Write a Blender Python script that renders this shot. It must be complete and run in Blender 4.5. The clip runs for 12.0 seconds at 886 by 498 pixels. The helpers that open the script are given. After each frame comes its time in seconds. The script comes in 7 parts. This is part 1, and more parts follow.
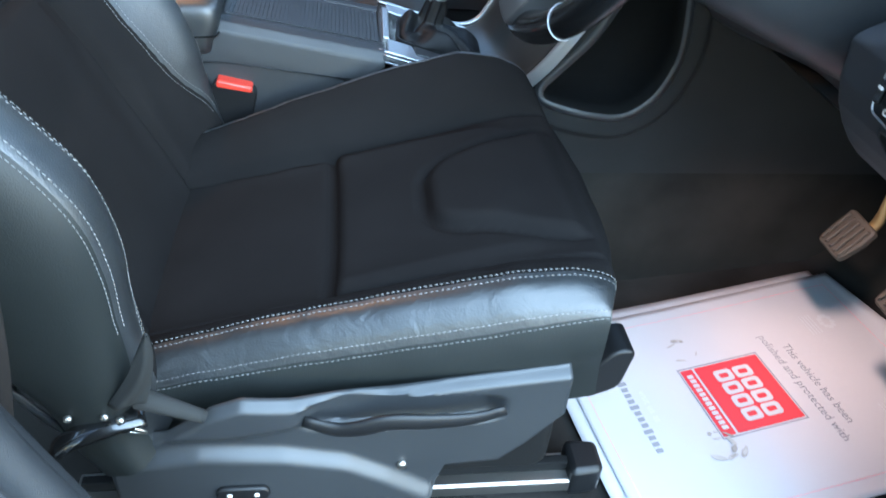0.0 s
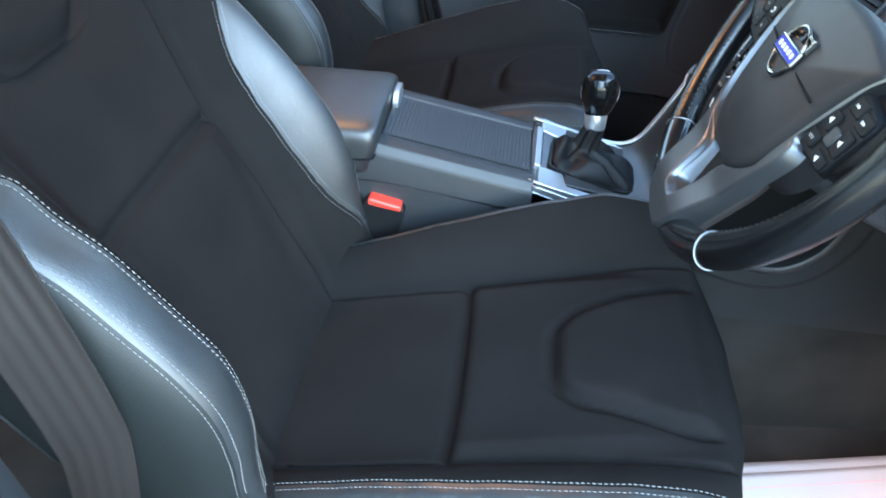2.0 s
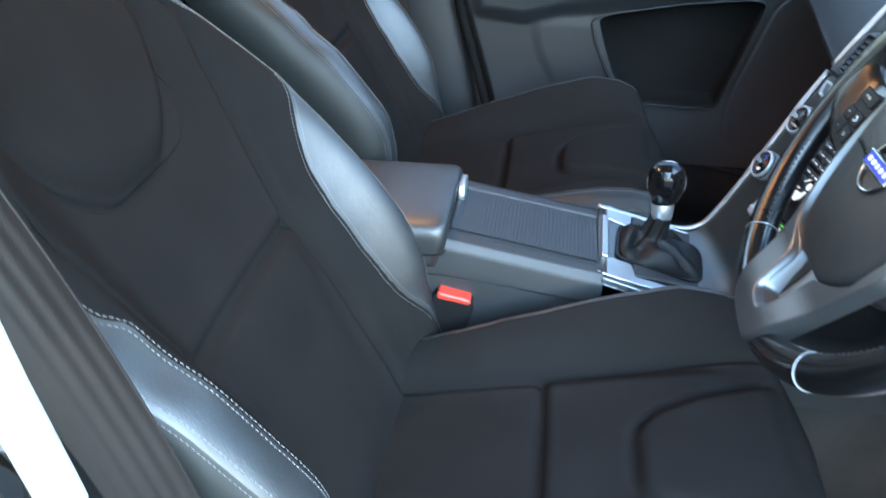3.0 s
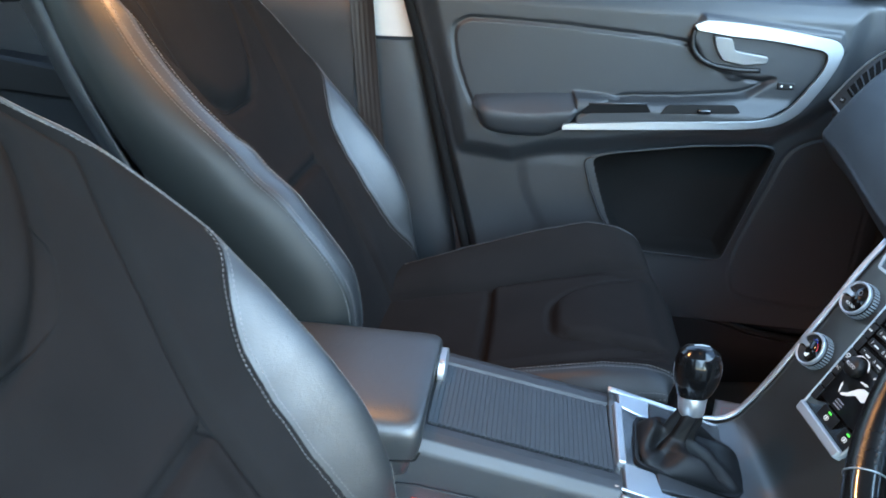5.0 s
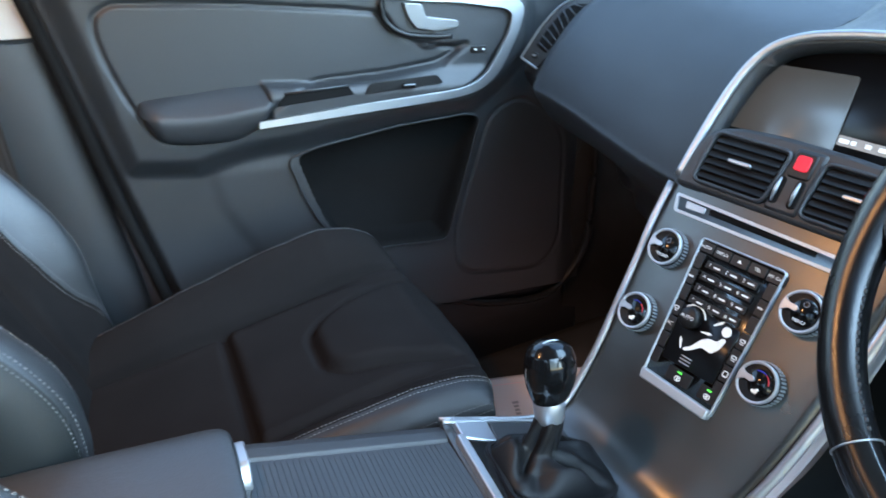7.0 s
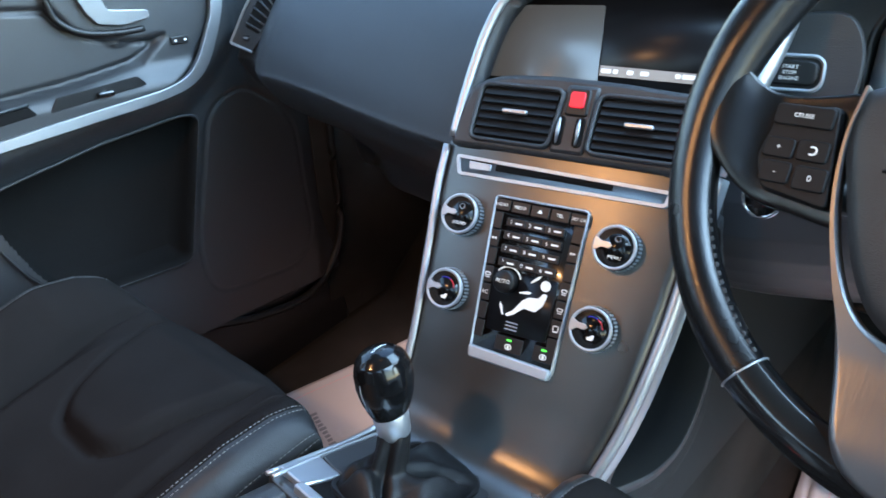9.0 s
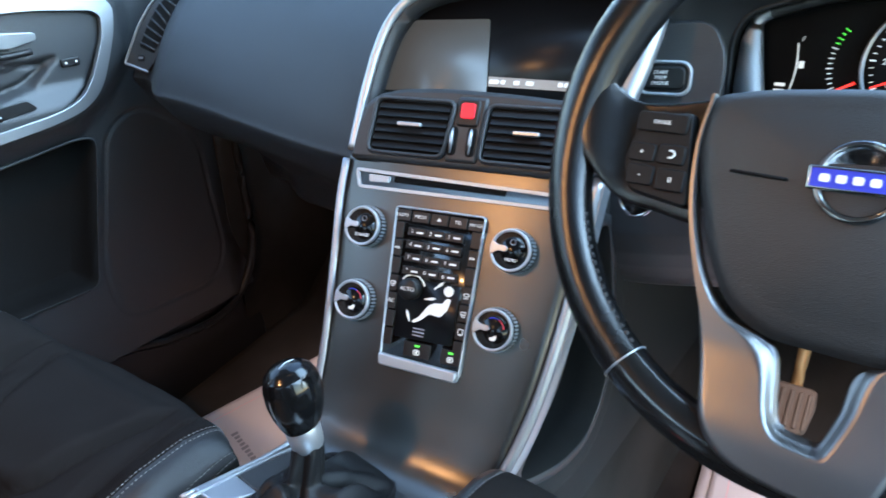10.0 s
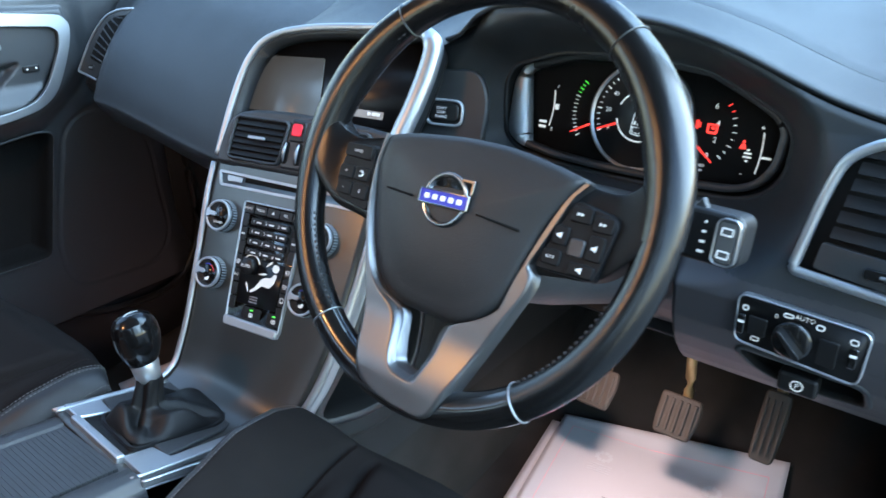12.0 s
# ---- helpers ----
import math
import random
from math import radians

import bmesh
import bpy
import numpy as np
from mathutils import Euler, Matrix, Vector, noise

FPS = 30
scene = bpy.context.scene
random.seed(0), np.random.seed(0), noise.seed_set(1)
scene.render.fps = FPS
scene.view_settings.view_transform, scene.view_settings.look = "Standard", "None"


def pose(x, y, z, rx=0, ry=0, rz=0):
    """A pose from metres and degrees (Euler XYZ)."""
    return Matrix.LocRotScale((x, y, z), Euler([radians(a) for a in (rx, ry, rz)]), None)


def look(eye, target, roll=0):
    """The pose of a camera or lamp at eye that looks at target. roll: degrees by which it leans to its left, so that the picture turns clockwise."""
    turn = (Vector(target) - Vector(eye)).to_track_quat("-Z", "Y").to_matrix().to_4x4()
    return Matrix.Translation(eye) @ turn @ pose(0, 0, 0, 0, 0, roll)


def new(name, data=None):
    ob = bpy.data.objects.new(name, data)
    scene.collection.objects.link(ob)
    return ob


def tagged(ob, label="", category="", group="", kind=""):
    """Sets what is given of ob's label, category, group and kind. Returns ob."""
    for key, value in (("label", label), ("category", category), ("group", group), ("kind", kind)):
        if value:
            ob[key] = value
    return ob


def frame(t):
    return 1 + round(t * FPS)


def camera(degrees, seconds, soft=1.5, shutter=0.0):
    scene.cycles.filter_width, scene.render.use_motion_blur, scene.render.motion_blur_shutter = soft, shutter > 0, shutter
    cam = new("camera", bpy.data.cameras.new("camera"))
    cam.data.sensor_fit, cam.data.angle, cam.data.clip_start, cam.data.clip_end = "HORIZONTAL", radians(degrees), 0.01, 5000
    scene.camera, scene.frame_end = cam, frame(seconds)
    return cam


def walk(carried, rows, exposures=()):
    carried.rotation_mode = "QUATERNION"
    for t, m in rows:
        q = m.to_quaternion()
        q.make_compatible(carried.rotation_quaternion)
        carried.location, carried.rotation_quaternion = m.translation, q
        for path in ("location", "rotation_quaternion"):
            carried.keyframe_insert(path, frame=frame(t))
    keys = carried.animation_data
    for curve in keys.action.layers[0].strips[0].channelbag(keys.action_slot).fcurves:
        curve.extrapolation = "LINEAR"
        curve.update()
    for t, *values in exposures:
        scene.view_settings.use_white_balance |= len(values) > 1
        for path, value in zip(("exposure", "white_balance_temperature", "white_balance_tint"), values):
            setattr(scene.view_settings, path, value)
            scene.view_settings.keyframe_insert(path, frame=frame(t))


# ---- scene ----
cam = camera(61.7, 12.0, 1.6, 0.4)
PATH = [
    (0, (-0.133, -1.071, 0.802), (0.122, 0.495, -0.415), 5.2),
    (0.5, (-0.120, -1.018, 0.841), (0.048, 0.540, -0.400), 5.5),
    (1, (-0.116, -0.967, 0.873), (-0.068, 0.586, -0.386), 5.3),
    (1.5, (-0.110, -0.950, 0.902), (-0.165, 0.608, -0.351), 4.4),
    (2, (-0.122, -0.966, 0.935), (-0.263, 0.610, -0.289), 3.0),
    (2.5, (-0.140, -0.973, 0.962), (-0.350, 0.634, -0.210), 1.4),
    (3, (-0.170, -0.943, 0.986), (-0.426, 0.698, -0.128), -0.2),
    (3.2, (-0.186, -0.924, 0.991), (-0.454, 0.731, -0.099), -0.7),
    (4.8, (-0.215, -0.751, 0.969), (-0.444, 1.035, 0.099), 2.1),
    (5, (-0.217, -0.719, 0.948), (-0.411, 1.081, 0.099), 2.8),
    (5.5, (-0.225, -0.638, 0.931), (-0.273, 1.190, 0.121), 4.0),
    (6, (-0.264, -0.571, 0.906), (-0.040, 1.252, 0.114), 3.8),
    (6.5, (-0.321, -0.533, 0.895), (0.164, 1.235, 0.097), 2.4),
    (7, (-0.342, -0.500, 0.878), (0.390, 1.174, 0.063), 1.5),
    (7.5, (-0.308, -0.413, 0.852), (0.599, 1.161, 0.015), 0.1),
    (7.7, (-0.311, -0.390, 0.847), (0.670, 1.137, 0.008), -0.2),
    (9.5, (-0.346, -0.383, 0.847), (1.043, 0.773, -0.009), -3.4),
    (10, (-0.341, -0.410, 0.859), (1.105, 0.677, 0.007), -3.4),
    (10.5, (-0.355, -0.473, 0.878), (1.120, 0.578, 0.029), -2.6),
    (11, (-0.363, -0.560, 0.902), (1.116, 0.485, 0.051), -1.7),
    (11.5, (-0.367, -0.638, 0.912), (1.086, 0.444, 0.066), -1.1),
    (12, (-0.347, -0.722, 0.929), (1.060, 0.418, 0.079), -1.2),
]
walk(cam, [(t, look(eye, target, roll)) for t, eye, target, roll in PATH],
     exposures=[(0, 3.18), (2.5, 3.60), (3.2, 3.60), (4.8, 3.46), (6, 3.52), (7.7, 3.54), (9.5, 3.66), (10.5, 3.54), (12, 3.34)])

# ---- light: dusk sky through the open door and the windows, warm roof lamps ----
world = bpy.data.worlds.new("dusk_sky")
scene.world = world
world.use_nodes = True
wn = world.node_tree.nodes
sky = wn.new("ShaderNodeTexSky")
sky.sky_type, sky.sun_disc = "NISHITA", False
sky.sun_elevation, sky.sun_rotation = radians(35), radians(138)
sky.air_density, sky.dust_density, sky.ozone_density = 1.6, 0.4, 4.0
wn["Background"].inputs["Strength"].default_value = 0.11
world.node_tree.links.new(sky.outputs["Color"], wn["Background"].inputs["Color"])

sun = new("sun", bpy.data.lights.new("sun", "SUN"))
sun.data.energy, sun.data.angle, sun.data.color = 1.8, radians(80), (0.50, 0.76, 1.0)
sun.matrix_basis = look((3.2, -5.3, 6.5), (0, 0, 0.3))


def roof_lamp(x, y, z, watts, size):
    """A warm courtesy lamp under the roof lining."""
    lamp = new("courtesy_lamp", bpy.data.lights.new("courtesy_lamp", "AREA"))
    lamp.data.shape, lamp.data.size, lamp.data.size_y = "RECTANGLE", size, size * 0.6
    lamp.data.energy, lamp.data.color = watts, (1.0, 0.50, 0.20)
    lamp.matrix_basis = look((x, y, z), (x + 0.001, y, 0))
    return lamp


roof_lamp(0.0, 0.0, 1.185, 0.02, 0.07)
roof_lamp(-0.64, 0.12, 1.195, 0.60, 0.06)
for y in (-0.372, 0.36):                                      # footwell lamps under the dashboard
    foot = roof_lamp(0.475 if y < 0 else 0.51, y, 0.420 if y < 0 else 0.350, 0.088 if y < 0 else 0.070, 0.05)
    foot.data.color, foot.data.spread = (1.0, 0.74, 0.70), radians(115)

# ---- materials ----
def mat(name, color, rough=0.5, metal=0.0, grain=0.0, grain_scale=900.0, cell=False, mottle=0.12, mottle_scale=14.0,
        wear=0.0, stretch=(1, 1, 1), spec=0.5, coat=0.0, sheen=0.0, emit=0.0, rough_var=0.08, coat_rough=0.06, crease=0.0):
    """A surface with fine relief (grain), a broad change of tone (mottle) and uneven gloss."""
    m = bpy.data.materials.new(name)
    m.use_nodes = True
    n, l = m.node_tree.nodes, m.node_tree.links
    b = n["Principled BSDF"]
    b.inputs["Metallic"].default_value = metal
    b.inputs["Specular IOR Level"].default_value = spec
    b.inputs["Coat Weight"].default_value = coat
    b.inputs["Coat Roughness"].default_value = coat_rough
    b.inputs["Sheen Weight"].default_value = sheen
    if emit:
        b.inputs["Emission Color"].default_value = (*color, 1)
        b.inputs["Emission Strength"].default_value = emit
    tc = n.new("ShaderNodeTexCoord")
    mp = n.new("ShaderNodeMapping")
    mp.inputs["Scale"].default_value = stretch
    l.new(tc.outputs["Object"], mp.inputs["Vector"])
    big = n.new("ShaderNodeTexNoise")
    big.inputs["Scale"].default_value = mottle_scale
    big.inputs["Detail"].default_value = 5
    l.new(tc.outputs["Object"], big.inputs["Vector"])
    ramp = n.new("ShaderNodeMix")
    ramp.data_type = "RGBA"
    ramp.inputs[6].default_value = (*[c * (1 - mottle) for c in color], 1)
    ramp.inputs[7].default_value = (*[min(1, c * (1 + mottle)) for c in color], 1)
    l.new(big.outputs["Fac"], ramp.inputs[0])
    out = ramp.outputs[2]
    if wear:
        scuff = n.new("ShaderNodeTexNoise")
        scuff.inputs["Scale"].default_value, scuff.inputs["Detail"].default_value = 55, 9
        l.new(tc.outputs["Object"], scuff.inputs["Vector"])
        cr = n.new("ShaderNodeValToRGB")
        cr.color_ramp.elements[0].position, cr.color_ramp.elements[1].position = 0.60, 0.72
        l.new(scuff.outputs["Fac"], cr.inputs["Fac"])
        amount = n.new("ShaderNodeMath")
        amount.operation = "MULTIPLY"
        amount.inputs[1].default_value = wear
        l.new(cr.outputs["Color"], amount.inputs[0])
        mix = n.new("ShaderNodeMix")
        mix.data_type = "RGBA"
        mix.inputs[7].default_value = (0.30, 0.29, 0.27, 1)
        l.new(amount.outputs[0], mix.inputs[0])
        l.new(out, mix.inputs[6])
        out = mix.outputs[2]
    l.new(out, b.inputs["Base Color"])
    rr = n.new("ShaderNodeMapRange")
    rr.inputs["To Min"].default_value, rr.inputs["To Max"].default_value = max(0.02, rough - rough_var), min(1, rough + rough_var)
    l.new(big.outputs["Fac"], rr.inputs["Value"])
    l.new(rr.outputs["Result"], b.inputs["Roughness"])
    if grain:
        if cell:
            fine = n.new("ShaderNodeTexVoronoi")
            fine.inputs["Scale"].default_value = grain_scale
            height = fine.outputs["Distance"]
        else:
            fine = n.new("ShaderNodeTexNoise")
            fine.inputs["Scale"].default_value, fine.inputs["Detail"].default_value = grain_scale, 3
            height = fine.outputs["Fac"]
        l.new(mp.outputs["Vector"], fine.inputs["Vector"])
        bump = n.new("ShaderNodeBump")
        bump.inputs["Strength"].default_value, bump.inputs["Distance"].default_value = grain, 0.0004
        l.new(height, bump.inputs["Height"])
        l.new(bump.outputs["Normal"], b.inputs["Normal"])
        if crease:
            fold = n.new("ShaderNodeTexNoise")
            fold.inputs["Scale"].default_value, fold.inputs["Detail"].default_value, fold.inputs["Distortion"].default_value = 42, 4, 1.6
            l.new(mp.outputs["Vector"], fold.inputs["Vector"])
            deep = n.new("ShaderNodeBump")
            deep.inputs["Strength"].default_value, deep.inputs["Distance"].default_value = crease, 0.003
            l.new(fold.outputs["Fac"], deep.inputs["Height"])
            l.new(deep.outputs["Normal"], bump.inputs["Normal"])
    return m


FABRIC = mat("seat_cloth", (0.0130, 0.0120, 0.0118), 0.95, grain=0.5, grain_scale=1600, spec=0.03, mottle=0.2)
LEATHER = mat("seat_leather", (0.014, 0.0155, 0.0165), 0.44, grain=0.4, grain_scale=600, cell=True, spec=0.85, coat=0.25, coat_rough=0.40, crease=0.16)
LEATHER_WORN = mat("worn_leather", (0.013, 0.0145, 0.0155), 0.44, coat=0.25, coat_rough=0.34, grain=0.3, grain_scale=420, cell=True, spec=0.65, rough_var=0.05, crease=0.34)
CUSH_LEATHER = mat("cushion_leather", (0.012, 0.0130, 0.0140), 0.50, grain=0.3, grain_scale=900, cell=True, spec=0.40, crease=0.10)
FLAP_CLOTH = mat("flap_cloth", (0.020, 0.020, 0.019), 0.8, grain=0.4, grain_scale=1200, spec=0.2, mottle=0.25)
SIDE_VINYL = mat("side_vinyl", (0.0105, 0.0125, 0.0120), 0.50, grain=0.3, grain_scale=900, cell=True, spec=0.34)
THREAD = mat("thread", (0.135, 0.134, 0.130), 0.8)
SOFT = mat("soft_plastic", (0.0170, 0.0188, 0.0210), 0.48, grain=0.45, grain_scale=1100, cell=True, spec=0.6)
SOFT_TOP = mat("dash_skin", (0.0175, 0.021, 0.0245), 0.54, grain=0.5, grain_scale=1300, cell=True, spec=0.45)
# separate lower panel; light bounced from the footwell is put into its colour
KNEE_LIT = mat("knee_panel_bounce_lit", (0.036, 0.035, 0.039), 0.46, grain=0.35, grain_scale=1200, spec=0.5)
HARD = mat("hard_plastic", (0.021, 0.023, 0.025), 0.44, grain=0.3, grain_scale=1500, spec=0.6)
BLACK = mat("black_plastic", (0.007, 0.007, 0.0075), 0.44, grain=0.15, grain_scale=1500, spec=0.35)
POD = mat("switch_black", (0.008, 0.008, 0.0085), 0.55, grain=0.2, grain_scale=1500, spec=0.16)
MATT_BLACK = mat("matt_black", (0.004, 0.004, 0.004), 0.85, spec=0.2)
PIANO = mat("gloss_black", (0.006, 0.006, 0.006), 0.20, coat=0.6, rough_var=0.03)
SILVER = mat("satin_silver", (0.42, 0.44, 0.46), 0.40, metal=0.85, mottle=0.05, rough_var=0.05)
SATIN_LIGHT = mat("satin_light", (0.42, 0.46, 0.49), 0.48, metal=0.6, mottle=0.05, rough_var=0.05)
DOOR_SILVER = mat("door_silver", (0.28, 0.29, 0.30), 0.34, metal=0.9, mottle=0.05, rough_var=0.05)
SPOKE = mat("brushed_spoke", (0.150, 0.153, 0.157), 0.36, metal=0.9, grain=0.2, grain_scale=500, stretch=(1, 0.05, 1), mottle=0.06, rough_var=0.05)
BRUSHED = mat("brushed_metal", (0.112, 0.108, 0.102), 0.30, metal=0.9, grain=0.25, grain_scale=260, stretch=(1, 0.02, 9), mottle=0.06)
PLATE = mat("satin_plate", (0.44, 0.47, 0.50), 0.36, metal=0.85, grain=0.1, grain_scale=700, mottle=0.05)
BADGE_CHROME = mat("badge_chrome", (0.30, 0.305, 0.31), 0.16, metal=1.0, mottle=0.03, rough_var=0.05)
CHROME = mat("chrome", (0.75, 0.76, 0.78), 0.12, metal=1.0, mottle=0.03, rough_var=0.05)
CARPET = mat("carpet", (0.024, 0.0225, 0.0205), 0.97, grain=1.0, grain_scale=1200, mottle=1.0, mottle_scale=7, spec=0.1)
FELT = mat("moulded_felt", (0.0190, 0.0190, 0.0190), 0.75, grain=0.5, grain_scale=1000, spec=0.2, mottle=0.4, mottle_scale=8)
PAPER = mat("paper", (0.50, 0.49, 0.50), 0.85, grain=0.1, grain_scale=300, mottle=0.05, mottle_scale=7)
MUD = mat("dried_mud", (0.42, 0.39, 0.36), 0.95, mottle=0.25, mottle_scale=60)
MUD_DARK = mat("dark_mud", (0.33, 0.30, 0.27), 0.95, mottle=0.3, mottle_scale=60)
RED_INK = mat("red_ink", (0.62, 0.035, 0.05), 0.7, mottle=0.06)
PINK_INK = mat("pink_ink", (0.75, 0.35, 0.38), 0.8)
GREY_INK = mat("grey_ink", (0.25, 0.25, 0.27), 0.85)
LIGHT_INK = mat("light_ink", (0.55, 0.56, 0.57), 0.85)
BUCKLE_RED = mat("buckle_red", (0.70, 0.05, 0.03), 0.38, mottle=0.05)
WEBBING = mat("belt_webbing", (0.019, 0.0155, 0.0140), 0.48, spec=0.32, grain=0.4, grain_scale=900, stretch=(1, 1, 0.15))
TRIM_PALE = mat("pale_trim", (0.46, 0.44, 0.41), 0.7, grain=0.15, grain_scale=900)
BOOT = mat("gaiter_leather", (0.0055, 0.0055, 0.006), 0.52, spec=0.24, grain=0.5, grain_scale=800, cell=True)
WHEEL_LEATHER = mat("wheel_leather", (0.0045, 0.0045, 0.0048), 0.24, grain=0.14, grain_scale=1500, cell=True, rough_var=0.12, mottle_scale=22, spec=0.50, crease=0.05)
PAD = mat("airbag_skin", (0.0155, 0.0152, 0.0155), 0.50, grain=0.45, grain_scale=1300, cell=True)
RUBBER_BLACK = mat("seal_rubber", (0.008, 0.008, 0.008), 0.45, grain=0.2, grain_scale=800, spec=0.4)
RUBBER = mat("rubber", (0.05, 0.042, 0.034), 0.75, grain=0.3, grain_scale=600, mottle=0.3)
STEEL = mat("steel", (0.45, 0.42, 0.38), 0.38, metal=1.0)
BRASS = mat("pedal_arm", (0.55, 0.40, 0.20), 0.45, metal=0.8)
SCREEN = mat("screen_glass", (0.006, 0.006, 0.007), 0.32, spec=0.3, rough_var=0.03)
# grey reflection on the screen, put into the colour and a faint glow
SCREEN_REFLECT = mat("screen_glass_reflection", (0.05, 0.05, 0.049), 0.35, spec=0.5, rough_var=0.05, emit=0.09)
KEY_GREY = mat("rocker_grey", (0.07, 0.07, 0.07), 0.45)
BAR_GREY = mat("status_grey", (0.16, 0.155, 0.15), 0.5, emit=0.10)
KNOB = mat("satin_black", (0.004, 0.004, 0.0043), 0.15, spec=0.40, rough_var=0.04)
DARK_METAL = mat("dark_satin_metal", (0.30, 0.31, 0.32), 0.34, metal=0.9, mottle=0.05)
WHITE_MARK = mat("white_mark", (0.70, 0.72, 0.71), 0.5, emit=0.03)
LIT_WHITE = mat("lit_white", (0.80, 0.86, 0.84), 0.5, emit=0.045)
LIT_RED = mat("lit_red", (0.95, 0.04, 0.03), 0.5, emit=0.16)
LIT_GREEN = mat("lit_green", (0.10, 0.90, 0.08), 0.5, emit=0.10)
LIT_AMBER = mat("lit_amber", (0.95, 0.50, 0.03), 0.5, emit=0.1)
HAZARD_RED = mat("hazard_red", (0.80, 0.008, 0.03), 0.35, emit=0.05, mottle=0.03)
BADGE_BLUE = mat("badge_blue", (0.03, 0.045, 0.42), 0.45, spec=0.3, mottle=0.03)
GRASS = mat("hedge_leaf", (0.06, 0.10, 0.03), 0.8, mottle=0.5)
BRICK = mat("brick", (0.36, 0.13, 0.08), 0.85, mottle=0.3)
ASPHALT = mat("asphalt", (0.06, 0.06, 0.06), 0.9, grain=0.8, grain_scale=200, mottle=0.25)
PAINT = mat("car_paint", (0.10, 0.10, 0.11), 0.3, metal=0.5, coat=0.6)
GLASS = bpy.data.materials.new("window_glass")
GLASS.use_nodes = True
GLASS.node_tree.nodes["Principled BSDF"].inputs["Transmission Weight"].default_value = 1.0
GLASS.node_tree.nodes["Principled BSDF"].inputs["Roughness"].default_value = 0.0
GLASS.node_tree.nodes["Principled BSDF"].inputs["IOR"].default_value = 1.01

# ---- builders ----
WORLD_OF = {}


def thing(name, m=None, label="", category="", group="", kind=""):
    """A top-level thing: an Empty at its base, under which its parts go."""
    ob = new(name)
    ob.empty_display_size = 0.05
    ob.matrix_basis = m or Matrix()
    WORLD_OF[ob] = ob.matrix_basis.copy()
    return tagged(ob, label, category, group, kind)


def part(name, bm, material, parent=None, label="", smooth=True, bevel=0.0, local=False, segs=2, thick=0.0, sub=0):
    """Links a bmesh, given in the place's metres (local: in its thing's), as one mesh under a thing or a part."""
    w = WORLD_OF.get(parent, Matrix())
    if not local:
        bm.transform(w.inverted())
    me = bpy.data.meshes.new(name)
    bmesh.ops.recalc_face_normals(bm, faces=bm.faces)
    if smooth:
        for f in bm.faces:
            f.smooth = True
    bm.to_mesh(me)
    bm.free()
    for mm in material if isinstance(material, (list, tuple)) else [material]:
        me.materials.append(mm)
    ob = new(name, me)
    if parent:
        ob.parent = parent
        WORLD_OF[ob] = w
    if thick:
        s = ob.modifiers.new("shell", "SOLIDIFY")
        s.thickness, s.offset = thick, -1
    if bevel:
        s = ob.modifiers.new("edge", "BEVEL")
        s.width, s.segments, s.limit_method, s.angle_limit = bevel, segs, "ANGLE", radians(35)
        s.harden_normals = False
    if sub:
        s = ob.modifiers.new("smooth", "SUBSURF")
        s.levels = s.render_levels = sub
    if smooth and (bevel or thick):
        me.set_sharp_from_angle(angle=radians(40))
    if label:
        ob["label"] = label
    return ob


def crom(pts, n):
    """n points along a smooth curve through pts."""
    p = [Vector(q) for q in pts]
    p = [2 * p[0] - p[1]] + p + [2 * p[-1] - p[-2]]
    out = []
    k = len(p) - 3
    for i in range(n):
        t = i / (n - 1) * k
        j = min(int(t), k - 1)
        t -= j
        a, b, c, d = p[j:j + 4]
        out.append(0.5 * (2 * b + (c - a) * t + (2 * a - 5 * b + 4 * c - d) * t * t + (3 * b - a - 3 * c + d) * t ** 3))
    return out


def ease(a, b, x):
    t = max(0.0, min(1.0, (x - a) / (b - a)))
    return t * t * (3 - 2 * t)


def lerp_table(table, x):
    """Smooth look-up of x in rows (x, value)."""
    if x <= table[0][0]:
        return table[0][1]
    for (a, u), (b, v) in zip(table, table[1:]):
        if x <= b:
            return u + (v - u) * ((x - a) / (b - a))
    return table[-1][1]


def smooth_table(table, x):
    """Like lerp_table, with rounded joints."""
    if x <= table[0][0]:
        return table[0][1]
    if x >= table[-1][0]:
        return table[-1][1]
    n = len(table)
    i = next(k for k in range(n - 1) if x <= table[k + 1][0])
    def slope(k):
        if k == 0 or k == n - 1:
            return 0.0
        return (table[k + 1][1] - table[k - 1][1]) / (table[k + 1][0] - table[k - 1][0])
    (a, u), (b, v) = table[i], table[i + 1]
    h = b - a
    t = (x - a) / h
    return (2 * t ** 3 - 3 * t * t + 1) * u + (t ** 3 - 2 * t * t + t) * h * slope(i) + (3 * t * t - 2 * t ** 3) * v + (t ** 3 - t * t) * h * slope(i + 1)


def sheet(fn, nu, nv, which=None, closed=False):
    """A grid of fn(u, v), u and v in 0..1; which(u, v) picks the material slot."""
    bm = bmesh.new()
    rows = [[bm.verts.new(fn(i / nu, j / nv)) for j in range(nv + (0 if closed else 1))] for i in range(nu + 1)]
    m = len(rows[0])
    for i in range(nu):
        for j in range(nv):
            f = bm.faces.new((rows[i][j], rows[i + 1][j], rows[i + 1][(j + 1) % m], rows[i][(j + 1) % m]))
            if which:
                f.material_index = which((i + 0.5) / nu, (j + 0.5) / nv)
    return bm


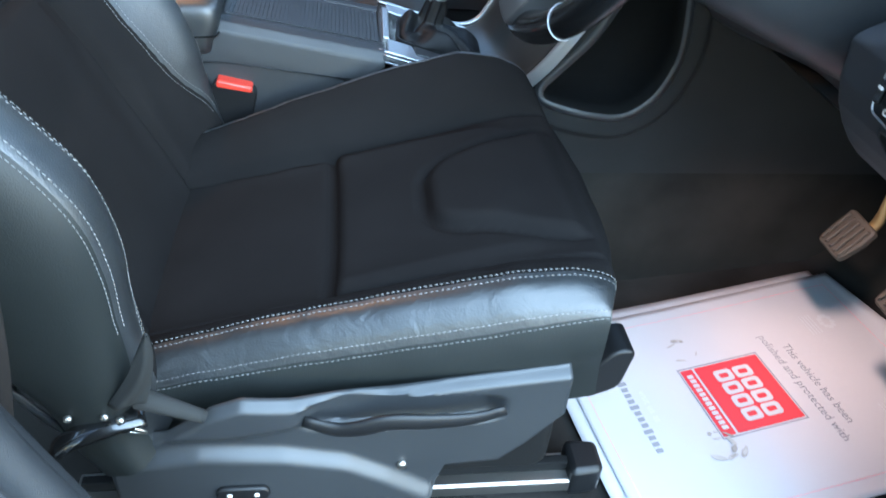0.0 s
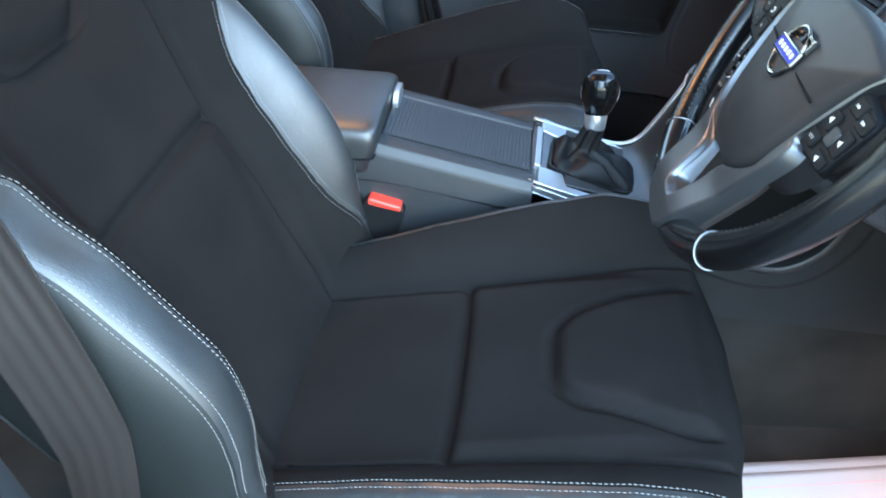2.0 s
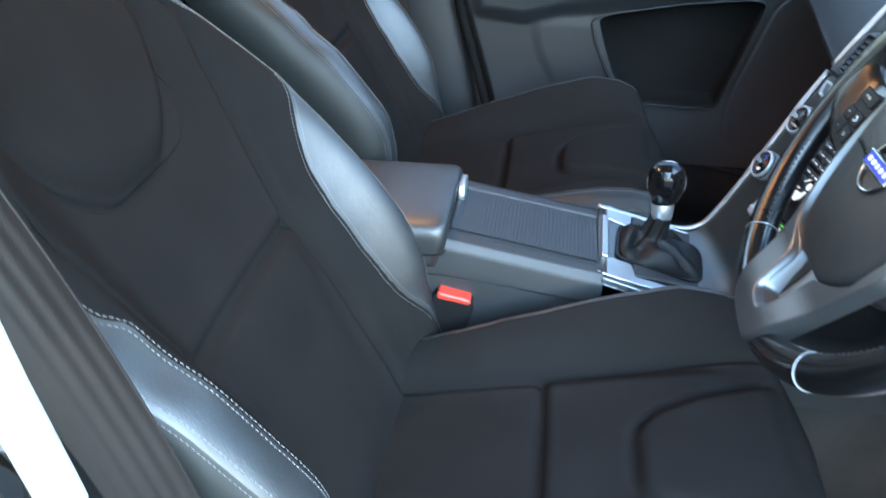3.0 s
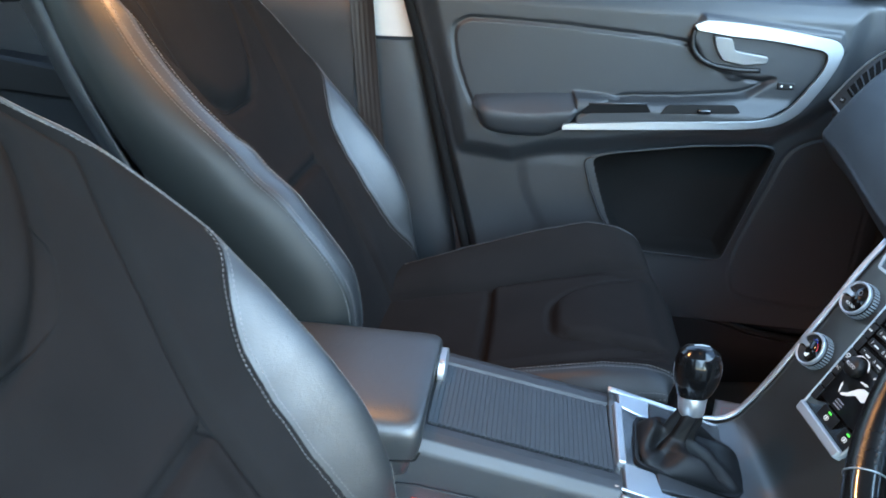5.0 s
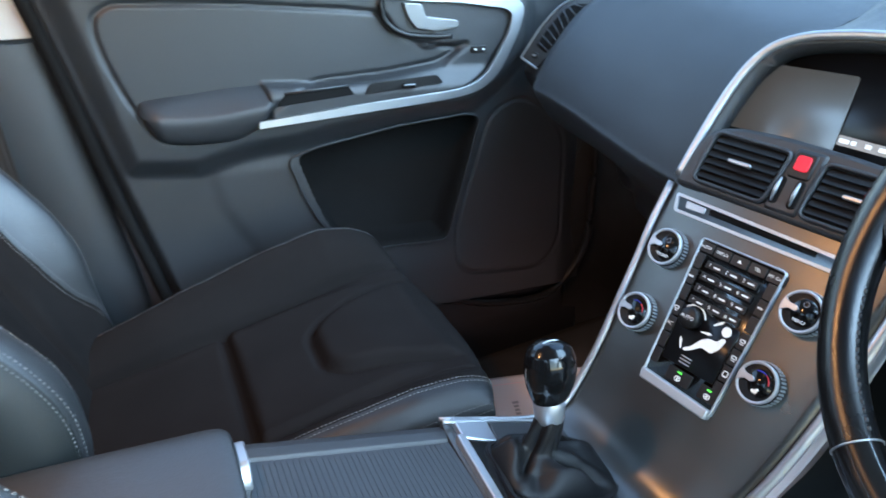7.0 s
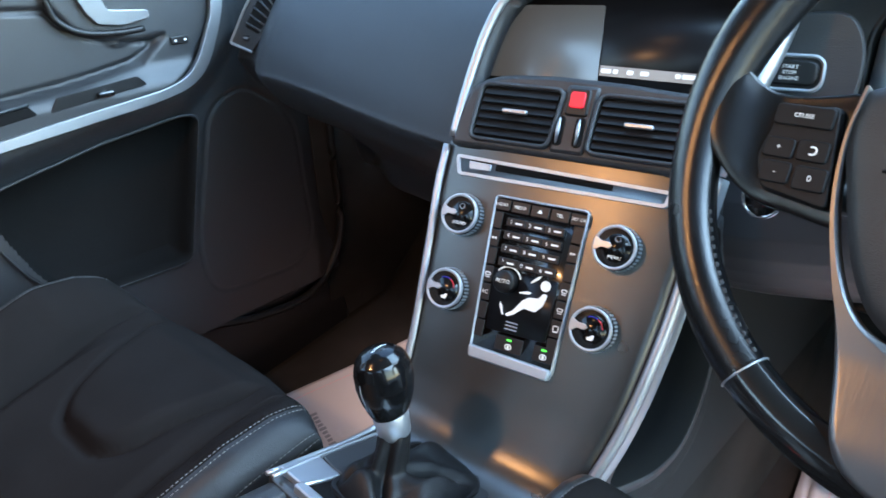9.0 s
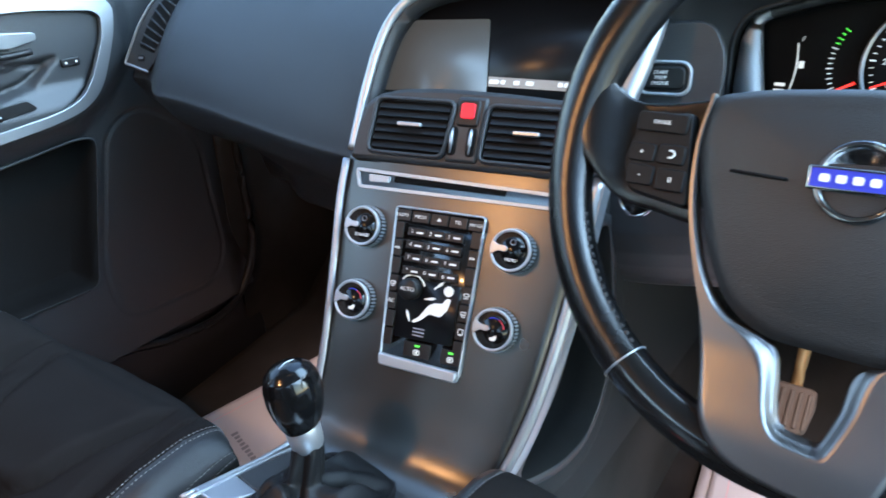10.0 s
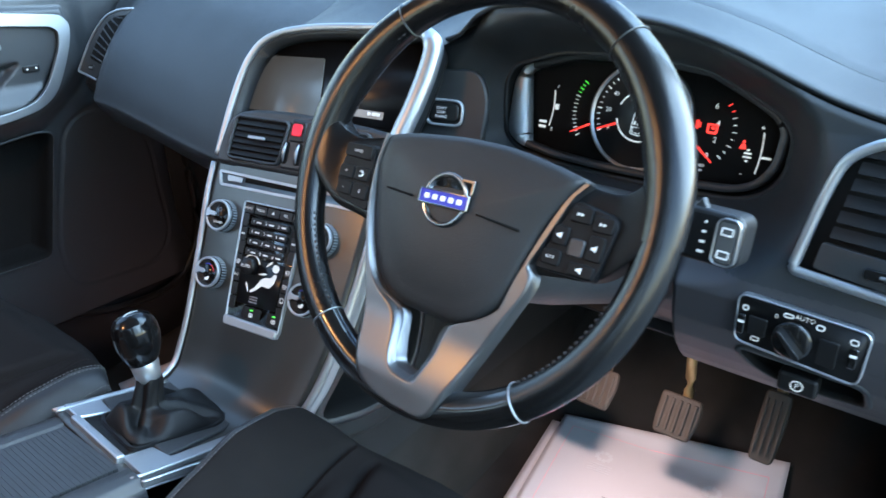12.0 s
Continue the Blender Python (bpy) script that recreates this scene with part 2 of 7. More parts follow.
def loft(rings, cap=True, closed=True):
    """A skin over rings of equally many points."""
    bm = bmesh.new()
    vs = [[bm.verts.new(p) for p in r] for r in rings]
    n = len(vs[0])
    for a, b in zip(vs, vs[1:]):
        for j in range(n if closed else n - 1):
            bm.faces.new((a[j], a[(j + 1) % n], b[(j + 1) % n], b[j]))
    if cap and closed:
        bm.faces.new(vs[0])
        bm.faces.new(vs[-1][::-1])
    return bm


def tube(path, radius, n=10, cap=True, flat=1.0, up=Vector((0, 0, 1)), closed=False):
    """A round (or flattened) bar along a path; radius may be a list."""
    path = [Vector(p) for p in path]
    rings = []
    for i, p in enumerate(path):
        if closed:
            d = path[(i + 1) % len(path)] - path[i - 1]
        else:
            d = path[min(i + 1, len(path) - 1)] - path[max(i - 1, 0)]
        d.normalize()
        a = up.cross(d)
        a = a.normalized() if a.length > 1e-4 else d.orthogonal().normalized()
        b = d.cross(a)
        r = radius[i] if isinstance(radius, (list, tuple)) else radius
        rings.append([p + r * (a * math.cos(2 * math.pi * k / n) + b * flat * math.sin(2 * math.pi * k / n)) for k in range(n)])
    if closed:
        return loft(rings + rings[:1], cap=False)
    return loft(rings, cap=cap)


def basis(o, ex, ey, ez):
    m = Matrix((ex, ey, ez)).transposed().to_4x4()
    m.translation = o
    return m


def slab(outline, z0, z1, m=None, inset=0.0):
    """A flat piece with the given outline (x, y), from z0 to z1 of the frame m; inset narrows its top."""
    bm = bmesh.new()
    c = Vector((sum(p[0] for p in outline) / len(outline), sum(p[1] for p in outline) / len(outline)))
    lo = [bm.verts.new((p[0], p[1], z0)) for p in outline]
    hi = []
    for p in outline:
        q = Vector(p[:2])
        d = (c - q)
        if d.length > 1e-6:
            d = d.normalized() * inset
        hi.append(bm.verts.new((q.x + d.x, q.y + d.y, z1)))
    n = len(lo)
    bm.faces.new(lo[::-1])
    bm.faces.new(hi)
    for i in range(n):
        bm.faces.new((lo[i], lo[(i + 1) % n], hi[(i + 1) % n], hi[i]))
    if m:
        bm.transform(m)
    return bm


def rounded(w, h, r, cx=0.0, cy=0.0, n=5):
    """Outline of a rectangle with round corners."""
    r = min(r, w / 2 - 1e-5, h / 2 - 1e-5)
    out = []
    for k, (sx, sy) in enumerate(((1, 1), (-1, 1), (-1, -1), (1, -1))):
        for i in range(n + 1):
            a = math.pi / 2 * (k + i / n)
            out.append((cx + sx * (w / 2 - r) + r * math.cos(a), cy + sy * (h / 2 - r) + r * math.sin(a)))
    return out


def fillet(poly, r, n=4):
    """A polygon with its corners rounded; r may be one radius for each corner."""
    out = []
    k = len(poly)
    for i in range(k):
        a, b, c = (Vector(poly[j % k]) for j in (i - 1, i, i + 1))
        rr = r[i] if isinstance(r, (list, tuple)) else r
        u, v = (a - b), (c - b)
        d = min(rr, u.length * 0.49, v.length * 0.49)
        p, q = b + u.normalized() * d, b + v.normalized() * d
        for j in range(n + 1):
            t = j / n
            out.append(tuple((1 - t) ** 2 * p + 2 * t * (1 - t) * b + t * t * q))
    return out


def band(outer, inner, z0, z1, m=None):
    """A flat frame between two outlines of equally many points."""
    bm = bmesh.new()
    n = len(outer)
    v = [[bm.verts.new((p[0], p[1], z)) for p in o] for o, z in ((outer, z0), (outer, z1), (inner, z1), (inner, z0))]
    for k in range(4):
        for i in range(n):
            bm.faces.new((v[k][i], v[k][(i + 1) % n], v[(k + 1) % 4][(i + 1) % n], v[(k + 1) % 4][i]))
    if m:
        bm.transform(m)
    return bm


def shrink(poly, d):
    """The outline moved inwards by d."""
    out = []
    k = len(poly)
    area = sum(poly[i][0] * poly[(i + 1) % k][1] - poly[(i + 1) % k][0] * poly[i][1] for i in range(k))
    s = 1 if area > 0 else -1
    for i in range(k):
        a, b, c = (Vector(poly[j % k]) for j in (i - 1, i, i + 1))
        t = (c - a)
        t = t.normalized() if t.length > 1e-7 else Vector((1, 0))
        out.append((b.x - s * t.y * d, b.y + s * t.x * d))
    return out


def box(x0, x1, y0, y1, z0, z1, m=None):
    return slab([(x0, y0), (x1, y0), (x1, y1), (x0, y1)], z0, z1, m)


def disc(r, z0, z1, m=None, n=28, top=None):
    """A round piece; top: a smaller radius for its upper face."""
    rings = [[(rr * math.cos(2 * math.pi * k / n), rr * math.sin(2 * math.pi * k / n), z) for k in range(n)] for rr, z in ((r, z0), (top or r, z1))]
    bm = loft(rings)
    if m:
        bm.transform(m)
    return bm


def lathe(profile, m=None, n=28):
    """A turned piece from rows (radius, z)."""
    bm = loft([[(r * math.cos(2 * math.pi * k / n), r * math.sin(2 * math.pi * k / n), z) for k in range(n)] for r, z in profile])
    if m:
        bm.transform(m)
    return bm


def stitches(path, length=0.0034, gap=0.0018, w=0.00036, normal=None):
    """A row of short thread dashes along a path of points with normals."""
    bm = bmesh.new()
    pts = [Vector(p) for p, _ in path]
    nor = [Vector(q) for _, q in path]
    acc, nxt, on, start = 0.0, 0.0, True, None
    dist = [0.0]
    for a, b in zip(pts, pts[1:]):
        dist.append(dist[-1] + (b - a).length)

    def at(s):
        for i in range(len(pts) - 1):
            if s <= dist[i + 1]:
                t = (s - dist[i]) / max(1e-9, dist[i + 1] - dist[i])
                return pts[i].lerp(pts[i + 1], t), nor[i].lerp(nor[i + 1], t).normalized()
        return pts[-1], nor[-1]

    s = 0.0
    while s + length < dist[-1]:
        (a, na), (b, nb) = at(s), at(s + length)
        d = (b - a).normalized()
        side = na.cross(d) * w
        lift = na * w * 1.1
        v = [bm.verts.new(q) for q in (a - side - na * w, a + side - na * w, b + side - nb * w, b - side - nb * w,
                                       a.lerp(b, 0.15) - side * 0.5 + lift, a.lerp(b, 0.15) + side * 0.5 + lift,
                                       a.lerp(b, 0.85) + side * 0.5 + lift, a.lerp(b, 0.85) - side * 0.5 + lift)]
        for f in ((4, 5, 6, 7), (0, 1, 5, 4), (1, 2, 6, 5), (2, 3, 7, 6), (3, 0, 4, 7)):
            bm.faces.new([v[i] for i in f])
        s += length + gap
    return bm


def writing(text, size, m, material, parent=None, name="lettering", align="CENTER"):
    """Flat letters in the built-in font, as a mesh, in the frame m."""
    cu = bpy.data.curves.new(name, "FONT")
    cu.body, cu.size, cu.align_x, cu.align_y = text, size, align, "CENTER"
    cu.resolution_u = 2
    tmp = bpy.data.objects.new(name, cu)
    scene.collection.objects.link(tmp)
    dg = bpy.context.evaluated_depsgraph_get()
    me = bpy.data.meshes.new_from_object(tmp.evaluated_get(dg))
    bpy.data.objects.remove(tmp)
    bm = bmesh.new()
    bm.from_mesh(me)
    bpy.data.meshes.remove(me)
    bm.transform(m)
    return part(name, bm, material, parent, smooth=False)

# ---- the car's shell and the ground ----
def z_floor(x):
    """Height of the carpet: flat under the seats, rising to the toe board."""
    return max(-0.004, 0.042 + 0.12 * (x - 0.601)) + 0.75 * max(0.0, x - 0.66)


def relief(P, which=None, drop=None):
    """A grid of points P[i][j] as a mesh."""
    bm = bmesh.new()
    vs = [[bm.verts.new(p) for p in r] for r in P]
    for i in range(len(vs) - 1):
        for j in range(len(vs[0]) - 1):
            if drop is not None and drop[i][j]:
                continue
            f = bm.faces.new((vs[i][j], vs[i + 1][j], vs[i + 1][j + 1], vs[i][j + 1]))
            if which is not None:
                f.material_index = int(which[i][j])
    return bm


def sdist(poly, A, B):
    """Signed distance of the points (A, B) to a polygon; inside is negative."""
    d = np.full(A.shape, 1e9)
    inside = np.zeros(A.shape, bool)
    for (x0, y0), (x1, y1) in zip(poly, list(poly[1:]) + [poly[0]]):
        ex, ey = x1 - x0, y1 - y0
        t = np.clip(((A - x0) * ex + (B - y0) * ey) / (ex * ex + ey * ey + 1e-12), 0, 1)
        d = np.minimum(d, np.hypot(A - x0 - t * ex, B - y0 - t * ey))
        cond = ((y0 > B) != (y1 > B)) & (A < ex * (B - y0) / (ey if abs(ey) > 1e-12 else 1e-12) + x0)
        inside ^= cond
    return np.where(inside, -d, d)


def nstep(a, b, x):
    t = np.clip((x - a) / (b - a), 0, 1)
    return t * t * (3 - 2 * t)


def lipped(outline, out, place, back, lip=0.0015):
    """The lip and walls of a recess: place(a, b, d) puts a point of the face, d in front of it; back: the rings behind."""
    wide = shrink(outline, -out)
    rings = [[place(a, b, -0.003) for a, b in wide], [place(a, b, lip * 0.6) for a, b in wide], [place(a, b, lip) for a, b in outline]] + back
    bm = bmesh.new()
    vs = [[bm.verts.new(p) for p in r] for r in rings]
    n = len(vs[0])
    for k, (r0, r1) in enumerate(zip(vs, vs[1:])):
        for j in range(n):
            f = bm.faces.new((r0[j], r0[(j + 1) % n], r1[(j + 1) % n], r1[j]))
            f.material_index = 0 if k < 2 else 1
    f = bm.faces.new(vs[-1])
    f.material_index = 1
    return bm


def structure(name, bm, material, label, category, **kw):
    return tagged(part(name, bm, material, None, **kw), label, category, kind="structure")


ground = structure("ground", box(-400, 400, -400, 400, -0.62, -0.45), ASPHALT, "grey asphalt yard under the car", "ground", smooth=False)


def floor_pt(u, v):
    x, y = -1.75 + 2.75 * u, -0.73 + 1.48 * v
    hump = 0.10 * math.exp(-(y / 0.10) ** 4) * (1 - 0.3 * ease(-0.5, -0.9, x))
    rear = 0.24 * ease(-0.88, -0.98, x)
    return Vector((x, y, z_floor(x) + hump + rear - 0.006 + 0.0015 * noise.noise(Vector((x * 9, y * 9, 0)))))


structure("floor", sheet(floor_pt, 110, 60), CARPET, "dark brown-grey carpet on the car floor", "floor", thick=0.02)
structure("wall_front", box(0.985, 1.03, -0.75, 0.77, -0.05, 0.82), MATT_BLACK, "dark bulkhead behind the dashboard", "bulkhead", smooth=False)
structure("ceiling", sheet(lambda u, v: Vector((0.25 - 1.95 * u, -0.60 + 1.2 * v, 1.20 + 0.07 * math.sin(math.pi * min(1, u * 1.2)) * math.sin(math.pi * v))), 16, 12),
          TRIM_PALE, "pale fabric roof lining", "roof lining", thick=0.03)


def rail_bar(name, pts, r, material, label, flat=0.6):
    return structure(name, tube(crom(pts, 16), r, 12, flat=flat), material, label, "pillar")


rail_bar("trim_pillar_1", [(0.95, 0.70, 0.80), (0.60, 0.68, 1.02), (0.22, 0.62, 1.20)], 0.035, TRIM_PALE, "pale windscreen pillar trim on the passenger side")
rail_bar("trim_pillar_2", [(0.95, -0.70, 0.80), (0.60, -0.68, 1.02), (0.22, -0.62, 1.20)], 0.035, TRIM_PALE, "pale windscreen pillar trim on the driver side")
for k, s in ((3, 1), (4, -1)):
    rail_bar("trim_rail_%d" % (k - 2), [(0.24, 0.62 * s, 1.20), (-0.5, 0.64 * s, 1.235), (-1.2, 0.62 * s, 1.22), (-1.7, 0.58 * s, 1.15)], 0.035, TRIM_PALE, "pale trim along the roof edge")
    rail_bar("trim_pillar_%d" % k, [(-1.25, 0.70 * s, 0.80), (-1.45, 0.67 * s, 1.0), (-1.65, 0.60 * s, 1.18)], 0.07, TRIM_PALE, "pale rear pillar trim")
structure("wall_rear", box(-1.80, -1.74, -0.72, 0.74, -0.1, 0.92), SOFT, "dark trim at the back of the cabin", "panel", smooth=False)
structure("wall_rear_right", box(-1.75, -0.68, -0.80, -0.72, -0.1, 0.80), SOFT, "grey rear door panel on the driver side", "door panel", smooth=False)

SCREEN_TINT = bpy.data.materials.new("windscreen_glass")
SCREEN_TINT.use_nodes = True
sn, sl = SCREEN_TINT.node_tree.nodes, SCREEN_TINT.node_tree.links
clear, shine, both = sn.new("ShaderNodeBsdfTransparent"), sn.new("ShaderNodeBsdfGlossy"), sn.new("ShaderNodeMixShader")
clear.inputs["Color"].default_value = (0.78, 0.85, 0.89, 1)
shine.inputs["Roughness"].default_value = 0.02
both.inputs[0].default_value = 0.06
sl.new(clear.outputs[0], both.inputs[1])
sl.new(shine.outputs[0], both.inputs[2])
sl.new(both.outputs[0], sn["Material Output"].inputs["Surface"])
structure("windscreen", sheet(lambda u, v: Vector((0.985 - 0.745 * u + 0.03 * math.sin(math.pi * u), (-0.70 + 1.40 * v) * (1 - 0.11 * u), 0.872 + 0.325 * u + 0.03 * math.sin(math.pi * u))), 10, 10), SCREEN_TINT,
          "sloping tinted windscreen over the dashboard", "windscreen")

# kick panels ahead of the doors
structure("wall_kick_1", box(0.50, 1.02, 0.748, 0.775, -0.06, 0.83), CARPET, "dark carpeted kick panel in the passenger footwell", "kick panel", smooth=False)
structure("wall_kick_2", box(0.42, 1.02, -0.775, -0.742, -0.06, 0.83), CARPET, "dark carpeted kick panel in the driver footwell", "kick panel", smooth=False)

# rubber seal round the passenger door's opening
structure("door_seal", tube(crom([(0.545, 0.742, 0.56), (0.541, 0.742, 0.393), (0.543, 0.742, 0.254), (0.505, 0.742, 0.168), (0.434, 0.742, 0.124), (0.315, 0.742, 0.130), (0.214, 0.742, 0.156), (0.05, 0.742, 0.165)], 60), 0.008, 10), RUBBER_BLACK,
          "black rubber seal round the passenger door opening", "door seal")
# sills
structure("sill_1", slab(fillet([(0.735, -0.05), (0.80, -0.05), (0.80, 0.15), (0.755, 0.15)], 0.012), -0.62, 0.74, basis((-0.2, 0, 0), (0, 1, 0), (0, 0, 1), (1, 0, 0))), BLACK,
          "black plastic door sill on the passenger side", "sill", bevel=0.006)
structure("sill_2", slab(fillet([(-0.73, -0.05), (-0.80, -0.05), (-0.80, 0.06), (-0.745, 0.06)], 0.012), -0.62, 0.72, basis((-0.2, 0, 0), (0, 1, 0), (0, 0, 1), (1, 0, 0))), BLACK,
          "black plastic door sill on the driver side", "sill", bevel=0.006)


def pillar(s, x_shift, label):
    """Centre pillar: dark foot, pale upper trim."""
    t = thing("trim_pillar_5" if s > 0 else "trim_pillar_6", pose(-0.5 + x_shift, 0.76 * s, 0), label, "pillar", kind="structure")
    def face(z0, z1, d0):
        def fn(u, v):
            z = z0 + (z1 - z0) * u
            xf = -0.285 - 0.215 * z - 0.03 * ease(0.3, 0.0, z) + x_shift if s > 0 else 0.012 + lerp_table([(-0.03, -0.20), (0.32, -0.291), (0.463, -0.338), (0.593, -0.358), (0.691, -0.382), (0.82, -0.392), (1.24, -0.50)], z) + (0.036 if z0 > 0.5 else 0.0)
            wdt = 0.16 + 0.06 * ease(0.35, 0.0, z) + 0.04 * ease(0.60, 0.72, z)
            a = (v - 0.5) * math.pi
            return Vector((xf - wdt / 2 - 0.012 + (wdt / 2) * math.sin(a), s * (0.800 - (0.0 if s > 0 else 0.015) - d0 - 0.045 * max(0.0, math.cos(a)) ** 0.45 - 0.10 * max(0, z - 0.8)), z))
        return fn
    part("pillar_foot", sheet(face(-0.03, 0.695 if s > 0 else 0.713, 0.0), 40, 30), SOFT, t, "grey plastic pillar foot")
    part("pillar_trim", sheet(face(0.702 if s > 0 else 0.720, 1.24, -0.004), 24, 30), TRIM_PALE, t, "pale upper pillar trim")
    if s < 0:
        part("door_seal", tube([face(-0.03, 1.24, 0.0)(i / 40, 1.0) + Vector((0.012, -0.012, 0)) for i in range(41)], 0.013, 10), SOFT, t, "grey rubber door seal")
        part("door_post", sheet(lambda u, v: face(-0.03, 1.24, 0.0)(u, 1.0) + Vector((0.004 - 0.05 * v * v, -0.012 - 0.075 * v, 0)), 40, 8), PAINT, t, "grey painted door post", thick=0.004)
    return t


pillar(1, 0.0, "centre pillar with pale upper and grey lower trim")
pillar(-1, 0.06, "driver side centre pillar with pale upper trim")

# ---- passenger door ----
INSET = fillet([(-0.387, 0.673), (-0.385, 0.714), (-0.375, 0.739), (-0.345, 0.753), (-0.18, 0.750), (0.0, 0.739), (0.066, 0.732), (0.084, 0.706), (0.127, 0.684), (0.213, 0.669), (0.17, 0.648), (0.076, 0.635), (-0.044, 0.627), (-0.110, 0.606), (-0.20, 0.555), (-0.334, 0.540), (-0.357, 0.550), (-0.369, 0.582), (-0.380, 0.619)], 0.012, 3)
LEDGE = [(-0.15, 0.556), (0.0, 0.570), (0.20, 0.593), (0.262, 0.626), (0.31, 0.69), (0.337, 0.735), (0.325, 0.766), (0.08, 0.785), (0.06, 0.745), (0.09, 0.700), (0.15, 0.672), (0.222, 0.677), (0.18, 0.644), (0.07, 0.631), (-0.05, 0.622), (-0.15, 0.628)]
POCKET = fillet([(-0.097, 0.490), (-0.047, 0.507), (0.10, 0.533), (0.235, 0.546), (0.266, 0.540), (0.252, 0.485), (0.205, 0.300), (0.00, 0.305), (-0.05, 0.375), (-0.076, 0.430)], 0.014, 3)
SPEAKER = fillet([(0.235, 0.215), (0.225, 0.31), (0.290, 0.545), (0.36, 0.575), (0.46, 0.50), (0.470, 0.26), (0.43, 0.205)], 0.05, 4)
BULGE = [(-0.30, 0.490), (-0.201, 0.512), (-0.107, 0.520), (0.097, 0.547), (0.243, 0.560), (0.30, 0.60), (0.36, 0.66), (0.36, 0.80), (-0.42, 0.80), (-0.42, 0.50)]
CARD = [(-0.278, 0.463), (-0.268, 0.486), (-0.202, 0.492), (-0.095, 0.486), (-0.078, 0.436), (-0.046, 0.360), (0.0, 0.29), (-0.20, 0.29), (-0.245, 0.354), (-0.275, 0.412)]

door = thing("door_1", pose(0.05, 0.76, 0.02), "closed grey front passenger door with silver trim", "car door", kind="structure")
xs = np.linspace(-0.47, 0.53, 260)
zs = np.concatenate([np.linspace(0.155, 0.80, 190), np.linspace(0.806, 0.832, 7)])
DX, DZ = np.meshgrid(xs, zs, indexing="ij")
DY = 0.742 + 0.0 * DX
DY = DY - 0.020 * nstep(0.022, -0.022, sdist(BULGE, DX, DZ))
ins = sdist(INSET, DX, DZ)
DY = DY + 0.0065 * np.exp(-(ins / 0.0030) ** 2)
led = sdist(LEDGE, DX, DZ)
DY = DY - (0.010 + 0.022 * nstep(0.645, 0.605, DZ)) * nstep(0.003, -0.007, led)
DY = DY - 0.003 * nstep(0.016, -0.022, sdist(CARD, DX, DZ))
pk = sdist(POCKET, DX, DZ)
DY = DY + 0.003 * np.exp(-(sdist(SPEAKER, DX, DZ) / 0.0025) ** 2)
DY = DY - 0.010 * nstep(0.36, 0.16, DZ) + 0.05 * nstep(0.808, 0.835, DZ)
DY = DY + 0.015 * nstep(0.46, 0.53, DX) + 0.03 * nstep(-0.44, -0.48, DX)
SHUT = -0.232 - 0.312 * DZ                                    # the rear edge leans back
DXs = np.where(DX < 0, DX * (SHUT / -0.47), DX)
mid = 0.5 * (pk[:-1, :-1] + pk[1:, 1:])
card = part("door_card", relief(np.stack([DXs, DY, DZ], -1).tolist(), None, mid < 0.002), SOFT, door, "grey soft plastic door card")

YF = basis((0, 0, 0), (1, 0, 0), (0, 0, 1), (0, -1, 0))       # frame in which z points into the cabin


def yplane(y):
    m = YF.copy()
    m.translation = Vector((0, y, 0))
    return m


def pod_ring(x):
    """One section of the armrest pad, from the door card over its top to the underside."""
    t = min(1.0, (x + 0.328) / 0.035)
    e = 0.10 + 0.90 * math.sqrt(max(0.0, 1 - (1 - t) ** 2))
    zt = lerp_table([(-0.345, 0.604), (-0.328, 0.612), (-0.277, 0.620), (-0.19, 0.630), (-0.13, 0.632)], x)
    zf = smooth_table([(-0.345, 0.600), (-0.316, 0.594), (-0.26, 0.590), (-0.20, 0.592), (-0.145, 0.602)], x)
    zb = smooth_table([(-0.328, 0.592), (-0.318, 0.572), (-0.304, 0.552), (-0.280, 0.541), (-0.231, 0.538), (-0.177, 0.542), (-0.145, 0.556)], x)
    yb, yf = 0.735, 0.735 - 0.048 * e
    ring = crom([(x, yb, zt), (x, 0.5 * (yb + yf), 0.5 * (zt + zf) + 0.003), (x, yf + 0.007, zf + 0.003), (x, yf, zf - 0.008), (x, yf + 0.001, 0.5 * (zf + zb)), (x, yf + 0.007, zb + 0.008), (x, yf + 0.020, zb), (x, yb, zb - 0.003)], 28)
    k = 0.55 * ease(-0.20, -0.148, x)                         # the front end slants
    return [Vector((p.x + k * (p.z - 0.555), p.y, p.z)) for p in ring]


part("armrest_pad", loft([pod_ring(x) for x in np.concatenate([np.linspace(-0.328, -0.28, 16), np.linspace(-0.27, -0.148, 14)])]), SOFT, door, "padded grey armrest")
TRIM = fillet([(-0.152, 0.561), (0.014, 0.574), (0.187, 0.588), (0.242, 0.599), (0.275, 0.622), (0.300, 0.662), (0.322, 0.705), (0.330, 0.738), (0.316, 0.754), (0.231, 0.766), (0.152, 0.774), (0.085, 0.776), (0.064, 0.767),
               (0.072, 0.757), (0.135, 0.750), (0.202, 0.748), (0.294, 0.736), (0.305, 0.726), (0.300, 0.700), (0.266, 0.643), (0.240, 0.616), (0.20, 0.604), (0.013, 0.589), (-0.150, 0.573)],
              [0.004, 0.03, 0.03, 0.02, 0.02, 0.02, 0.02, 0.012, 0.012, 0.03, 0.03, 0.005, 0.004, 0.004, 0.02, 0.03, 0.008, 0.006, 0.02, 0.02, 0.02, 0.02, 0.03, 0.004], 3)
TF = Matrix(((1, 0, 0, 0), (0, 0.11, -1, 0.6255), (0, 1, 0, 0), (0, 0, 0, 1)))
part("door_trim", slab(TRIM, -0.004, 0.005, TF), DOOR_SILVER, door, "satin silver trim strip round the handle", bevel=0.0035, segs=3)
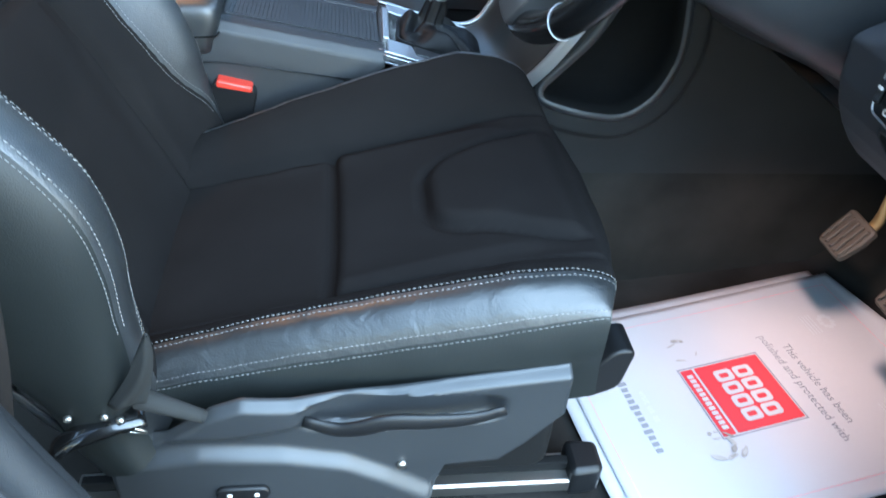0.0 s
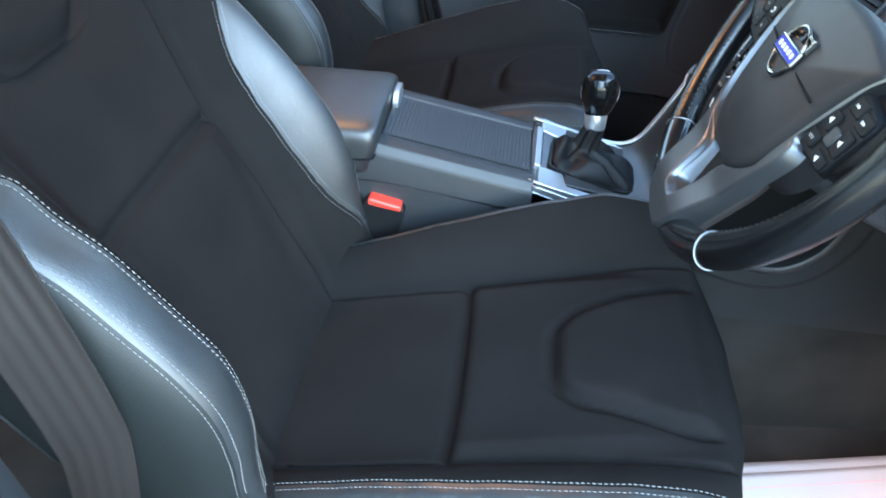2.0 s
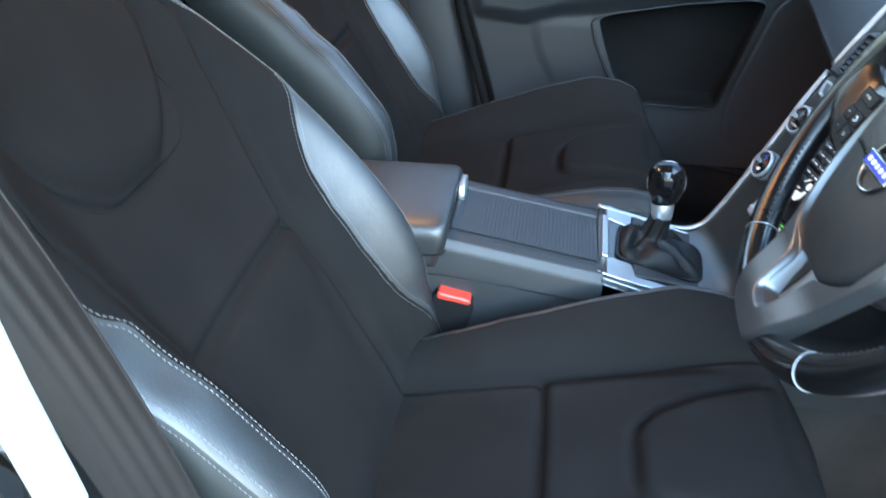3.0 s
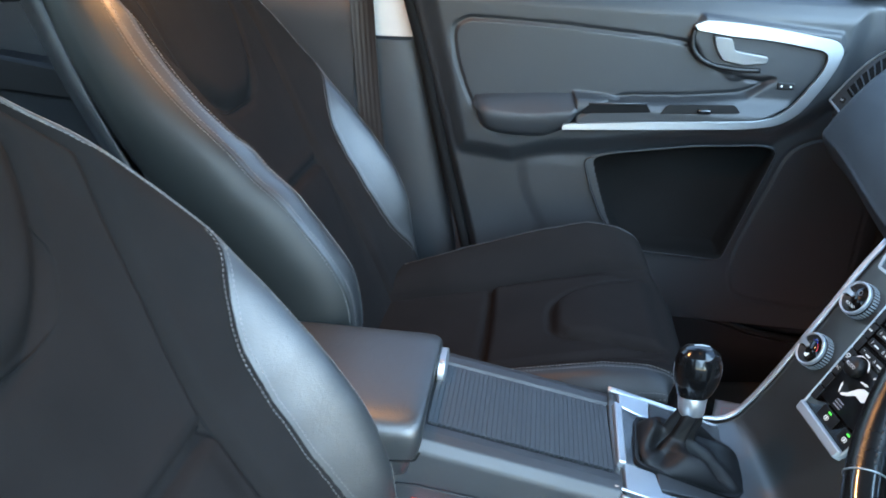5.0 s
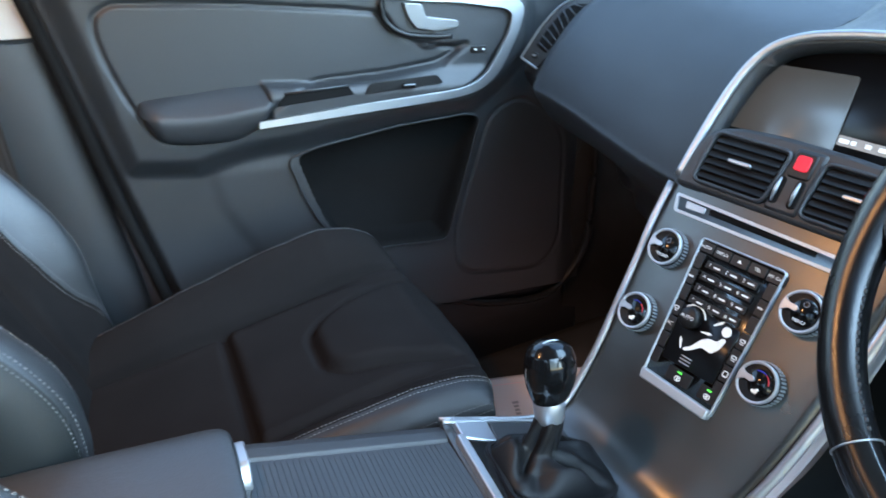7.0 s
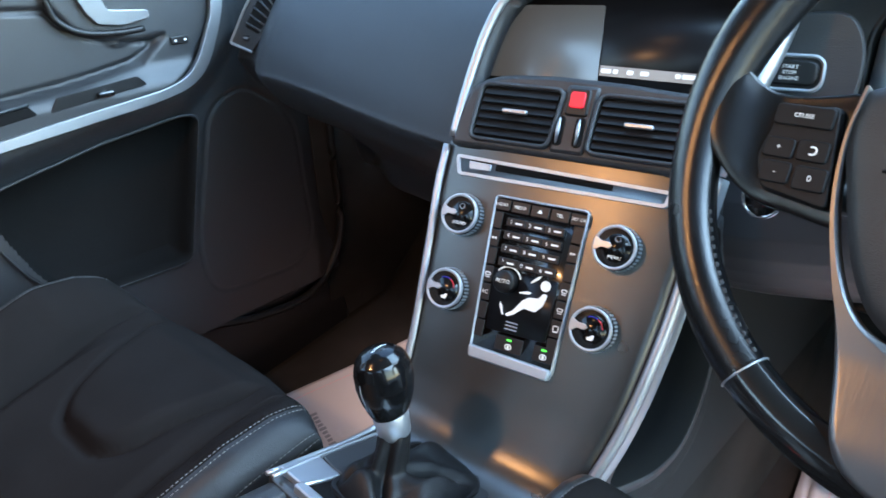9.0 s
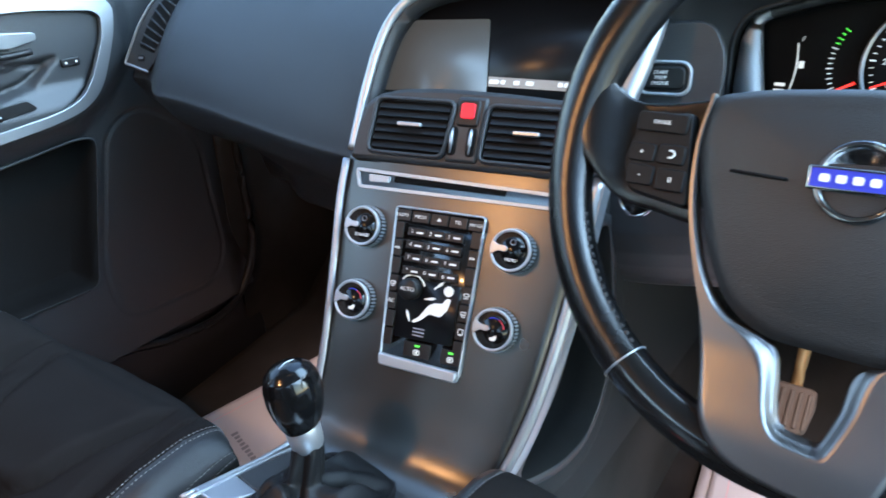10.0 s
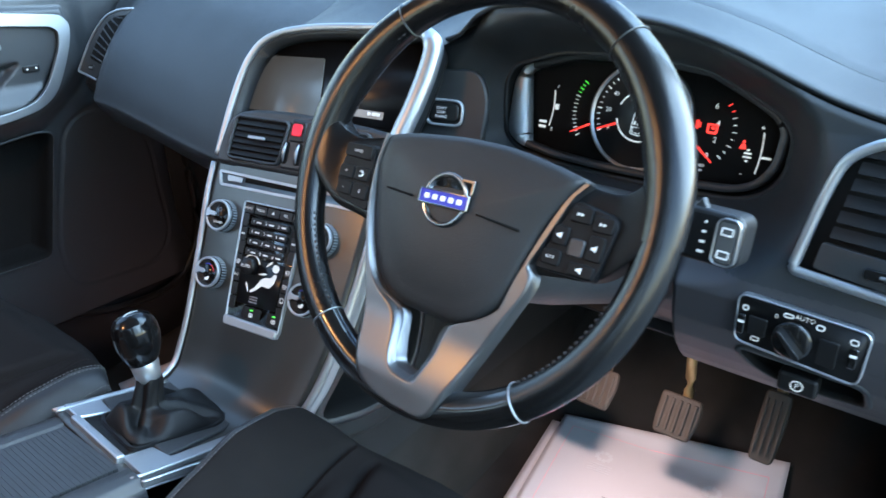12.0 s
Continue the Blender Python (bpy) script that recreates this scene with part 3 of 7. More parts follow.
CUP = fillet([(0.066, 0.762), (0.070, 0.724), (0.100, 0.700), (0.150, 0.692), (0.220, 0.693), (0.238, 0.716), (0.262, 0.742), (0.202, 0.750), (0.135, 0.752)], 0.010)
part("handle_cup", slab(CUP, -0.004, 0.004, yplane(0.722)), MATT_BLACK, door, bevel=0.003)
part("handle_rim", tube(crom([(0.067, 0.714, 0.760), (0.070, 0.713, 0.724), (0.100, 0.712, 0.700), (0.150, 0.712, 0.692), (0.195, 0.714, 0.692)], 24), 0.005, 8), BLACK, door)
part("inner_handle", slab(fillet([(0.100, 0.750), (0.134, 0.748), (0.141, 0.727), (0.205, 0.718), (0.205, 0.707), (0.163, 0.700), (0.124, 0.706), (0.110, 0.724)], 0.005, 3), 0.0, 0.012, yplane(0.716), 0.002), DOOR_SILVER, door, "silver pull handle", bevel=0.004, segs=3)
pull = part("pull_cup", slab(fillet([(-0.120, 0.594), (-0.105, 0.613), (0.000, 0.621), (0.011, 0.606)], 0.005), 0, 0.003, yplane(0.692)), MATT_BLACK, door, bevel=0.0015)
part("pull_lip", tube([(-0.106, 0.688, 0.6145), (0.001, 0.688, 0.6225)], 0.0022, 8), HARD, door)
sw = part("switch_panel", slab(fillet([(0.026, 0.604), (0.040, 0.624), (0.158, 0.632), (0.172, 0.617)], 0.005), 0, 0.004, yplane(0.693)), BLACK, door, bevel=0.0015)
part("window_switch", slab(rounded(0.024, 0.009, 0.003, 0.105, 0.616), 0, 0.010, yplane(0.690)), PIANO, sw, bevel=0.0025)
lock = part("lock_switch", slab(rounded(0.030, 0.012, 0.003, 0.246, 0.668), 0, 0.004, yplane(0.712)), BLACK, door, bevel=0.0015)
for dx in (-0.008, 0.008):
    part("switch_mark", slab(rounded(0.0035, 0.003, 0.001, 0.246 + dx, 0.668), 0, 0.0008, yplane(0.7075)), WHITE_MARK, lock, smooth=False)
pocket_back = [[Vector((p[0], 0.760, p[1])) for p in shrink(POCKET, 0.003)], [Vector((p[0], 0.792, p[1] + 0.004)) for p in shrink(POCKET, 0.012)]]
part("door_pocket", lipped(POCKET, 0.0035, lambda a, b, d: Vector((a, 0.733 - d, b)), pocket_back), [SOFT, MATT_BLACK], door, "dark map pocket with a raised lip")
part("shut_seal", tube(crom([(-0.472, 0.752, 0.80), (-0.43, 0.752, 0.66), (-0.385, 0.752, 0.48), (-0.335, 0.752, 0.30), (-0.30, 0.752, 0.16)], 20), 0.011, 8), MATT_BLACK, door, "black rubber door seal")
part("window_frame", tube(crom([(0.36, 0.775, 0.83), (0.45, 0.765, 0.86), (0.55, 0.75, 0.93), (0.30, 0.70, 1.13), (0.1, 0.665, 1.2)], 20), 0.016, 8), BLACK, door)
part("mirror_corner", slab(fillet([(0.335, 0.828), (0.52, 0.828), (0.52, 0.93), (0.40, 0.90)], 0.012), 0, 0.02, yplane(0.770)), BLACK, door, bevel=0.004)
part("door_shell", box(-0.60, 0.56, 0.797, 0.812, 0.02, 0.815), PAINT, door, "painted steel outer skin", smooth=False)
part("belt_seal", tube([(-0.47, 0.776, 0.832), (0.0, 0.780, 0.830), (0.36, 0.778, 0.828)], 0.008, 8), BLACK, door)
glass = part("window_pane", sheet(lambda u, v: Vector((-0.47 + 0.95 * u, 0.792 - 0.11 * v, 0.82 + 0.38 * v)), 2, 2), GLASS, door)
glass.visible_shadow = False

# ---- rear door and rear bench, seen past the seats ----
rear_door = thing("door_2", pose(-1.1, 0.77, 0), "closed grey rear passenger door", "car door", kind="structure")
part("door_card", sheet(lambda u, v: Vector((-1.75 + 1.18 * u, 0.765 - 0.03 * ease(0.45, 0.7, v) * (1 - ease(0.9, 1, v)), 0.05 + 0.77 * v)), 20, 40), SOFT, rear_door)
part("armrest", slab(fillet([(-1.35, 0.55), (-0.72, 0.52), (-0.70, 0.57), (-1.0, 0.60), (-1.35, 0.63)], 0.03), 0, 0.06, yplane(0.745), 0.01), BLACK, rear_door, bevel=0.01)
bench = thing("rear_bench", pose(-1.3, 0, 0.2), "black leather rear bench seat", "car seat")
part("seat_cushion", slab(fillet([(-0.60, 0.18), (-0.66, 0.40), (-0.64, 0.455), (0.60, 0.455), (0.66, 0.40), (0.62, 0.18)], 0.03), -0.50, 0.0, basis((-0.92, 0, 0), (0, 1, 0), (0, 0, 1), (1, 0, 0))), LEATHER, bench, bevel=0.03, segs=4)
for y in (-0.42, 0.0, 0.42):
    part("backrest", slab(fillet([(y - 0.205, 0.40), (y - 0.205, 0.92), (y + 0.205, 0.92), (y + 0.205, 0.40)], 0.05), 0, 0.16, basis((-1.42, 0, 0), (0, 1, 0), (-0.32, 0, 0.947), (0.947, 0, 0.32))), LEATHER, bench, bevel=0.035, segs=4)

# ---- outside the passenger window ----
garden = thing("garden_wall", pose(0, 3.6, -0.45), "low red brick garden wall beyond the car", "wall", kind="structure")
part("wall_body", box(-9, 9, 3.5, 3.72, -0.45, 0.20), BRICK, garden, smooth=False)
part("coping", box(-9.05, 9.05, 3.46, 3.76, 0.20, 0.26), TRIM_PALE, garden, bevel=0.01)
rnd = random.Random(5)
bm = bmesh.new()
for k in range(2600):
    p = Vector((rnd.uniform(-8, 8), 4.2 + rnd.uniform(-0.4, 0.4), -0.15 + 0.75 * rnd.random() ** 0.7))
    p.z += 0.25 * noise.noise(Vector((p.x * 0.9, 0, 4)))
    a, b = Vector((rnd.uniform(-1, 1), rnd.uniform(-1, 1), rnd.uniform(-1, 1))).normalized(), Vector((rnd.uniform(-1, 1), rnd.uniform(-1, 1), rnd.uniform(-1, 1))).normalized()
    w = rnd.uniform(0.04, 0.09)
    vs = [bm.verts.new(p + q) for q in (a * w, b * w * 0.5, -a * w, -b * w * 0.5)]
    bm.faces.new(vs)
tagged(part("hedge", bm, GRASS, None, smooth=False), "loose green hedge behind the garden wall", "hedge", kind="stuff")

# ---- front seats: one shape, built twice ----
CROSS = [(0.0, 0.0), (0.05, 0.0006), (0.10, 0.002), (0.132, 0.006), (0.150, 0.014), (0.175, 0.038), (0.200, 0.062), (0.222, 0.076), (0.236, 0.078),
         (0.246, 0.067), (0.250, 0.042), (0.247, 0.012), (0.240, -0.025), (0.234, -0.07), (0.228, -0.115)]
CROSS_CURVE = crom([(a, b, 0) for a, b in CROSS], 400)
# the driver's sill side: lower and flatter, pressed down by use
SILL_CROSS = [(0.0, 0.0), (0.05, 0.0006), (0.10, 0.002), (0.132, 0.006), (0.150, 0.013), (0.170, 0.028), (0.190, 0.039), (0.205, 0.042), (0.222, 0.038), (0.238, 0.020),
              (0.246, -0.006), (0.247, -0.034), (0.240, -0.064), (0.232, -0.115)]
SILL_CURVE = crom([(a, b, 0) for a, b in SILL_CROSS], 400)


def along(curve, t):
    f = max(0.0, min(1.0, t)) * (len(curve) - 1)
    i = min(int(f), len(curve) - 2)
    return curve[i].lerp(curve[i + 1], f - i)


CUSH_PATH = crom([(-0.42, 0, 0.222), (-0.30, 0, 0.244), (-0.155, 0, 0.280), (-0.02, 0, 0.317), (0.07, 0, 0.339), (0.115, 0, 0.346),
                  (0.142, 0, 0.338), (0.156, 0, 0.316), (0.158, 0, 0.285), (0.150, 0, 0.235), (0.125, 0, 0.215)], 500)


def frame_on(curve, t):
    """Point and outward normal of a fore-and-aft line."""
    a, b = along(curve, t - 0.004), along(curve, t + 0.004)
    d = (b - a).normalized()
    return along(curve, t), Vector((-d.z, 0, d.x))


def cross_of(s):
    """The cushion's cross-section on the side s of the seat being built."""
    return SILL_CURVE if s < 0 else CROSS_CURVE


def cush_edges(s):
    """Where the leather band of that side begins and ends."""
    return (6.9 / 13, 9.45 / 13) if s < 0 else (CUSH_TOP, CUSH_LOW)


def pad_half(x):
    return 0.070 + 0.045 * ease(-0.05, 0.12, x)


def cushion(u, v, lift=0.0):
    """u: from the bight over the top and down the front; v: across, 0..1."""
    s = (v - 0.5) * 2
    c = along(cross_of(s), abs(s))
    p, n = frame_on(CUSH_PATH, u)
    y = math.copysign(c.x, s) if s else 0.0
    wide = 0.90 + 0.10 * ease(0.10, 0.36, u) - 0.15 * ease(0.55, 0.80, u)
    y *= 1 + (wide - 1) * ease(0.10, 0.2, abs(y))
    rise = lerp_table([(-0.42, 0.45), (-0.32, 0.68), (-0.20, 0.90), (-0.08, 1.0), (0.03, 1.0), (0.08, 0.78), (0.115, 0.45), (0.145, 0.20)], p.x) if u < 0.80 else 0.20
    dz = c.y * rise if c.y > 0 else c.y * (1 - 0.5 * ease(0.62, 0.85, u))
    ay = abs(y)
    x = p.x
    sag = -0.006 * (1 - min(1, (ay / 0.14) ** 2)) * ease(0.02, 0.2, u) * (1 - ease(0.5, 0.7, u))
    g = 0.0
    if u < 0.83:
        g -= 0.0115 * math.exp(-((x + 0.155) / 0.0055) ** 2) * (1 - ease(0.140, 0.150, ay))
        g += 0.0125 * ease(-0.156, -0.138, x) * (1 - ease(0.12, 0.148, ay)) * (1 - ease(0.02, 0.10, x))
        seam_y = 0.146 + 0.012 * ease(-0.1, 0.12, x)
        g -= 0.0110 * math.exp(-((ay - seam_y) / 0.0055) ** 2) * (1 - ease(0.10, 0.14, x))
    d1 = max(ay - pad_half(x), -0.047 - x)
    e = Vector((max(ay - pad_half(x) + 0.045, 0), max(-0.047 - x + 0.045, 0))).length - 0.045
    d = e if (ay > pad_half(x) - 0.045 and x < -0.002) else d1
    if u < 0.80:
        fade = 1 - ease(0.095, 0.13, x)
        g -= 0.0095 * math.exp(-(d / 0.0050) ** 2) * fade
        g += 0.0115 * (1 - ease(-0.020, 0.0, d)) * fade
    for line, up in ((0.232, 1), (0.2492, -1)):
        g -= 0.0020 * math.exp(-((c.x - line) / 0.0016) ** 2) * (1 - ease(0.80, 0.9, u)) * (1 if c.y > 0.03 else 0)
    wr = noise.noise(Vector((x * 30, y * 26, 3.0))) * 0.0012
    if ay > 0.19 and x < -0.1:
        wr += 0.0010 * noise.noise(Vector((x * 190 + y * 60, y * 40, 9.0)))
    q = p + n * (dz + sag + g + wr + lift)
    aside = 0.012 * (1 - ease(0.10, 0.20, y))
    return Vector((q.x - 0.090 * ease(0.42, 0.76, u) * min(1, abs(c.x) / 0.24) ** 3, y + aside, q.z))


CUSH_TOP = next(i for i, q in enumerate(CROSS_CURVE) if q.x > 0.231) / 399
CUSH_LOW = next(i for i, q in enumerate(CROSS_CURVE) if q.x > 0.24 and q.y < 0.040) / 399


def warp(v, g0, g1, t0, t1):
    """Moves grid lines g0 and g1 (of 0..1 to each side) onto the panel edges t0 and t1."""
    s = (v - 0.5) * 2
    a = abs(s)
    a = a * t0 / g0 if a < g0 else (t0 + (a - g0) * (t1 - t0) / (g1 - g0) if a < g1 else t1 + (a - g1) * (1 - t1) / (1 - g1))
    return 0.5 + math.copysign(a, s) / 2


def panel_slot(u, v):
    a = abs((v - 0.5) * 2)
    return 2 if a > G1 else (1 if a > G0 else 0)


G0, G1 = 70 / 105, 83 / 105


BACK_PATH = crom([(-0.330, 0, 0.190), (-0.365, 0, 0.270), (-0.405, 0, 0.350), (-0.445, 0, 0.430), (-0.484, 0, 0.500), (-0.556, 0, 0.632), (-0.618, 0, 0.745),
                  (-0.670, 0, 0.840), (-0.705, 0, 0.900), (-0.735, 0, 0.930), (-0.775, 0, 0.935), (-0.805, 0, 0.900), (-0.800, 0, 0.80)], 600)
BACK_CROSS = [(0.0, 0.0), (0.06, 0.001), (0.105, 0.005), (0.125, 0.010), (0.145, 0.022), (0.170, 0.038), (0.200, 0.056), (0.225, 0.088), (0.245, 0.120),
              (0.260, 0.130), (0.271, 0.116), (0.278, 0.075), (0.279, 0.02), (0.275, -0.04), (0.262, -0.09), (0.245, -0.12)]
INNER_AMP = [(0.19, 0.40), (0.25, 0.44), (0.30, 0.54), (0.385, 0.72), (0.475, 0.69), (0.555, 0.56), (0.62, 0.43), (0.69, 0.28), (0.74, 0.19), (0.80, 0.06), (0.90, 0.02)]
BACK_CURVE = crom([(a, b, 0) for a, b in BACK_CROSS], 400)
# the driver's outer bolster: flatter on top
DOOR_CROSS = [(0.0, 0.0), (0.06, 0.001), (0.105, 0.005), (0.125, 0.011), (0.145, 0.028), (0.170, 0.060), (0.195, 0.094), (0.214, 0.108), (0.238, 0.113),
              (0.262, 0.106), (0.277, 0.084), (0.284, 0.054), (0.2855, 0.026), (0.283, -0.002), (0.275, -0.022), (0.255, -0.034)]
DOOR_AMP = [(0.19, 0.26), (0.25, 0.36), (0.285, 0.47), (0.335, 0.70), (0.38, 0.915), (0.43, 1.05), (0.485, 1.01), (0.535, 0.94), (0.572, 0.81), (0.60, 0.75), (0.65, 0.60), (0.72, 0.44), (0.80, 0.34), (0.90, 0.15)]
DOOR_CURVE = crom([(a, b, 0) for a, b in DOOR_CROSS], 400)


def bolster(s):
    """The cross-section on the side s of the seat being built."""
    return DOOR_CURVE if s < 0 else BACK_CURVE


OUTER = -1


def head_half(z):
    """Half width of the raised head pad."""
    return min(0.085 + 0.06 * ease(0.62, 0.78, z), 0.20 * back_width(z))


SHOULDER = [[(0.25, 0.93), (0.42, 0.98), (0.60, 0.98), (0.66, 0.94), (0.70, 0.88), (0.75, 0.77), (0.79, 0.62), (0.81, 0.50), (0.84, 0.38), (0.95, 0.32)],
            [(0.25, 0.93), (0.42, 0.98), (0.66, 0.98), (0.76, 0.92), (0.85, 0.82), (0.95, 0.74)]]


def back_width(z):
    return smooth_table(SHOULDER[0 if OUTER < 0 else 1], z)


def backrest(u, v, lift=0.0):
    """u: up the front and over the top; v: across."""
    s = (v - 0.5) * 2
    c = along(bolster(s), abs(s))
    p, n = frame_on(BACK_PATH, u)
    n = -n
    if n.x < 0 and p.z < 0.9:
        n = -n
    y = math.copysign(c.x, s) if s else 0.0
    y *= back_width(p.z)
    ay = abs(y)
    amp = smooth_table(INNER_AMP if s > 0 else DOOR_AMP, p.z)
    dz = c.y * amp * (1.13 if s < 0 else 1.0) if c.y > 0 else c.y
    if s < 0:    # towards the shoulder the bolster turns outwards
        dz += 0.35 * ease(0.60, 0.80, p.z) * (0.235 - min(max(c.x, 0.205), 0.275)) * ease(0.185, 0.215, c.x)
    g = 0.006 * math.exp(-((p.z - 0.40) / 0.07) ** 2) * (1 - ease(0.08, 0.14, ay))
    inner = min(0.144 + 0.060 * ease(0.50, 0.76, p.z), 0.185 * back_width(p.z) / 0.74)
    g += 0.010 * ease(0.54, 0.500, p.z) * ease(0.40, 0.47, p.z) * (1 - ease(inner - 0.04, inner, ay))
    g -= 0.015 * math.exp(-((p.z - 0.507) / 0.007) ** 2) * (1 - ease(inner - 0.008, inner, ay))
    g -= 0.0120 * math.exp(-((ay - inner) / 0.0065) ** 2) * (1 - ease(0.84, 0.9, p.z))
    half = head_half(p.z)
    e = Vector((max(ay - half + 0.07, 0), max(0.637 - p.z + 0.07, 0))).length - 0.07
    if p.z < 0.9:
        g -= 0.0085 * math.exp(-(e / 0.0065) ** 2)
        g += 0.012 * (1 - ease(-0.03, 0.0, e))
    wr = noise.noise(Vector((p.z * 26, y * 24, 7.0))) * 0.0014
    q = p + n * (dz + g + wr + lift)
    tuck = 0.016 * ease(0.30, 0.22, p.z) * ease(0.17, 0.24, ay) if OUTER < 0 and s < 0 else 0.0
    aside = 0.012 * (1 - ease(0.13, 0.20, ay))
    return Vector((q.x - tuck, y + aside, q.z))


def crest(z, side):
    """Half width at which the leather of the bolster begins."""
    if side < 0:
        return smooth_table([(0.24, 0.218), (0.36, 0.214), (0.58, 0.213), (0.605, 0.215), (0.618, 0.228), (0.64, 0.233), (0.75, 0.237), (0.95, 0.240)], z)
    return smooth_table([(0.24, 0.262), (0.29, 0.248), (0.35, 0.220), (0.41, 0.208), (0.454, 0.206), (0.50, 0.208), (0.546, 0.216), (0.587, 0.236), (0.610, 0.252), (0.625, 0.260), (0.645, 0.262)], z)


BACK_TOP = next(i for i, q in enumerate(BACK_CURVE) if q.x > 0.261) / 399
DOOR_EDGE = next(i for i, q in enumerate(DOOR_CURVE) if q.x > 0.2605) / 399
BACK_EDGE = next(i for i, q in enumerate(BACK_CURVE) if q.x > 0.26 and q.y < 0.05) / 399


def v_of(curve, x):
    """The v of a half width x on the outer half of a cross-section."""
    best = min(range(len(curve)), key=lambda i: abs(curve[i].x - x) + (0 if i < len(curve) * 0.66 else 1))
    return best / (len(curve) - 1)


def seam(surface, uv, lift=0.0006):
    out = []
    for u, v in uv:
        p = surface(u, v, lift)
        a, b = surface(min(1, u + 0.004), v), surface(max(0, u - 0.004), v)
        c, d = surface(u, min(1, v + 0.004)), surface(u, max(0, v - 0.004))
        n = (a - b).cross(c - d).normalized()
        out.append((p, n))
    return out


def cushion_grid(u, v):
    return cushion(u, warp(v, G0, G1, *cush_edges(v - 0.5)))


def backrest_grid(u, v):
    z = along(BACK_PATH, u).z
    side = 1 if v > 0.5 else -1
    t0 = v_of(bolster(side), crest(z, side)) if side < 0 else (min(v_of(bolster(side), crest(z, side)), BACK_TOP) if z < 0.645 and u < 0.7 else BACK_TOP)
    return backrest(u, warp(v, G0, G1, t0, DOOR_EDGE if bolster(side) is DOOR_CURVE else BACK_EDGE))


def front_seat(m, outer, label):
    """outer: -1 where the sill is on the seat's right, 1 where on its left."""
    global OUTER
    OUTER = outer
    seat = thing("front_seat", m, label, "car seat", "front seats")
    L = dict(parent=seat, local=True)
    cush = part("seat_cushion", sheet(cushion_grid, 210, 210, panel_slot), [FABRIC, LEATHER_WORN if outer < 0 else CUSH_LEATHER, SIDE_VINYL], **L, label="dark cloth cushion with leather edge bands")
    back = part("backrest", sheet(backrest_grid, 230, 210, panel_slot), [FABRIC, LEATHER, SIDE_VINYL], **L, label="dark cloth backrest with leather bolsters")
    WORLD_OF[cush] = WORLD_OF[back] = WORLD_OF[seat]
    for side in (-1, 1):
        for t in ((6.70 / 13, 7.25 / 13, 9.15 / 13, 9.6 / 13) if side < 0 else (CUSH_TOP - 0.004, CUSH_LOW - 0.016, CUSH_LOW + 0.004)):
            vv = 0.5 + side * 0.5 * t
            path = seam(cushion, [(0.06 + 0.72 * i / 90, vv) for i in range(91)])
            path = [(p, n if n.z > -0.3 else -n) for p, n in path]
            part("stitching", stitches(path), THREAD, parent=cush, local=True)
        for off in (-0.003, 0.006) if bolster(side) is DOOR_CURVE else (-0.004, 0.004):
            uv = []
            for i in range(110):
                u = 0.10 + 0.58 * i / 109
                z = along(BACK_PATH, u).z
                if side > 0 and z > 0.64:
                    break
                x = min(crest(z, side) + off, 0.266 if side > 0 else 0.258)
                uv.append((u, 0.5 + side * 0.5 * v_of(bolster(side), x)))
            path = [(p, n if n.x > 0 else -n) for p, n in seam(backrest, uv)]
            part("stitching", stitches(path), THREAD, parent=back, local=True)
        for t in ((DOOR_EDGE - 0.016, DOOR_EDGE + 0.010) if bolster(side) is DOOR_CURVE else (BACK_TOP - 0.004, BACK_EDGE - 0.01)):
            uv = [(u, 0.5 + side * 0.5 * t) for u in (0.14 + 0.60 * i / 100 for i in range(101))]
            path = [(p, n if n.x + n.y * side > 0 else -n) for p, n in seam(backrest, uv)]
            part("stitching", stitches(path), THREAD, parent=back, local=True)
    if outer < 0:
        right = crom([(-0.294, 0, 0.376), (-0.294, 0, 0.352), (-0.300, 0, 0.320), (-0.308, 0, 0.296)], 30)
        left = crom([(-0.297, 0, 0.376), (-0.309, 0, 0.350), (-0.320, 0, 0.325), (-0.342, 0, 0.290)], 30)

        def flap(u, v):
            p = along(left, u).lerp(along(right, u), v)
            p.y = -0.266 - 0.005 * math.sin(3.1 * v) - 0.002 * math.sin(9 * v + 5 * u) * u
            return p
        part("tuck_flap", sheet(flap, 24, 16), FLAP_CLOTH, parent=seat, local=True, label="grey cloth flap tucked between cushion and backrest", thick=0.003)

        def roll(u, v):
            a = 2 * math.pi * v
            r = 0.010 - 0.004 * u
            return Vector((-0.318 + 0.052 * u + 0.3 * r * math.cos(a), -0.256 + r * math.cos(a), 0.289 - 0.028 * u + r * math.sin(a)))
        part("piping_roll", sheet(roll, 12, 14), FLAP_CLOTH, parent=seat, local=True)
    # sunk seams between the cloth panels
    def line(surface, uv, owner, r=0.0013):
        part("panel_seam", tube([p for p, _ in seam(surface, uv, -0.0006)], r, 6), MATT_BLACK, parent=owner, local=True)

    def u_at(path, axis, value, lo, hi):
        for k in range(400):
            u = lo + (hi - lo) * k / 399
            if (along(path, u)[axis] - value) * (1 if hi > lo else -1) >= 0:
                return u
        return hi
    hw = lambda curve, x: v_of(curve, abs(x)) * (1 if x > 0 else -1) / 2 + 0.5
    ut = u_at(CUSH_PATH, 0, -0.155, 0, 0.8)
    across = lambda y: hw(cross_of(y), y)
    line(cushion, [(ut, across(-0.146 + 0.292 * i / 30)) for i in range(31)], cush)
    for s in (-1, 1):
        uv = []
        for i in range(50):
            u = 0.08 + (u_at(CUSH_PATH, 0, 0.105, 0, 0.8) - 0.08) * i / 49
            uv.append((u, across(s * (0.146 + 0.012 * ease(-0.1, 0.12, along(CUSH_PATH, u).x)))))
        line(cushion, uv, cush)
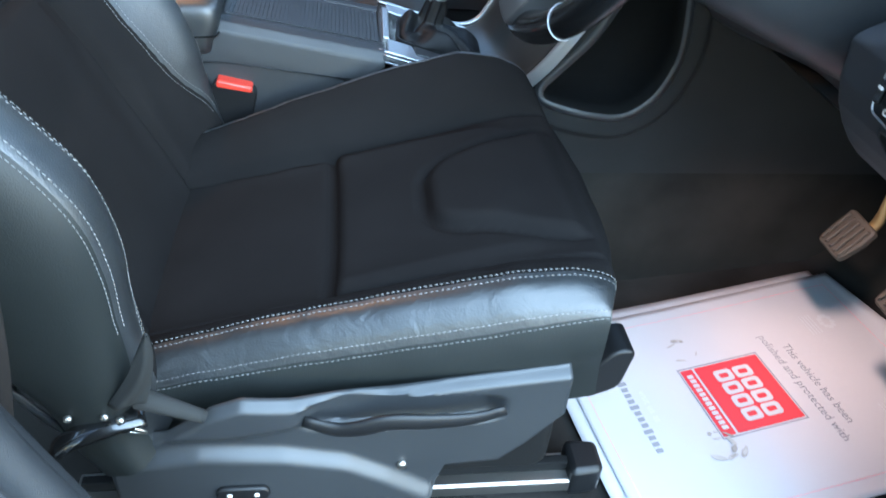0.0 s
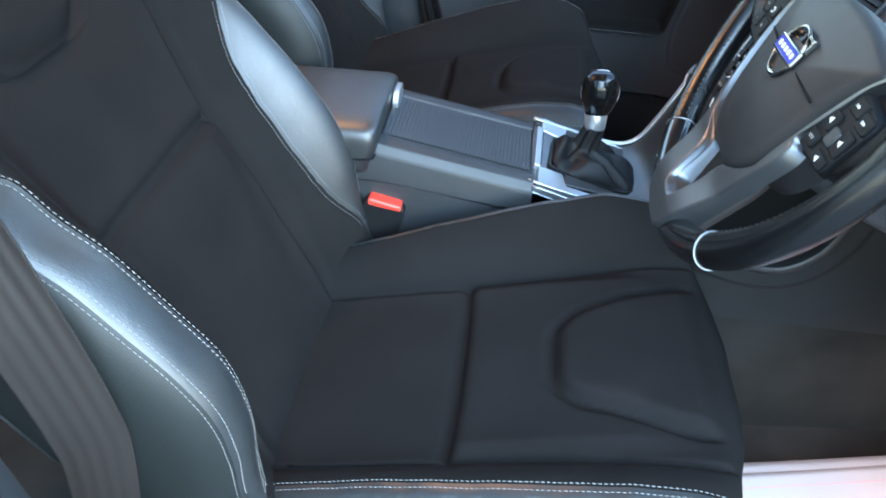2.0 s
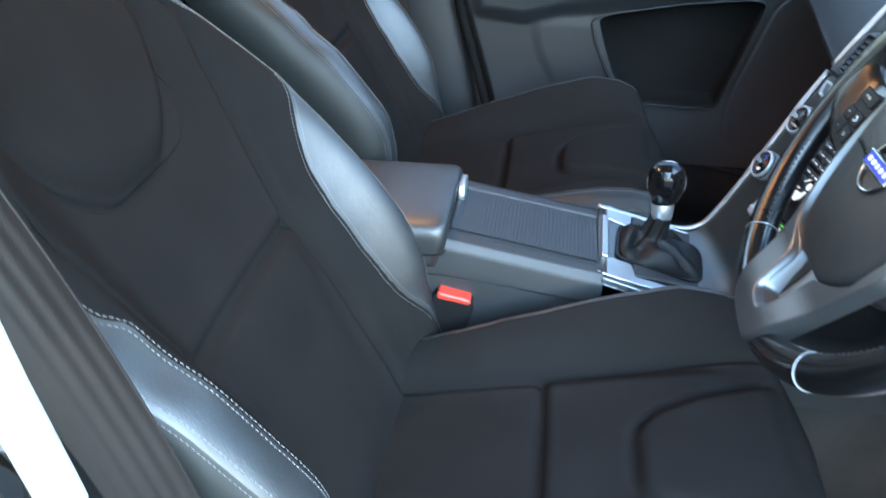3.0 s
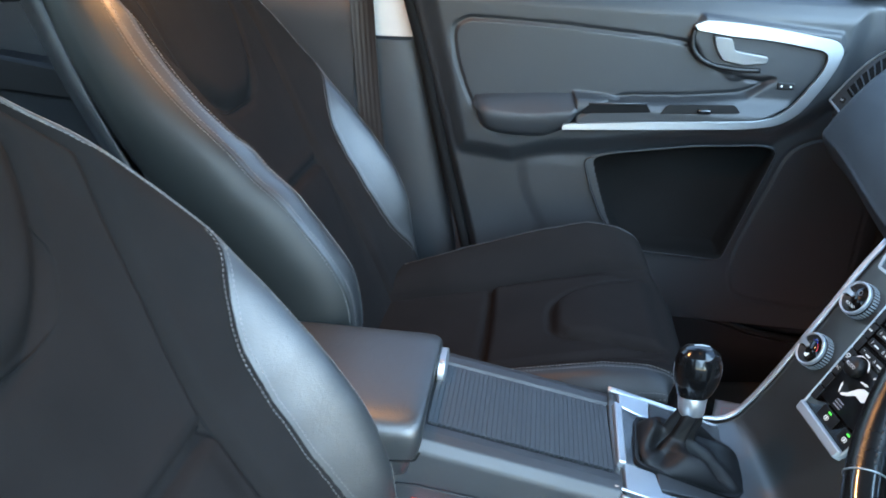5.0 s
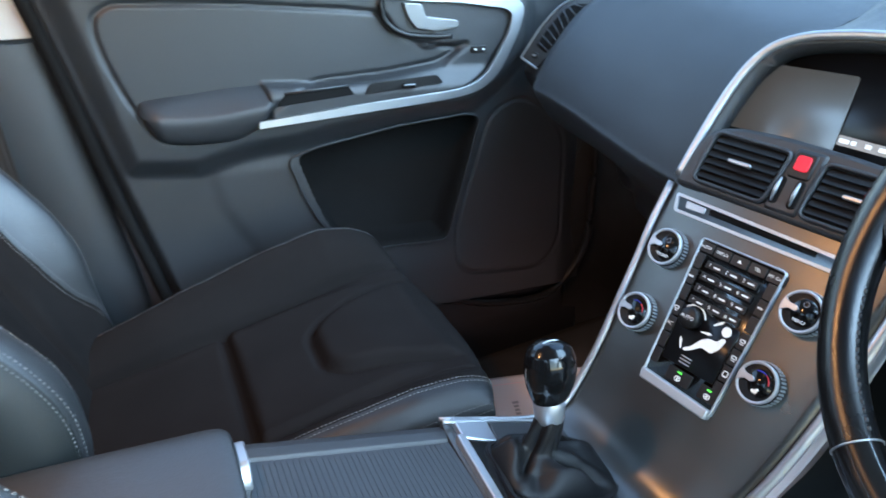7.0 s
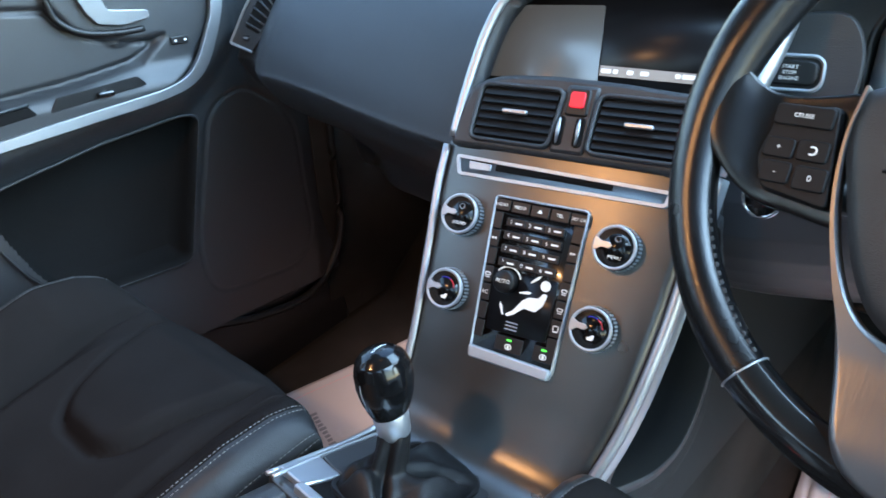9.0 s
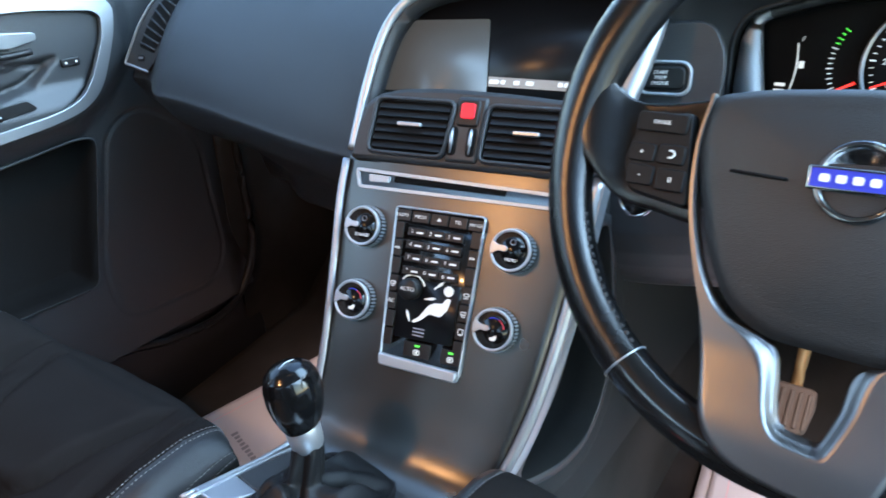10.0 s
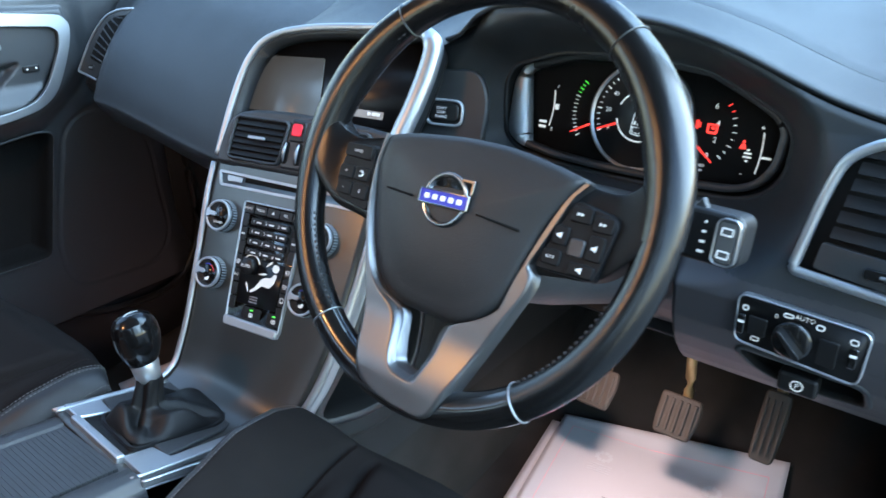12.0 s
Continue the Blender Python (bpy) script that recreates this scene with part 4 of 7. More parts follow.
    half = [(pad_half(x) * 1.0, x) for x in np.linspace(0.10, -0.002, 14)] + [(pad_half(-0.01) - 0.045 + 0.045 * math.cos(a), -0.002 - 0.045 * math.sin(a)) for a in np.linspace(0.15, math.pi / 2, 9)]
    ring = [(y, x) for y, x in half] + [(-y, x) for y, x in half[::-1]]
    line(cushion, [(u_at(CUSH_PATH, 0, x, 0, 0.8), across(y)) for y, x in ring], cush)
    ut = u_at(BACK_PATH, 2, 0.507, 0, 0.7)
    line(backrest, [(ut, hw(BACK_CURVE, -0.142 + 0.284 * i / 30)) for i in range(31)], back)
    for s in (-1, 1):
        uv = []
        for i in range(60):
            z = 0.30 + 0.54 * i / 59
            uv.append((u_at(BACK_PATH, 2, z, 0, 0.72), hw(BACK_CURVE, s * min(0.144 + 0.060 * ease(0.50, 0.76, z), 0.185 * back_width(z) / 0.74) / back_width(z))))
        line(backrest, uv, back)
    half = [(head_half(z), z) for z in np.linspace(0.86, 0.708, 14)] + [(head_half(0.707) - 0.07 + 0.07 * math.cos(a), 0.707 - 0.07 * math.sin(a)) for a in np.linspace(0.1, math.pi / 2, 9)]
    ring = half + [(-y, z) for y, z in half[::-1]]
    line(backrest, [(u_at(BACK_PATH, 2, z, 0, 0.72), hw(BACK_CURVE, y / back_width(z))) for y, z in ring], back)
    # rear shell
    def shell(u, v):
        z = 0.22 + 0.70 * u
        x0 = -0.345 - 0.525 * (z - 0.22)
        y = (v - 0.5) * 2
        w = 0.262 * back_width(z)
        return Vector((x0 - 0.045 - 0.105 * (1 - abs(y) ** 4), w * y, z))
    part("back_shell", sheet(shell, 24, 24), HARD, **L, thick=0.004)
    # frame under the cushion
    part("seat_base", slab(fillet([(-0.36, -0.19), (0.10, -0.19), (0.10, 0.19), (-0.36, 0.19)], 0.03), 0.07, 0.20), MATT_BLACK, **L, bevel=0.006)
    for y in (-0.165, 0.165):
        rail = part("runner", box(-0.45, 0.17, y - 0.022, y + 0.022, 0.012, 0.034), STEEL, **L, bevel=0.004)
        WORLD_OF[rail] = WORLD_OF[seat]
        part("rail_slot", box(-0.44, 0.155, y - 0.006, y + 0.006, 0.034, 0.050), MATT_BLACK, parent=rail, local=True, bevel=0.002)
        part("rail_cover", slab(fillet([(0.130, y - 0.026), (0.172, y - 0.022), (0.172, y + 0.022), (0.130, y + 0.026)], 0.010), 0.006, 0.056), BLACK, parent=rail, local=True, bevel=0.008)
    # side shield with the height lever
    def shield(u, v):
        x = -0.36 + 0.435 * u
        top = lerp_table([(-0.36, 0.205), (-0.31, 0.222), (-0.262, 0.258), (-0.235, 0.268), (-0.19, 0.264), (-0.10, 0.270), (0.0, 0.284), (0.075, 0.293)], x)
        low = lerp_table([(-0.36, 0.075), (-0.10, 0.085), (-0.055, 0.110), (-0.04, 0.160), (0.015, 0.165), (0.04, 0.19), (0.075, 0.235)], x)
        z = low + (top - low) * v
        bulge = lerp_table([(-0.36, 0.194), (-0.28, 0.206), (-0.20, 0.199), (-0.14, 0.184), (-0.10, 0.160), (-0.055, 0.128), (0.1, 0.10)], x)
        y = 0.246 + 0.012 * (1 - ease(bulge - 0.012, bulge + 0.006, z))
        sw = 0.222 + 0.020 * ease(-0.26, -0.14, x)
        y += 0.007 * ease(sw - 0.012, sw + 0.004, z) * (1 - ease(-0.22, -0.12, x))
        y -= 0.012 * ease(top - 0.012, top, z) ** 2
        px, pz = (x + 0.085) / 0.105, (z - (0.243 + 0.02 * (x + 0.085))) / 0.023
        y -= 0.012 * (1 - ease(0.75, 1.0, (px ** 4 + pz ** 4) ** 0.25))
        return Vector((x, outer * y, z))
    sh = part("side_shield", sheet(shield, 110, 64), HARD, **L, label="grey plastic seat side shield", thick=0.004)
    WORLD_OF[sh] = WORLD_OF[seat]
    lever = crom([(-0.18, outer * 0.247, 0.238), (-0.15, outer * 0.252, 0.231), (-0.128, outer * 0.256, 0.236), (-0.10, outer * 0.259, 0.247),
                  (-0.06, outer * 0.260, 0.247), (-0.02, outer * 0.259, 0.248), (0.012, outer * 0.256, 0.255)], 24)
    part("height_lever", tube(lever, [0.0068 + 0.0036 * math.sin(math.pi * min(1, i / 23 * 1.1)) for i in range(24)], 12, flat=0.45, up=Vector((0, 1, 0))), BLACK, parent=sh, local=True)
    f = Matrix.Translation((-0.241, outer * 0.258, 0.150)) @ pose(0, 0, 0, 90 if outer < 0 else -90)
    sw = part("lumbar_switch", slab(rounded(0.052, 0.019, 0.009), 0, 0.006, f), BLACK, parent=sh, local=True, bevel=0.002)
    WORLD_OF[sw] = WORLD_OF[seat]
    for dx in (-0.013, 0.013):
        part("switch_mark", disc(0.0028, 0.006, 0.0068, f @ Matrix.Translation((dx, 0, 0)), 10), WHITE_MARK, parent=sw, local=True)
    f = Matrix.Translation((-0.084, outer * 0.244, 0.166)) @ pose(0, 0, 0, 90 if outer < 0 else -90)
    part("screw", disc(0.005, 0, 0.006, f, 12), STEEL, parent=sh, local=True)
    tip = slab(fillet([(0.115, 0.187), (0.155, 0.205), (0.163, 0.262), (0.140, 0.262), (0.118, 0.235)], 0.012), 0, 0.045,
               basis((0, outer * 0.145, 0), (1, 0, 0), (0, 0, 1), (0, outer, 0)))
    part("tilt_lever", tip, BLACK, **L, bevel=0.009, segs=3)
    anchor = part("belt_anchor", tube(crom([(-0.318, outer * 0.252, 0.262), (-0.345, outer * 0.262, 0.263), (-0.368, outer * 0.268, 0.258), (-0.392, outer * 0.268, 0.240)], 14), 0.014, 12, flat=0.55), PIANO, **L, label="black belt anchor with bright metal loop")
    WORLD_OF[anchor] = WORLD_OF[seat]
    part("anchor_loop", tube([Vector((-0.326 + 0.011 * math.cos(a), outer * (0.266 + 0.002 * math.sin(a)), 0.258 + 0.0055 * math.sin(a) - 0.3 * 0.011 * math.cos(a))) for a in np.linspace(0, 6.283, 20, endpoint=False)], 0.0011, 6, closed=True), STEEL, parent=anchor, local=True)
    for x, z in ((-0.346, 0.277), (-0.334, 0.272), (-0.376, 0.276)):
        part("anchor_bolt", disc(0.0035, 0, 0.003, Matrix.Translation((x, outer * 0.266, z)) @ pose(0, 0, 0, 40, 0, 0), 10), STEEL, parent=anchor, local=True)
    return seat


front_seat(pose(0.004, -0.362, 0), -1, "black cloth and leather driver seat with worn outer bolster")
front_seat(pose(-0.10, 0.357, 0.010), 1, "black cloth and leather front passenger seat beside the console")

# ---- centre console ----
console = thing("centre_console", pose(-0.1, 0, 0), "grey centre console with ribbed sliding cover and padded armrest", "console")


def con_top(x):
    return lerp_table([(-0.75, 0.40), (-0.30, 0.428), (-0.08, 0.389), (0.06, 0.345)], x)


def con_body(u, v):
    """From the floor on one side over the top to the other side."""
    x = -0.74 + 0.66 * u
    top = con_top(x)
    ring = [(-0.118, 0.0), (-0.112, 0.16), (-0.106, 0.27), (-0.101, top - 0.045), (-0.097, top - 0.014), (-0.089, top - 0.003), (-0.078, top), (-0.066, top - 0.001), (-0.062, top - 0.006),
            (0.058, top - 0.006), (0.062, top - 0.001), (0.074, top), (0.085, top - 0.003), (0.093, top - 0.014), (0.099, top - 0.045), (0.106, 0.27), (0.112, 0.16), (0.118, 0.0)]
    f = v * (len(ring) - 1)
    i = min(int(f), len(ring) - 2)
    a, b = Vector(ring[i]), Vector(ring[i + 1])
    q = a.lerp(b, f - i)
    return Vector((x, q.x, q.y))


part("console_body", sheet(con_body, 30, 85), SOFT, console)
slat = None
for i in range(38):
    x = -0.2935 + 0.0055 * i
    if slat is None:
        slat = part("slat", slab(fillet([(-0.00262, -0.0605), (0.00262, -0.0605), (0.00262, 0.0565), (-0.00262, 0.0565)], 0.0005, 1), -0.002, 0.002, None, 0.0006), HARD, console, smooth=False, local=True)
        base = slat
        ob = slat
    else:
        ob = base.copy()
        scene.collection.objects.link(ob)
    ob.location = Vector((x + 0.1, 0, con_top(x) - 0.0035))
    ob.rotation_euler = (0, radians(10), 0)
part("side_seam", tube([(-0.60, -0.1055, 0.372), (-0.30, -0.1045, 0.372), (-0.085, -0.1035, 0.345)], 0.0012, 6), BLACK, console)

arm = thing("armrest_lid", pose(-0.46, 0, 0.42), "black leather armrest lid with silver latch on the console", "armrest")


def arm_pt(u, v):
    x = -0.64 + 0.345 * u
    w = 0.101
    hz = 0.043 * (1 - 0.12 * (1 - u))
    a = v * 2 * math.pi
    cx, cz = math.cos(a), math.sin(a)
    y = w * math.copysign(abs(cx) ** 0.32, cx)
    z = hz * math.copysign(abs(cz) ** 0.42, cz)
    end = 1 - ease(0.965, 1.0, u) * 0.10
    top = 0.445 + 0.004 * math.cos(y * 14)
    return Vector((x - 0.012 * (1 if z < 0 else 0) * ease(0.9, 1, u), y * end + 0.006 * 0 - 0.010, top - 0.028 + z * end * (0.9 if z > 0 else 1.0)))


rings = [[arm_pt(u, j / 40) for j in range(40)] for u in [0, 0.01, 0.04, 0.1, 0.3, 0.5, 0.7, 0.9, 0.95, 0.975, 0.99, 1.0]]
part("lid_pad", loft(rings), LEATHER, arm, sub=1)
part("lid_latch", slab(fillet([(0.020, 0.425), (0.062, 0.432), (0.064, 0.452), (0.026, 0.455), (0.016, 0.440)], 0.006), 0, 0.010, basis((-0.297, 0, -0.006), (0, 1, 0), (0, 0, 1), (1, 0, 0))), SILVER, arm, bevel=0.002)
part("lid_seam", tube(crom([(-0.63, -0.1115, 0.408), (-0.45, -0.1125, 0.408), (-0.32, -0.1115, 0.409), (-0.299, -0.098, 0.411), (-0.294, -0.05, 0.413), (-0.2935, 0.03, 0.415), (-0.298, 0.075, 0.415)], 40), 0.0012, 6), MATT_BLACK, arm)

# buckle between the driver seat and the console
buckle = thing("seat_belt_buckle", pose(-0.294, -0.10, 0.28), "black seat belt buckle with red release button", "belt buckle")
bf = basis((-0.292, -0.106, 0.293), Vector((0.985, 0.0, -0.17)), Vector((0.17, 0, 0.985)), Vector((0, -1, 0)))
part("buckle_body", slab(fillet([(-0.027, -0.10), (0.023, -0.10), (0.030, 0.043), (0.026, 0.052), (-0.027, 0.052), (-0.031, 0.043)], 0.006), -0.013, 0.013, bf), BLACK, buckle, bevel=0.004)
part("release_button", slab(fillet([(-0.024, 0.046), (0.024, 0.046), (0.0235, 0.0555), (-0.0245, 0.0575)], 0.004), -0.011, 0.0152, bf), BUCKLE_RED, buckle, bevel=0.003)

# ---- metal fascia: from the lever plate up to the air vents ----
fascia = thing("console_fascia", pose(0.1, 0, 0.36), "brushed metal centre fascia curving down to the gear lever", "fascia")
EDGE_L = crom([(-0.082, 0.088, 0.391), (-0.03, 0.089, 0.377), (0.02, 0.091, 0.363), (0.055, 0.094, 0.357), (0.080, 0.096, 0.366), (0.098, 0.098, 0.391), (0.121, 0.100, 0.436), (0.149, 0.107, 0.493),
               (0.170, 0.113, 0.535), (0.189, 0.119, 0.574), (0.212, 0.122, 0.618)], 90)
EDGE_R = crom([(-0.082, -0.088, 0.378), (-0.03, -0.091, 0.364), (0.02, -0.095, 0.350), (0.065, -0.100, 0.341), (0.102, -0.107, 0.348), (0.131, -0.119, 0.384), (0.155, -0.128, 0.425), (0.175, -0.133, 0.463),
               (0.197, -0.136, 0.503), (0.223, -0.137, 0.553), (0.258, -0.138, 0.620)], 90)


def fascia_pt(u, v):
    a, b = along(EDGE_L, u), along(EDGE_R, u)
    p = a.lerp(b, v)
    crown = 1 - (2 * v - 1) ** 4
    return p + Vector((-0.003, 0, 0.003)) * crown


part("metal_face", sheet(fascia_pt, 80, 24), BRUSHED, fascia, thick=0.006)
pts = [EDGE_L[i] + Vector((-0.001, 0.002, 0.002)) for i in range(0, 90, 2)]
part("edge_strip", tube(pts, [0.0045 * (0.6 + 0.4 * ease(0.05, 0.5, i / 44)) for i in range(45)], 10, flat=0.8), SILVER, fascia)


def wide_strip(u, v):
    """The broad bright strip on the driver side: a rounded lip and a flatter outer face."""
    p, q = along(EDGE_R, u), along(EDGE_R, min(1.0, u + 0.02)) - along(EDGE_R, max(0.0, u - 0.02))
    out = (Vector((0.30, -0.95, -0.10)) - q.normalized() * Vector((0.30, -0.95, -0.10)).dot(q.normalized())).normalized()
    up = out.cross(q.normalized()).normalized()
    if up.x > 0:
        up = -up
    w = 0.006 + 0.011 * ease(0.10, 0.55, u)
    return p + out * w * v + up * (0.0042 * math.sin(math.pi * min(1.0, v * 1.6)) ** 0.6 if v < 0.62 else 0.0018 - 0.010 * ease(0.62, 1.0, v))


part("edge_strip", sheet(wide_strip, 80, 18), SILVER, fascia, "broad satin silver edge strip", thick=0.003)
# stack frame: x to the car's right, y up the stack, z out of it
S_C = Vector((0.1768, 0.0, 0.510))
S_N = Vector((-0.8724, -0.1520, 0.4646)).normalized()
S_R = Vector((0.1716, -0.9852, 0.0)).normalized()
S_U = S_N.cross(S_R).normalized()
STACK = basis(S_C, S_R, S_U, S_N)


def st(x, y, z=0.0):
    return STACK @ Matrix.Translation((x, y, z))


SLOT = fillet([(-0.1005, 0.1085), (0.1245, 0.1040), (0.1210, 0.0880), (-0.0945, 0.0875)], 0.005)
slot = part("disc_slot_frame", band(SLOT, shrink(SLOT, 0.0036), 0.0, 0.0075, STACK), SATIN_LIGHT, fascia, "satin bright slot frame", bevel=0.0012)
part("disc_slot_face", slab(shrink(SLOT, 0.0035), 0.0, 0.0052, STACK), DOOR_SILVER, slot)
part("slot_wedge", slab(fillet([(-0.085, 0.1035), (-0.058, 0.1028), (-0.058, 0.0955), (-0.083, 0.0945)], 0.002), 0.005, 0.0072, STACK, 0.001), SATIN_LIGHT, slot, bevel=0.0006)
part("disc_slot", slab(fillet([(-0.0535, 0.1035), (0.0690, 0.1025), (0.0690, 0.0960), (-0.0535, 0.0970)], 0.0015), 0.0050, 0.0058, STACK), MATT_BLACK, slot)

panel = thing("control_panel", STACK @ Matrix.Translation((0, -0.09, 0.004)), "black climate and telephone control panel in a silver frame", "control panel")
PAN = fillet([(-0.046, 0.0745), (0.0545, 0.0745), (0.0510, -0.0865), (-0.0390, -0.0860)], 0.006)
part("panel_frame", band(PAN, shrink(PAN, 0.0024), 0.002, 0.009, STACK), SATIN_LIGHT, panel, bevel=0.0012)
part("panel_face", slab(shrink(PAN, 0.0023), 0.002, 0.0062, STACK), PIANO, panel)
part("frame_foot", slab(fillet([(-0.0400, -0.0760), (0.0500, -0.0790), (0.0490, -0.0900), (-0.0380, -0.0880)], 0.003), 0.002, 0.0125, STACK, 0.001), SATIN_LIGHT, panel, "bright curved foot of the frame", bevel=0.003, segs=3)
top_keys = ["RADIO", "MEDIA", "", "TEL", "MY CAR"]
for i, t in enumerate(top_keys):
    x = -0.0370 + 0.0208 * i
    key = part("button", slab(rounded(0.0196, 0.0115, 0.0015, x, 0.0655 - 0.0003 * i), 0.006, 0.0078, STACK), BLACK, panel, bevel=0.0008)
    if t:
        writing(t, 0.0046, st(x, 0.0655 - 0.0003 * i, 0.0081), WHITE_MARK, key)
    else:
        part("key_mark", slab([(x - 0.0025, 0.0635), (x + 0.0025, 0.0635), (x, 0.0670)], 0.0078, 0.0082, STACK), WHITE_MARK, key, smooth=False)
for sx, s in ((-0.0385, 1), (0.0465, -1)):
    for j in range(7):
        y = 0.0500 - 0.0180 * j
        xx = sx + (0.0008 * j if s > 0 else -0.0003 * j)
        key = part("button", slab(rounded(0.0108, 0.0168, 0.0012, xx, y), 0.006, 0.0075, STACK), BLACK, panel, bevel=0.0008)
        if s > 0 and j == 4:
            writing("AC", 0.0055, st(xx, y, 0.0078), WHITE_MARK, key)
        elif j == 1:
            for dx in (-0.0018, 0.0012):
                part("key_mark", slab([(xx + dx + 0.0014 * s, y - 0.0014), (xx + dx + 0.0014 * s, y + 0.0014), (xx + dx - 0.0014 * s, y)][::s], 0.0074, 0.0079, STACK), WHITE_MARK, key, smooth=False)
        elif (s > 0 and j == 3) or (s < 0 and j in (3, 4, 5)):
            o = rounded(0.0058, 0.0036 if j < 5 else 0.0058, 0.0014, xx, y)
            part("key_mark", band(o, shrink(o, 0.0008), 0.0074, 0.0079, STACK), WHITE_MARK, key, smooth=False)
            part("key_mark", slab(rounded(0.0044, 0.0007, 0.0003, xx, y - 0.0032), 0.0074, 0.0079, STACK), WHITE_MARK, key, smooth=False)
digits = ["1", "2", "3", "4", "5", "6", "7", "8", "9", "*", "0", "#"]
for r in range(4):
    y = 0.0500 - 0.0131 * r
    for k in range(3):
        x = -0.0175 + 0.0204 * k
        digit_key = part("button", slab(rounded(0.0202, 0.0082, 0.001, x, y - 0.0003 * k), 0.006, 0.0088, STACK), BLACK, panel, bevel=0.0008)
        writing(digits[3 * r + k], 0.0056, st(x - 0.005, y - 0.0003 * k, 0.0090), WHITE_MARK, digit_key)
        part("key_mark", slab(rounded(0.0074, 0.0017, 0.0003, x + 0.0035, y - 0.0006), 0.0088, 0.0091, STACK), WHITE_MARK, digit_key, smooth=False)
disp = part("climate_display", slab(fillet([(-0.0315, 0.003), (0.0385, 0.003), (0.0370, -0.0560), (-0.0265, -0.0570)], 0.002), 0.006, 0.0068, STACK), SCREEN, panel)
knob = part("fan_knob", lathe([(0.0115, 0), (0.0112, 0.009), (0.0095, 0.011), (0.001, 0.0113)], st(-0.0140, -0.0075, 0.0065), 24), BLACK, panel)
writing("AUTO", 0.0055, st(-0.0140, -0.0075, 0.0180), WHITE_MARK, knob)
arc = [(st(-0.0140, -0.0075, 0.0075) @ Vector((0.0145 * math.cos(a), 0.0145 * math.sin(a), 0))) for a in np.linspace(0.35, 2.5, 14)]
part("fan_arc", tube(arc, 0.0009, 6), WHITE_MARK, panel)
# airflow diagram: plain shapes
part("diagram_body", slab(fillet([(-0.0090, -0.0385), (-0.0020, -0.0335), (0.0060, -0.0215), (0.0120, -0.0175), (0.0215, -0.0165), (0.0255, -0.0105), (0.0300, -0.0110), (0.0275, -0.0225), (0.0210, -0.0300), (0.0090, -0.0290), (0.0000, -0.0370), (-0.0070, -0.0405)], 0.002), 0.0068, 0.0073, STACK), WHITE_MARK, disp, smooth=False)
part("diagram_dot", disc(0.0052, 0.0068, 0.0073, st(0.0262, -0.0035), 20), WHITE_MARK, disp, smooth=False)
for x, y, a in ((0.0150, 0.0005, 42), (0.0070, -0.0140, 10), (-0.0140, -0.0345, 115)):
    part("diagram_arrow", slab([(-0.006, -0.0006), (0.003, -0.0015), (0.0070, 0), (0.003, 0.0015), (-0.006, 0.0006)], 0.0068, 0.0072, st(x, y) @ pose(0, 0, 0, 0, 0, a)), WHITE_MARK, disp, smooth=False)
for k in range(3):
    part("display_bar", slab(rounded(0.013, 0.0014, 0.0005, 0.0, -0.0455 - 0.0034 * k), 0.0068, 0.0071, STACK), GREY_INK, disp, smooth=False)
for x in (0.0015, 0.0385):
    b = part("button", slab(rounded(0.030 if x < 0.02 else 0.022, 0.0150, 0.0015, x, -0.0668), 0.006, 0.0074, STACK), BLACK, panel, bevel=0.0008)
    part("indicator", slab(rounded(0.0052, 0.0018, 0.0006, x, -0.0625), 0.0073, 0.0078, STACK), LIT_GREEN, b, smooth=False)
    part("key_mark", band(rounded(0.007, 0.0055, 0.0026, x, -0.0690), rounded(0.0052, 0.0037, 0.0017, x, -0.0690), 0.0073, 0.0077, STACK), WHITE_MARK, b, smooth=False)
    part("key_mark", slab(rounded(0.0022, 0.0030, 0.0008, x, -0.0690), 0.0073, 0.0077, STACK), WHITE_MARK, b, smooth=False)


